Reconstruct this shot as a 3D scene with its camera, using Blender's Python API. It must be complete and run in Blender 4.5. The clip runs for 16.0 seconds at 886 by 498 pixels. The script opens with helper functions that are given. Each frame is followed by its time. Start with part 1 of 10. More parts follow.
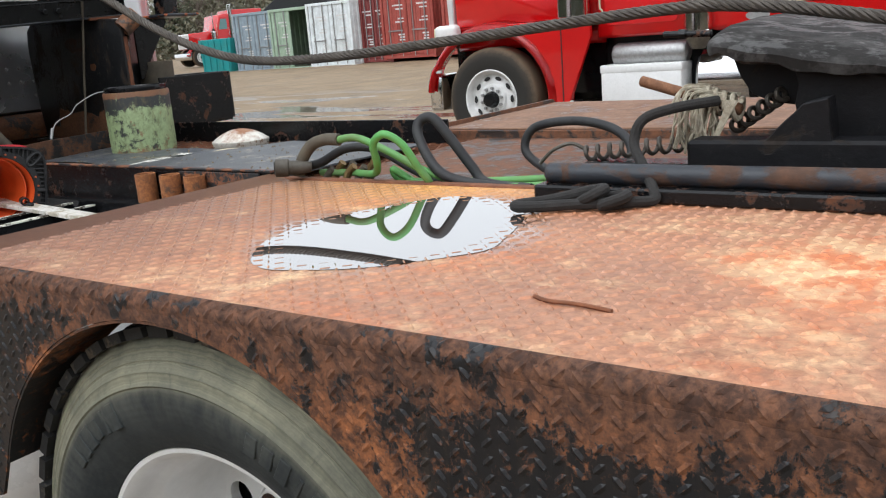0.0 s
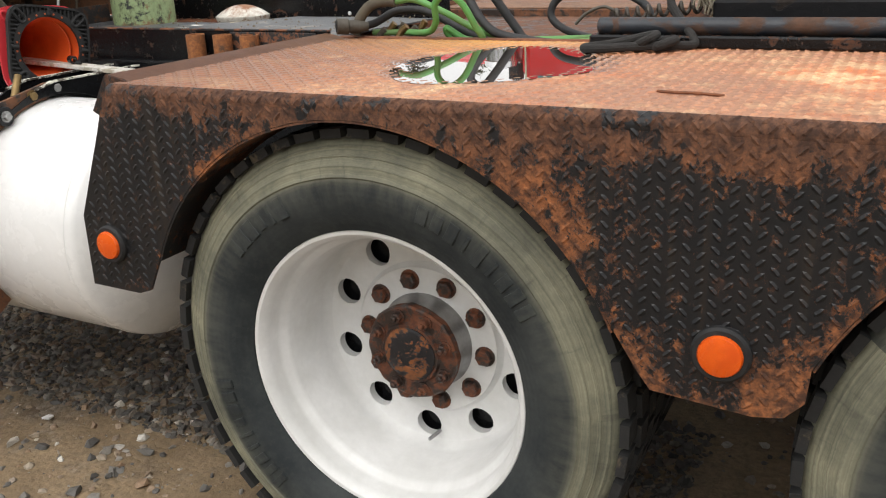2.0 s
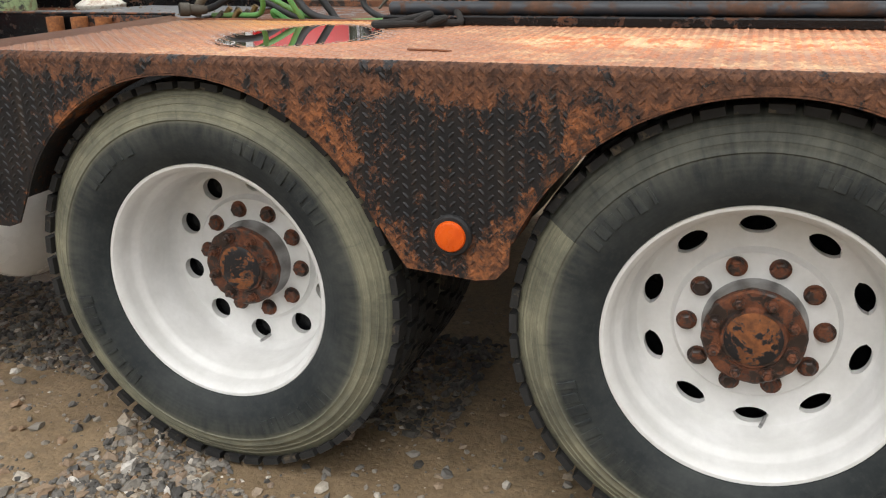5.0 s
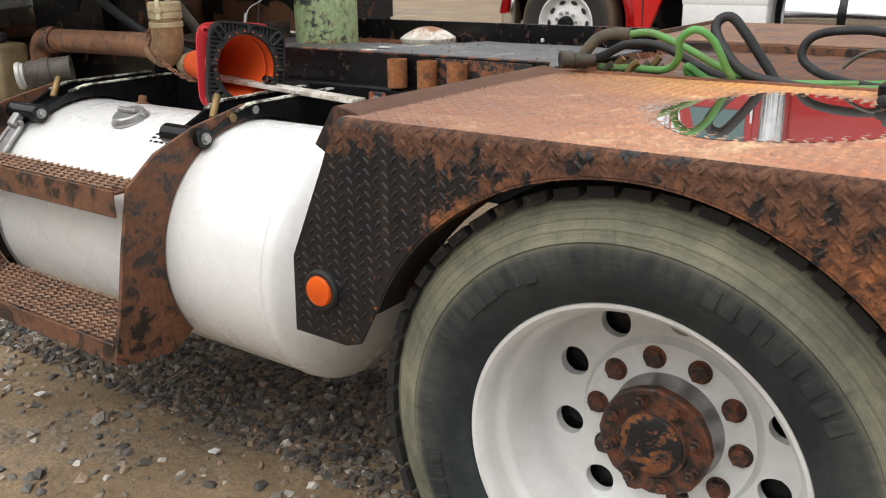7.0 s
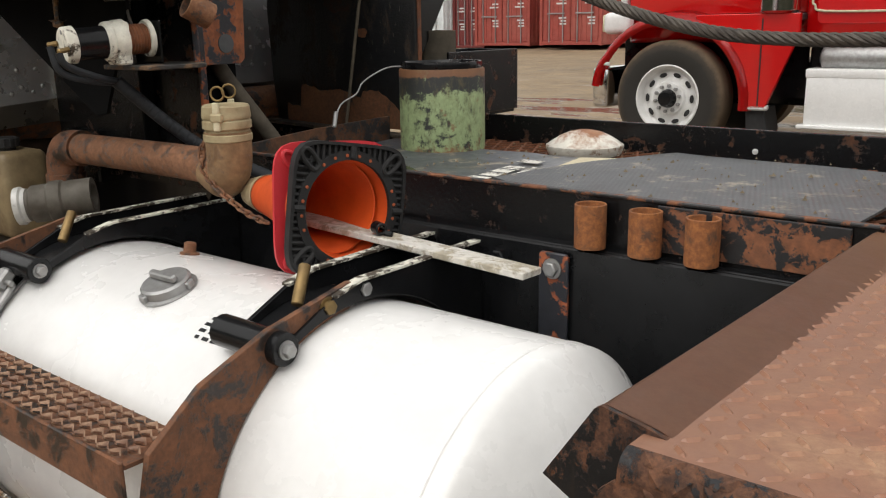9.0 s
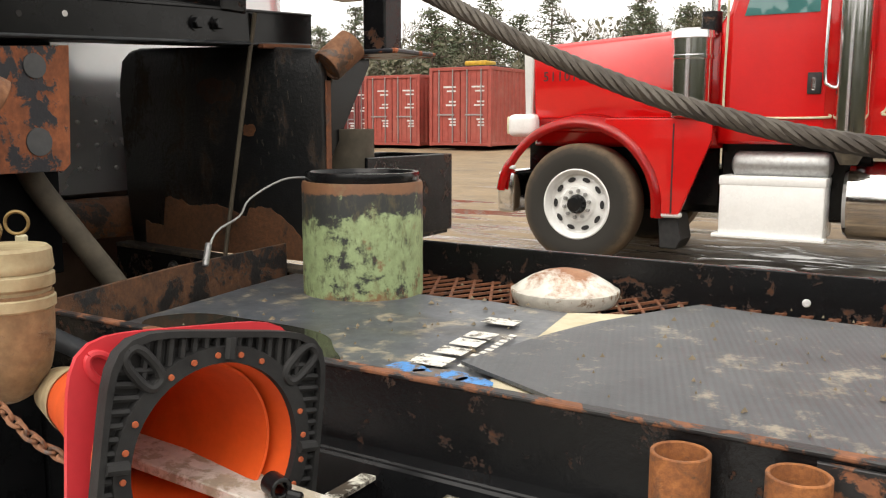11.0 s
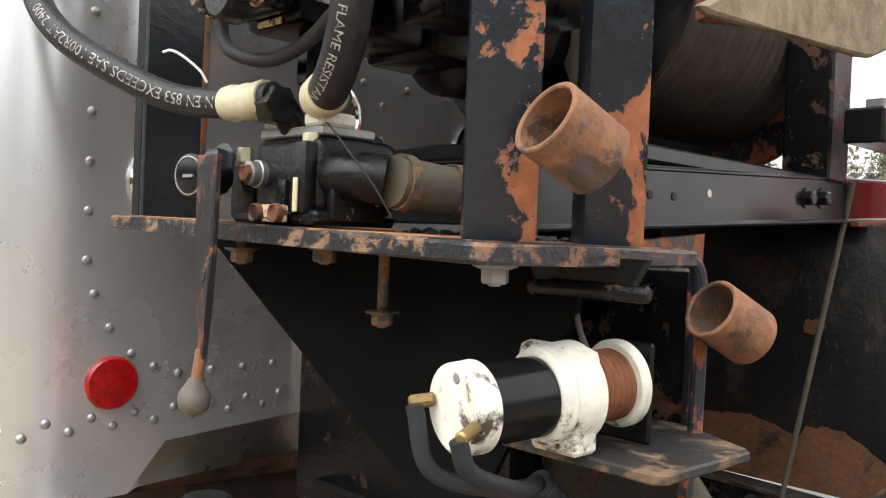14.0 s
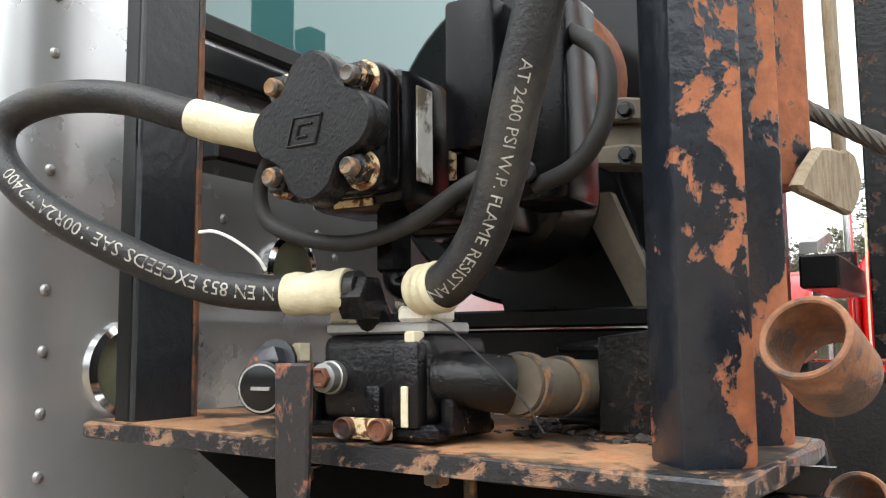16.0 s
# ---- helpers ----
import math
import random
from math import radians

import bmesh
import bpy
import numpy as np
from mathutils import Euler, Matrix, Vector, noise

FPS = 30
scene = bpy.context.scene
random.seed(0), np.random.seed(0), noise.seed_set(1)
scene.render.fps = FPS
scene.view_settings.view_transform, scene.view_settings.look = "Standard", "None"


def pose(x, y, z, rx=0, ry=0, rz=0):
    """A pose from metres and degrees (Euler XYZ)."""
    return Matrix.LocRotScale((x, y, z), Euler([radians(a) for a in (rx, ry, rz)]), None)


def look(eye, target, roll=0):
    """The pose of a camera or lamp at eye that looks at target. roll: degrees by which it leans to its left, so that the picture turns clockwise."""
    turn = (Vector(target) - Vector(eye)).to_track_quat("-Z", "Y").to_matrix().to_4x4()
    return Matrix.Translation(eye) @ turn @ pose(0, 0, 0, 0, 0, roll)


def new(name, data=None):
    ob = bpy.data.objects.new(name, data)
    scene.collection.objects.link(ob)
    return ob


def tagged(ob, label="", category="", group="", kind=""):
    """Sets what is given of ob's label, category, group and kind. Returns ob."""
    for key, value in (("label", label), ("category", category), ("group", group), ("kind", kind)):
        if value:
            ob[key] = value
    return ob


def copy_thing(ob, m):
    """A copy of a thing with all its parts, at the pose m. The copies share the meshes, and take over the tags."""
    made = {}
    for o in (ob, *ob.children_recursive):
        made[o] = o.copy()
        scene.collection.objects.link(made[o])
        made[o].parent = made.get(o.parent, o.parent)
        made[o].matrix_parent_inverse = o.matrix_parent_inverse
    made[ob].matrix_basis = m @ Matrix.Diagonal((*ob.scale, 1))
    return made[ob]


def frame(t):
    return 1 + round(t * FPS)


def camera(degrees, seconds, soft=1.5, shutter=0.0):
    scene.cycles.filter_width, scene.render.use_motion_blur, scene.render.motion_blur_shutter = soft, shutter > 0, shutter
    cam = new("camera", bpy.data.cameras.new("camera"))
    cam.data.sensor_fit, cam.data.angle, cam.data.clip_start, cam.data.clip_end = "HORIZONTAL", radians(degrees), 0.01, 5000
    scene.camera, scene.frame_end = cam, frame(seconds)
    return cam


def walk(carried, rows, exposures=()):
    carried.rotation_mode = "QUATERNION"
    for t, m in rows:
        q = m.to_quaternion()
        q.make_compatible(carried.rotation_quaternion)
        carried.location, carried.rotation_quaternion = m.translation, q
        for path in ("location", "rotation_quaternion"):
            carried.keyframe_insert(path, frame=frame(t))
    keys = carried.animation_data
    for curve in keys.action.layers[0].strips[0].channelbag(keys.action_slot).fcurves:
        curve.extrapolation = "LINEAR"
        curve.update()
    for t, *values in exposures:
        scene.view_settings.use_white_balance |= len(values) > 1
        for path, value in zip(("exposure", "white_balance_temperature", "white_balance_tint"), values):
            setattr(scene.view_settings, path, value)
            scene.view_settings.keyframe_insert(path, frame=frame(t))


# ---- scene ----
cam = camera(54.1, 16.0, 1.15)
PATH = [
    (0, (0.98, -0.682, 1.385), (-0.15, 0.896, 0.904), -4.6),
    (0.5, (0.838, -0.746, 1.359), (-0.231, 0.861, 0.834), -4.1),
    (1, (0.777, -0.895, 1.339), (-0.154, 0.774, 0.75), -2.7),
    (1.5, (0.761, -1.109, 1.334), (-0.126, 0.567, 0.698), -2.4),
    (2, (0.837, -1.221, 1.326), (-0.05, 0.438, 0.646), -2.5),
    (2.5, (1.035, -1.297, 1.307), (0.146, 0.354, 0.612), -2.6),
    (3, (1.16, -1.409, 1.311), (0.299, 0.25, 0.6), -2.7),
    (3.2, (1.189, -1.474, 1.313), (0.352, 0.196, 0.598), -2.7),
    (4.25, (1.29, -1.68, 1.305), (0.66, 0.09, 0.61), -2.0),
    (5.3, (1.177, -1.549, 1.317), (0.494, 0.205, 0.641), -0.3),
    (5.5, (1.141, -1.489, 1.329), (0.367, 0.226, 0.651), -0.3),
    (6, (0.941, -1.408, 1.347), (-0.008, 0.221, 0.679), -0.8),
    (6.5, (0.68, -1.337, 1.359), (-0.341, 0.255, 0.709), -1.1),
    (7, (0.495, -1.15, 1.344), (-0.608, 0.393, 0.708), -0.9),
    (7.5, (0.316, -0.911, 1.365), (-0.882, 0.568, 0.753), -1.4),
    (8, (0.098, -0.78, 1.379), (-1.125, 0.694, 0.802), -1.2),
    (8.2, (0.004, -0.745, 1.384), (-1.219, 0.733, 0.818), -0.9),
    (9.25, (-0.37, -0.44, 1.384), (-1.6, 1.09, 0.9), -1.3),
    (10.3, (-0.638, -0.141, 1.371), (-1.779, 1.46, 1.001), -1.9),
    (10.5, (-0.686, -0.112, 1.38), (-1.783, 1.524, 1.037), -1.3),
    (11, (-0.8, -0.005, 1.379), (-1.837, 1.681, 1.092), 0.1),
    (11.5, (-0.894, 0.057, 1.416), (-2.016, 1.696, 1.181), -1.0),
    (12, (-1.039, 0.035, 1.439), (-2.316, 1.562, 1.248), -1.0),
    (12.5, (-1.204, -0.03, 1.436), (-2.562, 1.427, 1.254), -0.2),
    (13, (-1.318, -0.068, 1.445), (-2.731, 1.336, 1.262), 0.3),
    (13.5, (-1.445, -0.075, 1.471), (-2.882, 1.312, 1.379), 1.0),
    (14, (-1.584, -0.077, 1.494), (-3.023, 1.311, 1.467), 2.4),
    (14.5, (-1.68, -0.143, 1.504), (-3.074, 1.292, 1.509), 1.9),
    (15, (-1.756, -0.199, 1.534), (-2.976, 1.384, 1.604), 0.2),
    (15.5, (-1.813, -0.227, 1.557), (-2.913, 1.437, 1.707), -0.3),
    (16, (-1.896, -0.196, 1.582), (-2.927, 1.504, 1.799), -0.5),
]
walk(cam, [(t, look(eye, target, roll)) for t, eye, target, roll in PATH], [
    (0, 0.60, 6000, 9), (1.2, 0.72, 6150, 9), (2, 0.56, 6500, 10), (6.5, 0.58, 6450, 10), (7.5, 0.46, 6400, 10), (8, 0.16, 6350, 10), (8.6, 0.20, 6500, 10),
    (10.5, 0.96, 6950, 10), (11.5, 0.88, 6900, 10), (12, 0.88, 6650, 10), (12.5, 1.32, 6100, 9), (13, 1.68, 5900, 8), (13.5, 1.70, 6150, 8), (14, 1.47, 6400, 9), (14.5, 1.38, 6300, 8), (15.5, 1.60, 6250, 8), (16, 1.56, 6300, 8)])


from mathutils.geometry import tessellate_polygon

# ---- world and light ----
world = bpy.data.worlds.new("sky")
scene.world = world
world.use_nodes = True
wn = world.node_tree.nodes
wl = world.node_tree.links
wn.clear()
w_out = wn.new("ShaderNodeOutputWorld")
w_bg = wn.new("ShaderNodeBackground")
w_sky = wn.new("ShaderNodeTexSky")
w_sky.sky_type = "NISHITA"
w_sky.sun_disc = False
w_sky.sun_elevation = radians(50)
w_sky.sun_rotation = radians(200)
w_sky.dust_density = 6.0
w_sky.air_density = 1.0
w_hs = wn.new("ShaderNodeHueSaturation")
w_hs.inputs["Saturation"].default_value = 0.12
w_mix = wn.new("ShaderNodeMix")
w_mix.data_type = "RGBA"
w_mix.inputs[0].default_value = 0.72
w_mix.inputs[7].default_value = (6.65, 6.6, 6.5, 1.0)
wl.new(w_sky.outputs[0], w_hs.inputs["Color"])
wl.new(w_hs.outputs[0], w_mix.inputs[6])
wl.new(w_mix.outputs[2], w_bg.inputs["Color"])
w_bg.inputs["Strength"].default_value = 0.15
wl.new(w_bg.outputs[0], w_out.inputs["Surface"])

sun_data = bpy.data.lights.new("sun", "SUN")
sun_data.energy = 0.7
sun_data.angle = radians(40)
sun_data.color = (1.0, 0.97, 0.93)
sun = new("sun", sun_data)
sun.matrix_world = look((2, -4, 9), (0, 1, 0))


# ---- materials ----
def lin(r, g, b):
    """sRGB 0-255 to linear."""
    return tuple(((c / 255 + 0.055) / 1.055) ** 2.4 if c > 10 else c / 255 / 12.92 for c in (r, g, b)) + (1.0,)


class Mat:
    """A small builder round one node material."""

    def __init__(self, name):
        self.m = bpy.data.materials.new(name)
        self.m.use_nodes = True
        self.t = self.m.node_tree
        self.n, self.l = self.t.nodes, self.t.links
        self.b = self.n["Principled BSDF"]
        self.co = self.n.new("ShaderNodeTexCoord").outputs["Object"]

    def coords(self, scale=(1, 1, 1), loc=(0, 0, 0)):
        mp = self.n.new("ShaderNodeMapping")
        mp.inputs["Scale"].default_value = scale
        mp.inputs["Location"].default_value = loc
        self.l.new(self.co, mp.inputs["Vector"])
        return mp.outputs[0]

    def noise(self, scale, detail=4, rough=0.55, distort=0.0, vec=None):
        nd = self.n.new("ShaderNodeTexNoise")
        nd.inputs["Scale"].default_value = scale
        nd.inputs["Detail"].default_value = detail
        nd.inputs["Roughness"].default_value = rough
        nd.inputs["Distortion"].default_value = distort
        self.l.new(vec or self.co, nd.inputs["Vector"])
        return nd.outputs["Fac"]

    def voronoi(self, scale, vec=None, out="Distance"):
        nd = self.n.new("ShaderNodeTexVoronoi")
        nd.inputs["Scale"].default_value = scale
        self.l.new(vec or self.co, nd.inputs["Vector"])
        return nd.outputs[out]

    def ramp(self, fac, stops):
        nd = self.n.new("ShaderNodeValToRGB")
        e = nd.color_ramp.elements
        while len(e) < len(stops):
            e.new(0.5)
        for el, (p, c) in zip(e, stops):
            el.position = p
            el.color = c if isinstance(c, tuple) else (c, c, c, 1)
        self.l.new(fac, nd.inputs["Fac"])
        return nd.outputs["Color"]

    def mix(self, fac, a, b, mode="MIX"):
        nd = self.n.new("ShaderNodeMix")
        nd.data_type = "RGBA"
        nd.blend_type = mode
        for sock, v in ((nd.inputs[0], fac), (nd.inputs[6], a), (nd.inputs[7], b)):
            if isinstance(v, (float, int)):
                sock.default_value = v
            elif isinstance(v, tuple):
                sock.default_value = v
            else:
                self.l.new(v, sock)
        return nd.outputs[2]

    def math(self, op, a, b=0.0):
        nd = self.n.new("ShaderNodeMath")
        nd.operation = op
        for sock, v in ((nd.inputs[0], a), (nd.inputs[1], b)):
            if isinstance(v, (float, int)):
                sock.default_value = v
            else:
                self.l.new(v, sock)
        return nd.outputs[0]

    def axis(self, which):
        nd = self.n.new("ShaderNodeSeparateXYZ")
        self.l.new(self.co, nd.inputs[0])
        return nd.outputs[which]

    def put(self, name, v):
        if isinstance(v, (float, int, tuple)):
            self.b.inputs[name].default_value = v
        else:
            self.l.new(v, self.b.inputs[name])
        return self

    def bump(self, height, strength=0.3, dist=0.002):
        nd = self.n.new("ShaderNodeBump")
        nd.inputs["Strength"].default_value = strength
        nd.inputs["Distance"].default_value = dist
        self.l.new(height, nd.inputs["Height"])
        self.l.new(nd.outputs[0], self.b.inputs["Normal"])
        return self


def plain(name, c, c2=None, scale=30.0, rough=0.5, metal=0.0, bump=0.15, dist=0.001, rough2=None, coat=0.0, spec=0.5):
    """A surface with two tones of one colour, uneven gloss and fine relief."""
    k = Mat(name)
    c2 = c2 or tuple(v * 0.8 for v in c[:3]) + (1.0,)
    f = k.noise(scale, 6, 0.6)
    g = k.noise(scale * 7, 3, 0.6)
    col = k.mix(k.ramp(f, [(0.35, 0.0), (0.7, 1.0)]), c, c2)
    col = k.mix(k.ramp(g, [(0.3, 0.0), (0.8, 0.25)]), col, tuple(v * 0.7 for v in c[:3]) + (1.0,))
    k.put("Base Color", col).put("Metallic", metal)
    k.put("Roughness", k.ramp(f, [(0.2, rough), (0.8, rough2 if rough2 is not None else min(1.0, rough + 0.15))]))
    k.put("Specular IOR Level", spec)
    if coat:
        k.put("Coat Weight", coat)
    k.bump(g, bump, dist)
    return k.m


def worn(name, paint, rust, rust2, amount=0.5, scale=9.0, rough=0.4, dust=None, streak=1.0, fine=60.0, edge=0.03, loc=(0, 0, 0), lean=None, spec=0.5):
    """Paint that has flaked off rusty steel in patches. amount: the share that is left painted, about."""
    k = Mat(name)
    v = k.coords((1, 1, streak), loc)
    big = k.noise(scale, 8, 0.68, 0.4, v)
    small = k.noise(fine, 5, 0.6)
    m = k.math("ADD", k.math("MULTIPLY", big, 0.8), k.math("MULTIPLY", small, 0.2))
    if lean:
        m = k.math("ADD", m, k.math("SUBTRACT", k.ramp(k.axis(lean[0]), [(lean[1], 0.0), (lean[2], lean[3])]), lean[3] / 2))
    mask = k.ramp(m, [(amount - edge, 0.0), (amount + edge, 1.0)])
    r = k.mix(k.ramp(k.noise(scale * 2.3, 6, 0.7), [(0.3, 0.0), (0.7, 1.0)]), rust, rust2)
    r = k.mix(k.ramp(small, [(0.35, 0.0), (0.75, 0.55)]), r, tuple(c * 0.45 for c in rust2[:3]) + (1.0,))
    p = k.mix(k.ramp(k.noise(scale * 3, 5, 0.6), [(0.4, 0.0), (0.75, 0.6)]), paint, tuple(min(1, c * 1.5 + 0.002) for c in paint[:3]) + (1.0,))
    col = k.mix(mask, p, r)
    if dust:
        col = k.mix(k.ramp(k.noise(scale * 0.6, 7, 0.7), [(0.5, 0.0), (0.75, 0.6)]), col, dust)
    k.put("Base Color", col).put("Roughness", k.ramp(mask, [(0.0, rough), (1.0, 0.85)])).put("Specular IOR Level", spec)
    k.bump(k.math("ADD", k.math("MULTIPLY", mask, -0.6), k.math("MULTIPLY", small, 1.1)), 0.65, 0.0018)
    return k.m


BLACK = (0.0055, 0.0058, 0.0065, 1.0)
BLACKG = (0.010, 0.0105, 0.0115, 1.0)


def deck_material(name, lift=1.0, gloss=0.0):
    """Rusted tread plate. lift: how far the colour is lightened."""
    k = Mat(name)
    a = k.noise(2.6, 7, 0.65, 0.6)
    b = k.noise(6.5, 7, 0.7, 0.3, k.coords((1, 1, 1), (3, 1, 0)))
    f = k.noise(70, 5, 0.7)

    def c(r, g, bl):
        return tuple(min(0.8, v * lift) for v in lin(r, g, bl)[:3]) + (1.0,)

    col = k.mix(k.ramp(a, [(0.36, 0.0), (0.62, 1.0)]), c(156, 112, 86), c(176, 124, 90))
    col = k.mix(k.ramp(b, [(0.53, 0.0), (0.68, 0.85)]), col, c(200, 168, 130))
    col = k.mix(k.ramp(k.noise(4.1, 6, 0.7, 0.2, k.coords((1, 1.6, 1), (7, 4, 0))), [(0.51, 0.0), (0.66, 0.75)]), col, c(168, 98, 60))
    col = k.mix(k.ramp(k.noise(9.0, 8, 0.75, 0.5, k.coords((0.6, 1.5, 1), (1, 9, 0))), [(0.56, 0.0), (0.70, 0.75)]), col, c(112, 72, 54))
    col = k.mix(k.ramp(f, [(0.40, 0.0), (0.74, 0.7)]), col, c(92, 56, 40))
    yel = k.math("MULTIPLY", k.ramp(k.axis(1), [(0.02, 0.0), (0.36, 0.8)]), k.ramp(k.math("ADD", k.axis(0), 1.0), [(0.3, 1.0), (0.75, 0.0)]))
    col = k.mix(k.math("MULTIPLY", yel, k.ramp(a, [(0.3, 0.2), (0.6, 1.0)])), col, c(200, 146, 70))
    # the front of the deck is browner, where mud has dried
    fr = k.math("ADD", k.math("ADD", k.axis(0), 1.35), k.math("MULTIPLY", k.math("SUBTRACT", b, 0.5), 0.7))
    col = k.mix(k.ramp(fr, [(0.25, 0.85), (0.75, 0.0)]), col, c(112, 78, 60))
    # a rubbed pale track with bright rust round it, on the rear half
    st = k.math("ADD", k.math("ABSOLUTE", k.math("ADD", k.axis(1), k.math("MULTIPLY", k.math("SUBTRACT", b, 0.5), 0.5))), k.ramp(k.math("ADD", k.axis(0), 0.5), [(0.30, 0.4), (0.62, 0.0)]))
    col = k.mix(k.ramp(st, [(0.05, 0.75), (0.24, 0.0)]), col, k.mix(k.ramp(k.noise(13, 6, 0.7), [(0.44, 0.0), (0.56, 1.0)]), c(190, 106, 58), c(212, 178, 136)))
    # wet steel round the standing water
    nd = k.n.new("ShaderNodeVectorMath")
    nd.operation = "LENGTH"
    k.l.new(k.coords((3.7, 3.2, 0), (1.94, -0.08, 0)), nd.inputs[0])
    wet = k.ramp(k.math("MULTIPLY", k.math("ADD", nd.outputs["Value"], k.math("MULTIPLY", k.math("SUBTRACT", b, 0.5), 0.7)), 0.5), [(0.36, 1.0), (0.47, 0.0)])
    col = k.mix(k.math("MULTIPLY", wet, 0.45), col, lin(74, 54, 46))
    k.put("Base Color", col).put("Roughness", k.mix(wet, k.ramp(b, [(0.3, 0.44 - gloss), (0.7, 0.66 - gloss)]), (0.10, 0.10, 0.10, 1)))
    k.put("Specular IOR Level", 0.6).put("Coat Weight", k.math("MULTIPLY", wet, 0.8)).put("Coat Roughness", 0.06)
    k.bump(f, 0.45, 0.001)
    return k.m


def skirt_material():
    k = Mat("flaking_black_tread_plate")
    big = k.noise(4.4, 5, 0.6, 0.4, k.coords((1, 1, 1.3), (4.3, 0, 1.1)))
    mid = k.noise(21, 9, 0.74, 0.25, k.coords((1.15, 1, 0.75), (2.0, 0, 0.4)))
    small = k.noise(95, 5, 0.7)
    z = k.axis(2)
    # the bent top edge, the front corner and the arch rims wear in their own ways
    hi = k.ramp(z, [(0.25, 0.0), (0.37, 0.07), (0.43, 0.24)])
    low = k.ramp(z, [(0.06, 0.06), (0.16, 0.0)])
    front = k.ramp(k.math("ADD", k.axis(0), 1.4), [(0.28, 0.105), (0.72, 0.0)])
    rub = None
    for ax in (-0.63, 0.632):
        nd = k.n.new("ShaderNodeVectorMath")
        nd.operation = "LENGTH"
        k.l.new(k.coords((1, 0, 1), (-ax, 0, 0.112)), nd.inputs[0])
        ring = k.ramp(nd.outputs["Value"], [(0.53, 0.12), (0.60, 0.0)])
        rub = ring if rub is None else k.math("ADD", rub, ring)
    m = k.math("ADD", k.math("MULTIPLY", big, 0.36), k.math("MULTIPLY", mid, 0.64))
    m = k.math("ADD", m, k.math("MULTIPLY", k.math("SUBTRACT", small, 0.5), 0.34))
    m = k.math("ADD", m, k.math("ADD", k.math("ADD", hi, low), rub))
    m = k.math("SUBTRACT", m, front)
    mask = k.ramp(m, [(0.572, 0.0), (0.606, 1.0)])
    fleck = k.math("MULTIPLY", k.ramp(k.noise(38, 7, 0.78, 0.2, k.coords((1, 1, 0.8), (7, 0, 3))), [(0.575, 0.0), (0.61, 0.8)]), k.ramp(m, [(0.43, 0.0), (0.55, 1.0)]))
    scab = k.ramp(k.noise(15, 9, 0.74, 0.3, k.coords((1, 1, 0.8), (1, 0, 9))), [(0.55, 0.0), (0.58, 1.0)])
    mask = k.math("MULTIPLY", k.math("MAXIMUM", mask, fleck), k.math("SUBTRACT", 1.0, scab))
    r = k.mix(k.ramp(mid, [(0.35, 0.0), (0.65, 1.0)]), lin(104, 68, 46), lin(160, 100, 60))
    r = k.mix(k.ramp(z, [(0.34, 0.0), (0.42, 0.75)]), r, lin(104, 74, 58))
    r = k.mix(k.ramp(k.noise(48, 6, 0.7), [(0.44, 0.0), (0.60, 0.8)]), r, lin(58, 40, 32))
    r = k.mix(k.ramp(small, [(0.40, 0.0), (0.68, 0.7)]), r, lin(46, 34, 30))
    p = k.mix(k.ramp(small, [(0.5, 0.0), (0.8, 0.5)]), (0.006, 0.007, 0.009, 1), (0.020, 0.021, 0.023, 1))
    # thin brown runs down the paint
    runs = k.noise(30, 4, 0.6, 0.0, k.coords((1, 1, 0.03)))
    p = k.mix(k.math("MULTIPLY", k.ramp(runs, [(0.55, 0.0), (0.66, 0.6)]), k.ramp(mid, [(0.3, 0.2), (0.6, 1.0)])), p, lin(62, 52, 42))
    p = k.mix(k.ramp(k.noise(9, 6, 0.7, 0.3, k.coords((1, 1, 1), (3, 0, 5))), [(0.42, 0.0), (0.66, 0.14)]), p, lin(62, 50, 42))
    speck = k.ramp(k.noise(85, 6, 0.8, 0.3, k.coords((1, 1, 0.8), (11, 0, 2))), [(0.59, 0.0), (0.64, 0.7)])
    p = k.mix(k.math("MULTIPLY", speck, k.ramp(k.noise(7, 5, 0.65, 0.2, k.coords((1, 1, 1), (1, 0, 7))), [(0.40, 0.1), (0.56, 1.0)])), p, lin(112, 76, 54))
    k.put("Base Color", k.mix(mask, p, r)).put("Roughness", k.ramp(mask, [(0.0, 0.45), (1.0, 0.9)]))
    k.put("Specular IOR Level", 0.4)
    k.bump(k.math("ADD", k.math("MULTIPLY", mask, -0.5), small), 0.7, 0.0014)
    return k.m


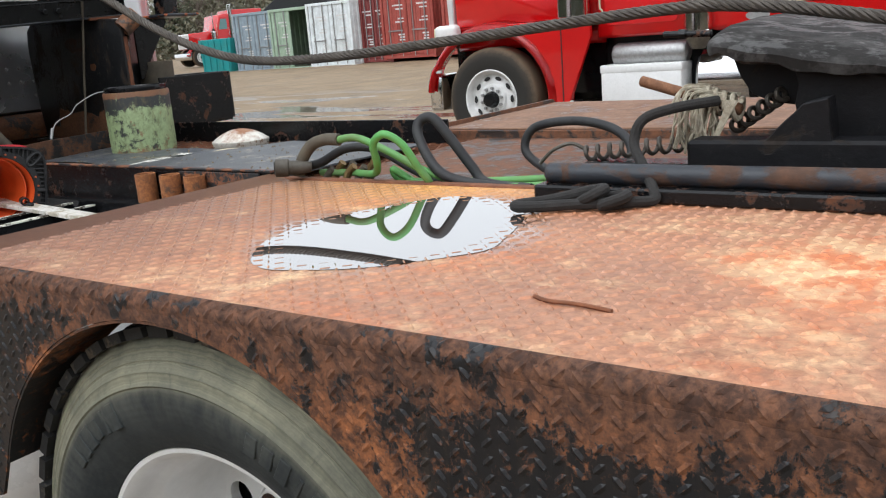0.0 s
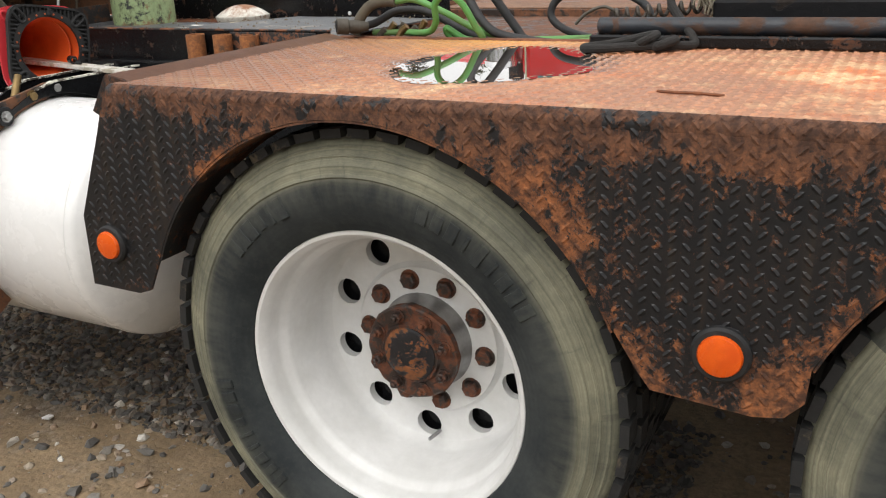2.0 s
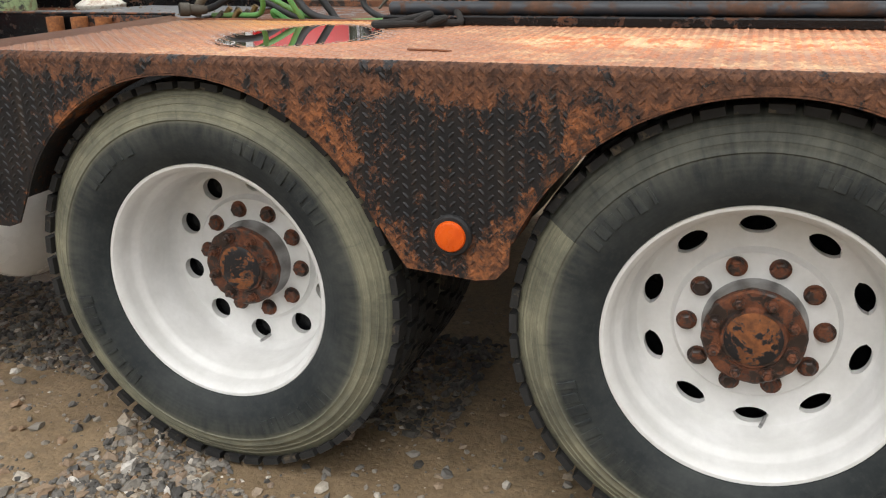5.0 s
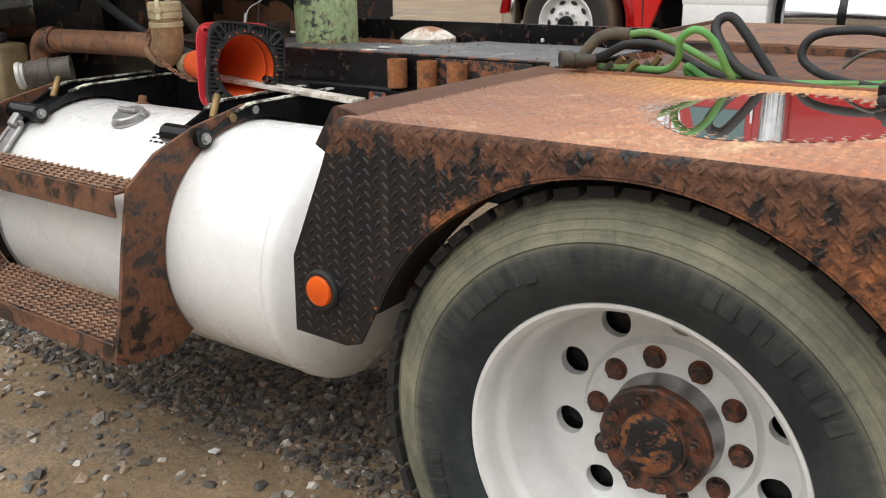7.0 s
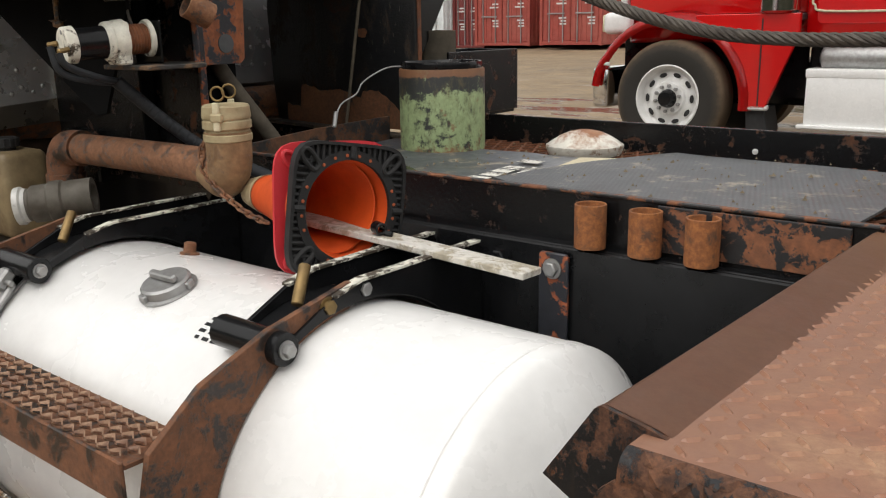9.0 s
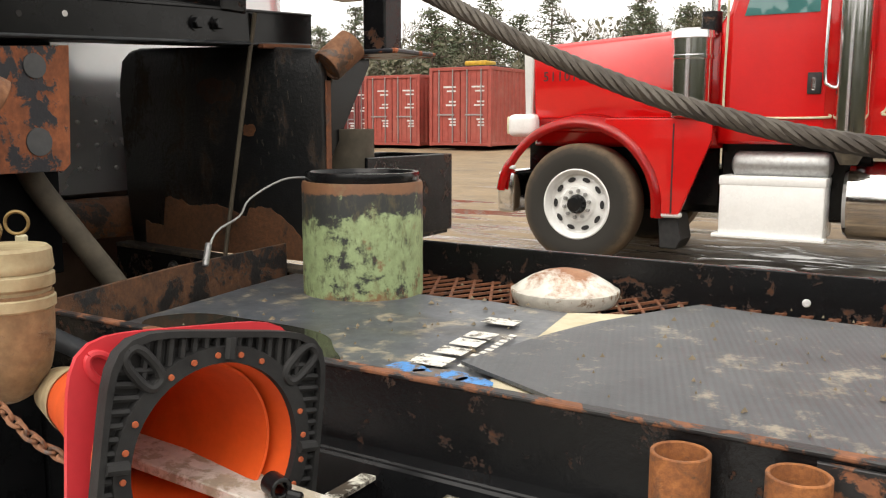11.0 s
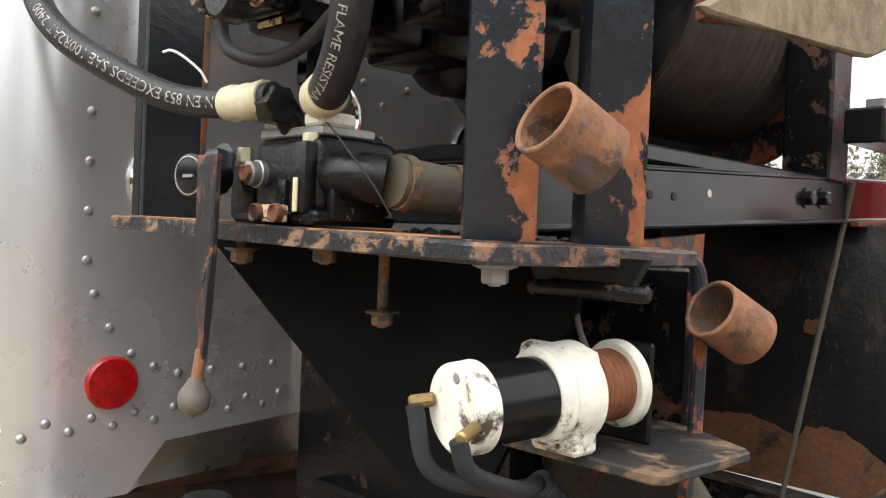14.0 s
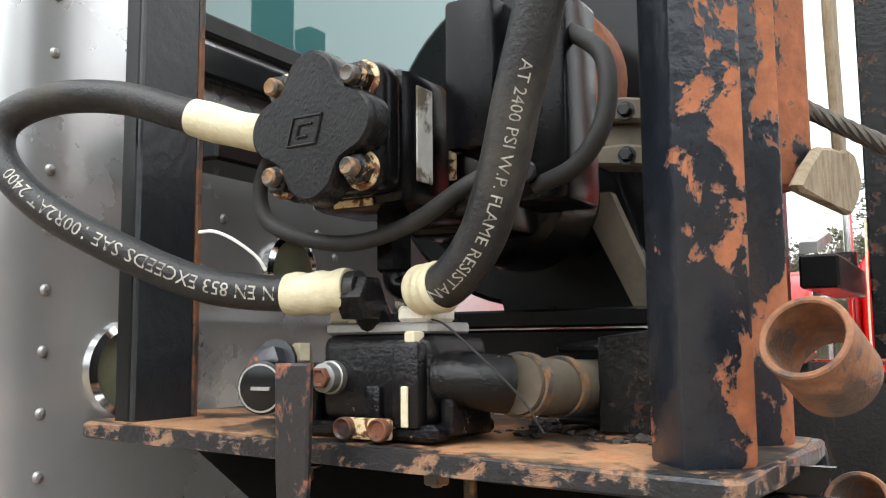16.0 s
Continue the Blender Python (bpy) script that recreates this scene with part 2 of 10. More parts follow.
def tyre_material(name, washed=False):
    k = Mat(name)
    nd = k.n.new("ShaderNodeVectorMath")
    nd.operation = "LENGTH"
    k.l.new(k.coords((1, 0, 1)), nd.inputs[0])
    r = nd.outputs["Value"]
    n = k.noise(14, 7, 0.7, 0.2)
    n2 = k.noise(5, 6, 0.7)
    n3 = k.noise(60, 5, 0.7)
    rr = k.math("ADD", r, k.math("MULTIPLY", k.math("SUBTRACT", n, 0.5), 0.016))
    band = k.ramp(rr, [(0.402, 0.0), (0.413, 0.35), (0.420, 0.95), (0.480, 1.0), (0.494, 0.2)])
    dark = k.mix(k.ramp(n2, [(0.4, 0.0), (0.7, 0.8)]), (0.016, 0.020, 0.022, 1), (0.050, 0.056, 0.055, 1))
    dark = k.mix(k.ramp(n3, [(0.5, 0.0), (0.8, 0.4)]), dark, (0.06, 0.065, 0.06, 1))
    dust = k.mix(k.ramp(n, [(0.3, 0.0), (0.75, 1.0)]), lin(148, 145, 122), lin(98, 99, 86))
    # fine rings rubbed into the band
    rings = k.n.new("ShaderNodeTexNoise")
    rings.noise_dimensions = "1D"
    rings.inputs["Scale"].default_value = 260
    rings.inputs["Detail"].default_value = 3
    k.l.new(rr, rings.inputs["W"])
    dust = k.mix(k.ramp(rings.outputs["Fac"], [(0.42, 0.0), (0.68, 0.5)]), dust, lin(84, 84, 74))
    fac = k.math("MULTIPLY", band, k.ramp(n2, [(0.30, 0.45), (0.58, 1.0)]))
    if washed:
        # one sector has been rinsed nearly clean, with a sharp edge
        ang = k.math("ARCTAN2", k.axis(2), k.axis(0))
        sector = k.math("MULTIPLY", k.math("GREATER_THAN", ang, 0.3), k.math("LESS_THAN", ang, 2.50))
        fac = k.math("MULTIPLY", fac, k.math("SUBTRACT", 1.0, k.math("MULTIPLY", sector, 0.86)))
    # scuffs that run outwards from the bead, and a thin film of dust below the band
    turn = k.math("ARCTAN2", k.axis(2), k.axis(0))
    scuff = k.n.new("ShaderNodeTexNoise")
    scuff.noise_dimensions = "2D"
    scuff.inputs["Scale"].default_value = 1.0
    scuff.inputs["Detail"].default_value = 5
    cmb = k.n.new("ShaderNodeCombineXYZ")
    k.l.new(k.math("MULTIPLY", turn, 26.0), cmb.inputs[0])
    k.l.new(k.math("MULTIPLY", rr, 14.0), cmb.inputs[1])
    k.l.new(cmb.outputs[0], scuff.inputs["Vector"])
    sc = scuff.outputs["Fac"]
    film = k.math("MULTIPLY", k.ramp(rr, [(0.35, 0.0), (0.42, 1.0)]), k.ramp(k.math("ADD", k.math("MULTIPLY", sc, 0.5), k.math("MULTIPLY", n2, 0.5)), [(0.40, 0.05), (0.62, 0.38)]))
    dark = k.mix(film, dark, lin(104, 104, 92))
    fac = k.math("MULTIPLY", fac, k.ramp(sc, [(0.26, 0.72), (0.36, 1.0)]))
    k.put("Base Color", k.mix(fac, dark, dust)).put("Roughness", 0.72).put("Specular IOR Level", 0.3)
    wv = k.n.new("ShaderNodeTexWave")
    wv.wave_type = "RINGS"
    wv.rings_direction = "Y"
    wv.inputs["Scale"].default_value = 28
    wv.inputs["Distortion"].default_value = 0.6
    k.l.new(k.co, wv.inputs["Vector"])
    k.bump(k.math("ADD", k.math("MULTIPLY", wv.outputs["Fac"], 0.35), k.math("ADD", n3, k.noise(50, 4))), 0.4, 0.0015)
    return k.m


def ground_material():
    k = Mat("muddy_gravel_yard")
    big = k.noise(0.55, 7, 0.6, 0.4)
    mid = k.noise(5.0, 7, 0.65)
    fine = k.noise(60, 5, 0.7)
    peb = k.voronoi(55, None, "Color")
    sep = k.n.new("ShaderNodeSeparateColor")
    k.l.new(peb, sep.inputs[0])
    peb_v = sep.outputs[0]
    mud = k.mix(k.ramp(mid, [(0.3, 0.0), (0.7, 1.0)]), lin(134, 114, 88), lin(170, 148, 116))
    grav = k.mix(k.ramp(peb_v, [(0.1, 0.0), (0.95, 1.0)]), lin(54, 50, 46), lin(150, 144, 136))
    g_mask = k.ramp(k.math("ADD", k.math("MULTIPLY", big, 0.6), k.math("MULTIPLY", mid, 0.4)), [(0.54, 0.0), (0.63, 0.9)])
    col = k.mix(g_mask, mud, grav)
    col = k.mix(k.ramp(fine, [(0.40, 0.0), (0.75, 0.6)]), col, lin(66, 54, 44))
    col = k.mix(k.ramp(k.noise(24, 6, 0.75), [(0.5, 0.0), (0.72, 0.6)]), col, lin(66, 55, 45))
    # damp brown mud in the hollows
    col = k.mix(k.ramp(k.noise(1.4, 6, 0.6, 0.3, k.coords((1, 1, 1), (3.3, 8.1, 0))), [(0.40, 0.6), (0.64, 0.0)]), col, lin(104, 86, 62))
    # standing water in the ruts
    wet = k.ramp(k.noise(0.9, 6, 0.62, 0.3, k.coords((0.35, 1.3, 1), (2.0, 0.4, 0))), [(0.51, 0.0), (0.56, 1.0)])
    yy = k.axis(1)
    wet = k.math("MULTIPLY", wet, k.ramp(k.math("MULTIPLY", yy, 0.05), [(0.12, 0.0), (0.18, 1.0), (0.6, 1.0), (0.8, 0.0)]))
    # churned wet mud with water in it, where the other truck stands
    near = k.math("MULTIPLY", k.ramp(k.math("MULTIPLY", k.math("ADD", k.axis(0), 8.0), 0.08), [(0.26, 0.0), (0.40, 1.0), (0.74, 1.0), (0.9, 0.0)]), k.ramp(k.math("MULTIPLY", yy, 0.1), [(0.40, 0.0), (0.52, 1.0), (0.85, 1.0), (1.0, 0.0)]))
    churn = k.noise(3.2, 7, 0.68, 0.8, k.coords((0.5, 1.5, 1), (4.0, 1.4, 0)))
    damp = k.math("MULTIPLY", near, k.ramp(churn, [(0.36, 0.0), (0.48, 1.0)]))
    col = k.mix(k.math("MULTIPLY", damp, 0.7), col, lin(84, 68, 52))
    wet = k.math("MAXIMUM", wet, k.math("MULTIPLY", near, k.ramp(churn, [(0.50, 0.0), (0.56, 1.0)])))
    col = k.mix(k.math("MULTIPLY", wet, 0.6), col, lin(62, 54, 46))
    k.put("Base Color", col)
    k.put("Roughness", k.mix(wet, k.ramp(mid, [(0.3, 0.6), (0.7, 0.9)]), (0.08, 0.08, 0.08, 1)))
    h = k.math("ADD", k.math("MULTIPLY", k.voronoi(55), -0.22), k.math("ADD", k.math("MULTIPLY", mid, 1.6), k.math("MULTIPLY", fine, 0.5)))
    h = k.math("MULTIPLY", h, k.ramp(wet, [(0.0, 1.0), (1.0, 0.06)]))
    k.bump(h, 0.8, 0.012)
    return k.m


def stone_material(name, dim=1.0):
    k = Mat(name)
    rnd = k.n.new("ShaderNodeNewGeometry").outputs["Random Per Island"]
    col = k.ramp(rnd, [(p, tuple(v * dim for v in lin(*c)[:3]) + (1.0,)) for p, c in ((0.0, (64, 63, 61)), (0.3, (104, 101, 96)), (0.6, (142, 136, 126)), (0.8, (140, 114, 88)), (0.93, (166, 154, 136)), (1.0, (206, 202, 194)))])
    f = k.noise(90, 4, 0.6)
    col = k.mix(k.ramp(f, [(0.4, 0.0), (0.8, 0.5)]), col, lin(60, 54, 48))
    k.put("Base Color", col).put("Roughness", 0.62).bump(f, 0.4, 0.002)
    return k.m


M_DECK = deck_material("rusty_tread_plate", 1.15)
# polished lugs, the light they catch lifted into their colour
M_LUG = deck_material("lit_tread_lugs", 1.34, 0.12)
M_SKIRT = skirt_material()
M_TYRE = tyre_material("dusty_tyre_rubber")
M_TYRE2 = tyre_material("half_rinsed_tyre_rubber", True)
M_GROUND = ground_material()
M_STONE = stone_material("crushed_stone")
# dirty stone dimmed by half, the shade below the tank put into its colour
M_STONESHADE = stone_material("shaded_dirty_stone", 0.5)
M_RUST = worn("rusty_steel", lin(66, 46, 38), lin(142, 88, 56), lin(100, 62, 44), 0.42, 12)
M_RUSTBR = worn("brown_rusted_plate", lin(42, 34, 30), lin(134, 88, 60), lin(96, 66, 48), 0.475, 15, fine=100)
M_RUSTPIPE = worn("rusted_pipe", lin(70, 54, 44), lin(150, 106, 76), lin(112, 76, 54), 0.45, 22, fine=110)
M_STEPTREAD = worn("rubbed_step_tread", lin(110, 80, 62), lin(176, 148, 124), lin(134, 98, 74), 0.47, 20, 0.5, fine=120)
M_HUBRUST = worn("dark_hub_rust", lin(44, 34, 30), lin(126, 74, 46), lin(84, 52, 38), 0.5, 26)
M_CAPRUST = worn("rusting_black_cap", (0.01, 0.01, 0.012, 1), lin(156, 96, 50), lin(96, 60, 38), 0.5, 14, edge=0.015)
M_BLACKW = worn("worn_black_steel", BLACK, lin(112, 72, 48), lin(70, 50, 40), 0.585, 17, 0.24, fine=130, edge=0.025, spec=0.3)
M_TREAD = worn("dirty_tread_rubber", (0.012, 0.012, 0.012, 1), lin(104, 92, 74), lin(70, 62, 52), 0.6, 16, 0.8)
M_BLACKR = worn("black_steel_rust_patches", (0.016, 0.018, 0.024, 1), lin(190, 104, 64), lin(140, 80, 52), 0.535, 13, 0.32, edge=0.012)
M_BLACK = plain("black_paint", BLACKG, BLACK, 14, 0.14, bump=0.08, rough2=0.28, spec=0.26)
M_BLACKCAST = plain("black_painted_casting", (0.005, 0.005, 0.006, 1), (0.003, 0.003, 0.004, 1), 60, 0.12, bump=0.2, dist=0.001, rough2=0.24, spec=0.15)
M_BLACKRUB = plain("black_rubber", (0.016, 0.016, 0.017, 1), (0.034, 0.034, 0.034, 1), 25, 0.55, bump=0.3, spec=0.3)
M_BLUEBLK = worn("chipped_dark_blue_paint", (0.022, 0.027, 0.036, 1), lin(172, 106, 72), lin(136, 84, 60), 0.555, 11, 0.3, edge=0.012, streak=0.7)
M_WHITE = plain("white_painted_wheel", (0.74, 0.74, 0.73, 1), (0.6, 0.6, 0.58, 1), 9, 0.38, bump=0.1, rough2=0.5)
M_TANK = plain("white_painted_tank", (0.82, 0.82, 0.81, 1), (0.74, 0.74, 0.73, 1), 6, 0.22, bump=0.05, rough2=0.32, coat=0.3)
M_STEEL = plain("dull_steel", (0.42, 0.42, 0.42, 1), (0.3, 0.3, 0.29, 1), 30, 0.42, 0.85, 0.2)
M_CHROME = plain("polished_steel", (0.8, 0.8, 0.8, 1), (0.7, 0.7, 0.7, 1), 12, 0.08, 1.0, 0.03, rough2=0.16)
M_ORANGE = plain("amber_lens", lin(226, 94, 20), lin(212, 78, 14), 40, 0.2, bump=0.3)
M_CONE = plain("orange_cone_plastic", lin(226, 90, 34), lin(200, 76, 30), 14, 0.42)
M_CONER = plain("faded_red_plastic", lin(206, 54, 62), lin(190, 44, 52), 14, 0.4)
M_CREAM = plain("cream_tape", lin(206, 200, 172), lin(178, 168, 134), 30, 0.6, bump=0.5, dist=0.002)
M_WPAINT = worn("chipped_white_paint", lin(206, 204, 192), (0.03, 0.03, 0.03, 1), lin(90, 76, 60), 0.58, 22, 0.5)
M_BRASS = plain("tarnished_brass", lin(150, 126, 84), lin(110, 92, 64), 30, 0.45, 0.8)
M_CAB = plain("silver_cab_paint", lin(218, 220, 222), lin(208, 210, 212), 3, 0.24, 0.7, 0.02, rough2=0.30)
M_RED = plain("red_truck_paint", lin(200, 16, 18), lin(186, 13, 16), 2, 0.18, 0.0, 0.02, rough2=0.24, coat=0.6)
M_DGLASS = Mat("tinted_glass").put("Base Color", (0.05, 0.16, 0.16, 1)).put("Roughness", 0.02).put("IOR", 1.9).m
M_CABLE = plain("greasy_wire_rope", lin(84, 78, 70), lin(58, 52, 48), 40, 0.5, 0.3, 0.4)
M_GREENH = plain("green_hose", lin(92, 160, 84), lin(104, 122, 76), 9, 0.5)
M_HOSE = plain("black_hydraulic_hose", (0.020, 0.021, 0.023, 1), (0.042, 0.042, 0.042, 1), 18, 0.5, bump=0.3, spec=0.35)
M_YARN = plain("frayed_rope", lin(186, 178, 158), lin(112, 100, 82), 60, 0.95)
M_WATER = Mat("puddle_water").put("Base Color", (0.055, 0.045, 0.04, 1)).put("Roughness", 0.012).put("Coat Weight", 1.0).put("Coat Roughness", 0.01).put("Coat IOR", 2.4).put("IOR", 2.6).put("Specular IOR Level", 0.8).m
M_REDLENS = plain("red_reflector", lin(176, 12, 18), lin(120, 6, 10), 60, 0.15, bump=0.6)
M_LETTER = plain("white_lettering", (0.75, 0.75, 0.73, 1), (0.5, 0.5, 0.5, 1), 60, 0.6)
M_VALVE = worn("chipped_black_casting", (0.005, 0.005, 0.006, 1), lin(176, 166, 138), lin(110, 88, 62), 0.635, 30, 0.16, fine=190, edge=0.010, spec=0.26)
M_ELBOW = worn("tan_dirty_elbow", lin(104, 80, 58), lin(152, 124, 90), lin(122, 94, 66), 0.43, 18)
M_BRASSY = plain("olive_plastic_cap", lin(178, 166, 132), lin(126, 108, 76), 18, 0.5, bump=0.3)
M_PLASTIC = plain("cloudy_plastic", lin(150, 134, 102), lin(88, 70, 48), 9, 0.4)
M_ALU = worn("dirty_aluminium", lin(176, 176, 172), lin(120, 110, 92), lin(90, 84, 76), 0.55, 14, 0.35)
M_DUSTHOSE = plain("dusty_rubber_hose", lin(96, 88, 74), lin(66, 60, 52), 14, 0.75)


# ---- mesh helpers ----
def part(name, bm, material, parent=None, label="", smooth=True, kind="", angle=35):
    """Links a bmesh in world coordinates as one mesh object, under a thing or a part."""
    me = bpy.data.meshes.new(name)
    top = parent
    while top is not None and top.parent is not None:
        top = top.parent
    if top is not None:
        bmesh.ops.translate(bm, verts=bm.verts, vec=-top.location)
    bm.normal_update()
    bm.to_mesh(me)
    bm.free()
    me.materials.append(material)
    if smooth:
        me.shade_smooth()
        me.set_sharp_from_angle(angle=radians(angle))
    ob = new(name, me)
    ob.parent = parent
    if label or kind:
        tagged(ob, label, "", "", kind)
    return ob


def thing(name, at, label, category, group="", kind=""):
    ob = new(name)
    ob.location = at
    ob.empty_display_size = 0.05
    return tagged(ob, label, category, group, kind)


def single(name, bm, material, at, label, category, group="", kind="", smooth=True, angle=35):
    """A thing of one mesh, with its origin at its base."""
    bmesh.ops.translate(bm, verts=bm.verts, vec=-Vector(at))
    ob = part(name, bm, material, None, "", smooth, "", angle)
    ob.location = at
    return tagged(ob, label, category, group, kind)


def B():
    return bmesh.new()


def box(bm, lo, hi, bevel=0.003, m=None, seg=1):
    """A box from lo to hi, its edges bevelled, laid by m."""
    lo, hi = Vector(lo), Vector(hi)
    r = bmesh.ops.create_cube(bm, size=1.0)
    vs = r["verts"]
    for v in vs:
        v.co = Vector((lo[i] + (v.co[i] + 0.5) * (hi[i] - lo[i]) for i in range(3)))
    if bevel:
        es = list({e for v in vs for e in v.link_edges})
        r = bmesh.ops.bevel(bm, geom=es, offset=bevel, segments=seg, affect="EDGES", profile=0.5)
        vs = list({v for f in r["faces"] for v in f.verts} | {v for v in vs if v.is_valid})
    if m is not None:
        seen = set()
        stack = [v for v in vs if v.is_valid]
        while stack:
            v = stack.pop()
            if v in seen:
                continue
            seen.add(v)
            stack += [e.other_vert(v) for e in v.link_edges]
        for v in seen:
            v.co = m @ v.co
    return bm


def frame_of(d):
    """Two unit vectors square to d."""
    d = Vector(d).normalized()
    u = d.cross(Vector((0, 0, 1)))
    if u.length < 0.05:
        u = d.cross(Vector((0, 1, 0)))
    u.normalize()
    return u, d.cross(u).normalized()


def spun(bm, p0, p1, profile, seg=32, close0=True, close1=True, loop=False):
    """A turned body about the line p0 to p1. profile: rows of (metres along it, radius)."""
    p0, p1 = Vector(p0), Vector(p1)
    d = (p1 - p0).normalized()
    u, w = frame_of(d)
    rings = []
    for a, r in profile:
        c = p0 + d * a
        rings.append([bm.verts.new(c + (u * math.cos(q) + w * math.sin(q)) * max(r, 1e-5)) for q in (2 * math.pi * i / seg for i in range(seg))])
    pairs = list(zip(rings, rings[1:])) + ([(rings[-1], rings[0])] if loop else [])
    for a, b in pairs:
        for i in range(seg):
            bm.faces.new((a[i], a[(i + 1) % seg], b[(i + 1) % seg], b[i]))
    if not loop:
        if close0:
            bm.faces.new(rings[0][::-1])
        if close1:
            bm.faces.new(rings[-1])
    return bm


def rod(bm, p0, p1, r, seg=16, bevel=0.002):
    L = (Vector(p1) - Vector(p0)).length
    b = min(bevel, r * 0.4, L * 0.3)
    return spun(bm, p0, p1, [(0, r - b), (b, r), (L - b, r), (L, r - b)], seg)


def pipe(bm, p0, p1, r, wall=0.006, seg=28):
    """An open pipe."""
    L = (Vector(p1) - Vector(p0)).length
    c = wall * 0.25
    return spun(bm, p0, p1, [(0, r - c), (c, r), (L - c, r), (L, r - c), (L, r - wall + c), (L - c, r - wall), (c, r - wall), (0, r - wall + c)], seg, loop=True)


def curve_points(pts, n=12):
    """A smooth line through the points."""
    P = [Vector(p) for p in pts]
    P = [P[0] * 2 - P[1]] + P + [P[-1] * 2 - P[-2]]
    out = []
    for i in range(1, len(P) - 2):
        a, b, c, d = P[i - 1:i + 3]
        for j in range(n):
            t = j / n
            out.append(0.5 * ((2 * b) + (c - a) * t + (2 * a - 5 * b + 4 * c - d) * t * t + (3 * b - a - 3 * c + d) * t ** 3))
    out.append(P[-2])
    return out


def swept(bm, pts, r, seg=12, n=10, cap=True, smooth=True, radii=None):
    """A round bar or hose along the points."""
    line = curve_points(pts, n) if smooth else [Vector(p) for p in pts]
    rings = []
    u = None
    for i, p in enumerate(line):
        d = (line[min(i + 1, len(line) - 1)] - line[max(i - 1, 0)]).normalized()
        if u is None:
            u, w = frame_of(d)
        else:
            u = (u - d * u.dot(d)).normalized()
            w = d.cross(u)
        rr = r if radii is None else radii(i / (len(line) - 1))
        rings.append([bm.verts.new(p + (u * math.cos(q) + w * math.sin(q)) * rr) for q in (2 * math.pi * k / seg for k in range(seg))])
    for a, b in zip(rings, rings[1:]):
        for i in range(seg):
            bm.faces.new((a[i], a[(i + 1) % seg], b[(i + 1) % seg], b[i]))
    if cap:
        bm.faces.new(rings[0][::-1])
        bm.faces.new(rings[-1])
    return bm


def slab(bm, outline, thick, to_world, bevel=0.0):
    """A flat plate: an outline in its own plane, given a thickness, laid out by to_world(u, v, w)."""
    n = len(outline)
    tris = tessellate_polygon([[Vector((u, v, 0)) for u, v in outline]])
    lo = [bm.verts.new(to_world(u, v, 0)) for u, v in outline]
    hi = [bm.verts.new(to_world(u, v, thick)) for u, v in outline]
    for a, b, c in tris:
        bm.faces.new((lo[a], lo[c], lo[b]))
        bm.faces.new((hi[a], hi[b], hi[c]))
    for i in range(n):
        bm.faces.new((lo[i], lo[(i + 1) % n], hi[(i + 1) % n], hi[i]))
    if bevel:
        es = [bm.edges.get((row[i], row[(i + 1) % n])) for row in (lo, hi) for i in range(n)]
        bmesh.ops.bevel(bm, geom=es, offset=bevel, segments=1, affect="EDGES")
    bmesh.ops.recalc_face_normals(bm, faces=bm.faces)
    return bm


def arc(cx, cz, r, a0, a1, n):
    return [(cx + r * math.cos(radians(a0 + (a1 - a0) * i / n)), cz + r * math.sin(radians(a0 + (a1 - a0) * i / n))) for i in range(n + 1)]


def hexbolt(bm, at, d, r=0.012, h=0.009):
    """A hexagon head with a washer, standing out along d."""
    at, d = Vector(at), Vector(d).normalized()
    spun(bm, at, at + d, [(0, r * 1.35), (h * 0.25, r * 1.35)], 16)
    spun(bm, at, at + d, [(h * 0.25, r), (h, r), (h * 1.15, r * 0.8)], 6)
    return bm


def lettering(name, text, size, place, material, parent=None, align="CENTER"):
    """Text as a thin mesh; place(u, v) gives the spot in the world of a point of the writing."""
    cu = bpy.data.curves.new(name, "FONT")
    cu.body, cu.size, cu.align_x, cu.resolution_u = text, size, align, 2
    tmp = bpy.data.objects.new(name, cu)
    me0 = tmp.to_mesh()
    bm = bmesh.new()
    bm.from_mesh(me0)
    tmp.to_mesh_clear()
    bpy.data.objects.remove(tmp)
    bpy.data.curves.remove(cu)
    for v in bm.verts:
        v.co = place(v.co.x, v.co.y)
    return part(name, bm, material, parent, smooth=False)



# ---- the yard ----
def ground_z(x, y):
    """The yard falls towards the near truck."""
    d = max(0.0, y - 3.0)
    return 0.040 * d if d < 4 else 0.16 + 0.0145 * (d - 4)


def uneven(x, y):
    """Low ruts and hollows of the yard, over its slope."""
    near = 1.0 if abs(y) < 40 and abs(x) < 45 else 0.0
    return near * 0.012 * (noise.noise((x * 1.7, y * 1.7, 0.3)) - 0.3) + near * 0.03 * noise.noise((x * 0.4, y * 0.4, 5)) - 0.006


def build_ground():
    xs = sorted({-400, -200, -120, -80, -60} | {i * 1.0 for i in range(-45, 30)} | {-3 + 0.1 * i for i in range(60)} | {40, 60, 120, 250, 400})
    ys = sorted({-300, -150, -80, -40, -20, -10, -6} | {-4 + 0.12 * i for i in range(60)} | {4 + 1.0 * i for i in range(40)} | {50, 70, 100, 160, 300, 600})
    bm = B()
    rows = []
    for y in ys:
        row = []
        for x in xs:
            row.append(bm.verts.new((x, y, ground_z(x, y) + uneven(x, y))))
        rows.append(row)
    for a, b in zip(rows, rows[1:]):
        for i in range(len(xs) - 1):
            bm.faces.new((a[i], a[i + 1], b[i + 1], b[i]))
    ob = part("ground", bm, M_GROUND)
    return tagged(ob, "muddy gravel yard with tyre ruts and standing water", "ground", "", "structure")


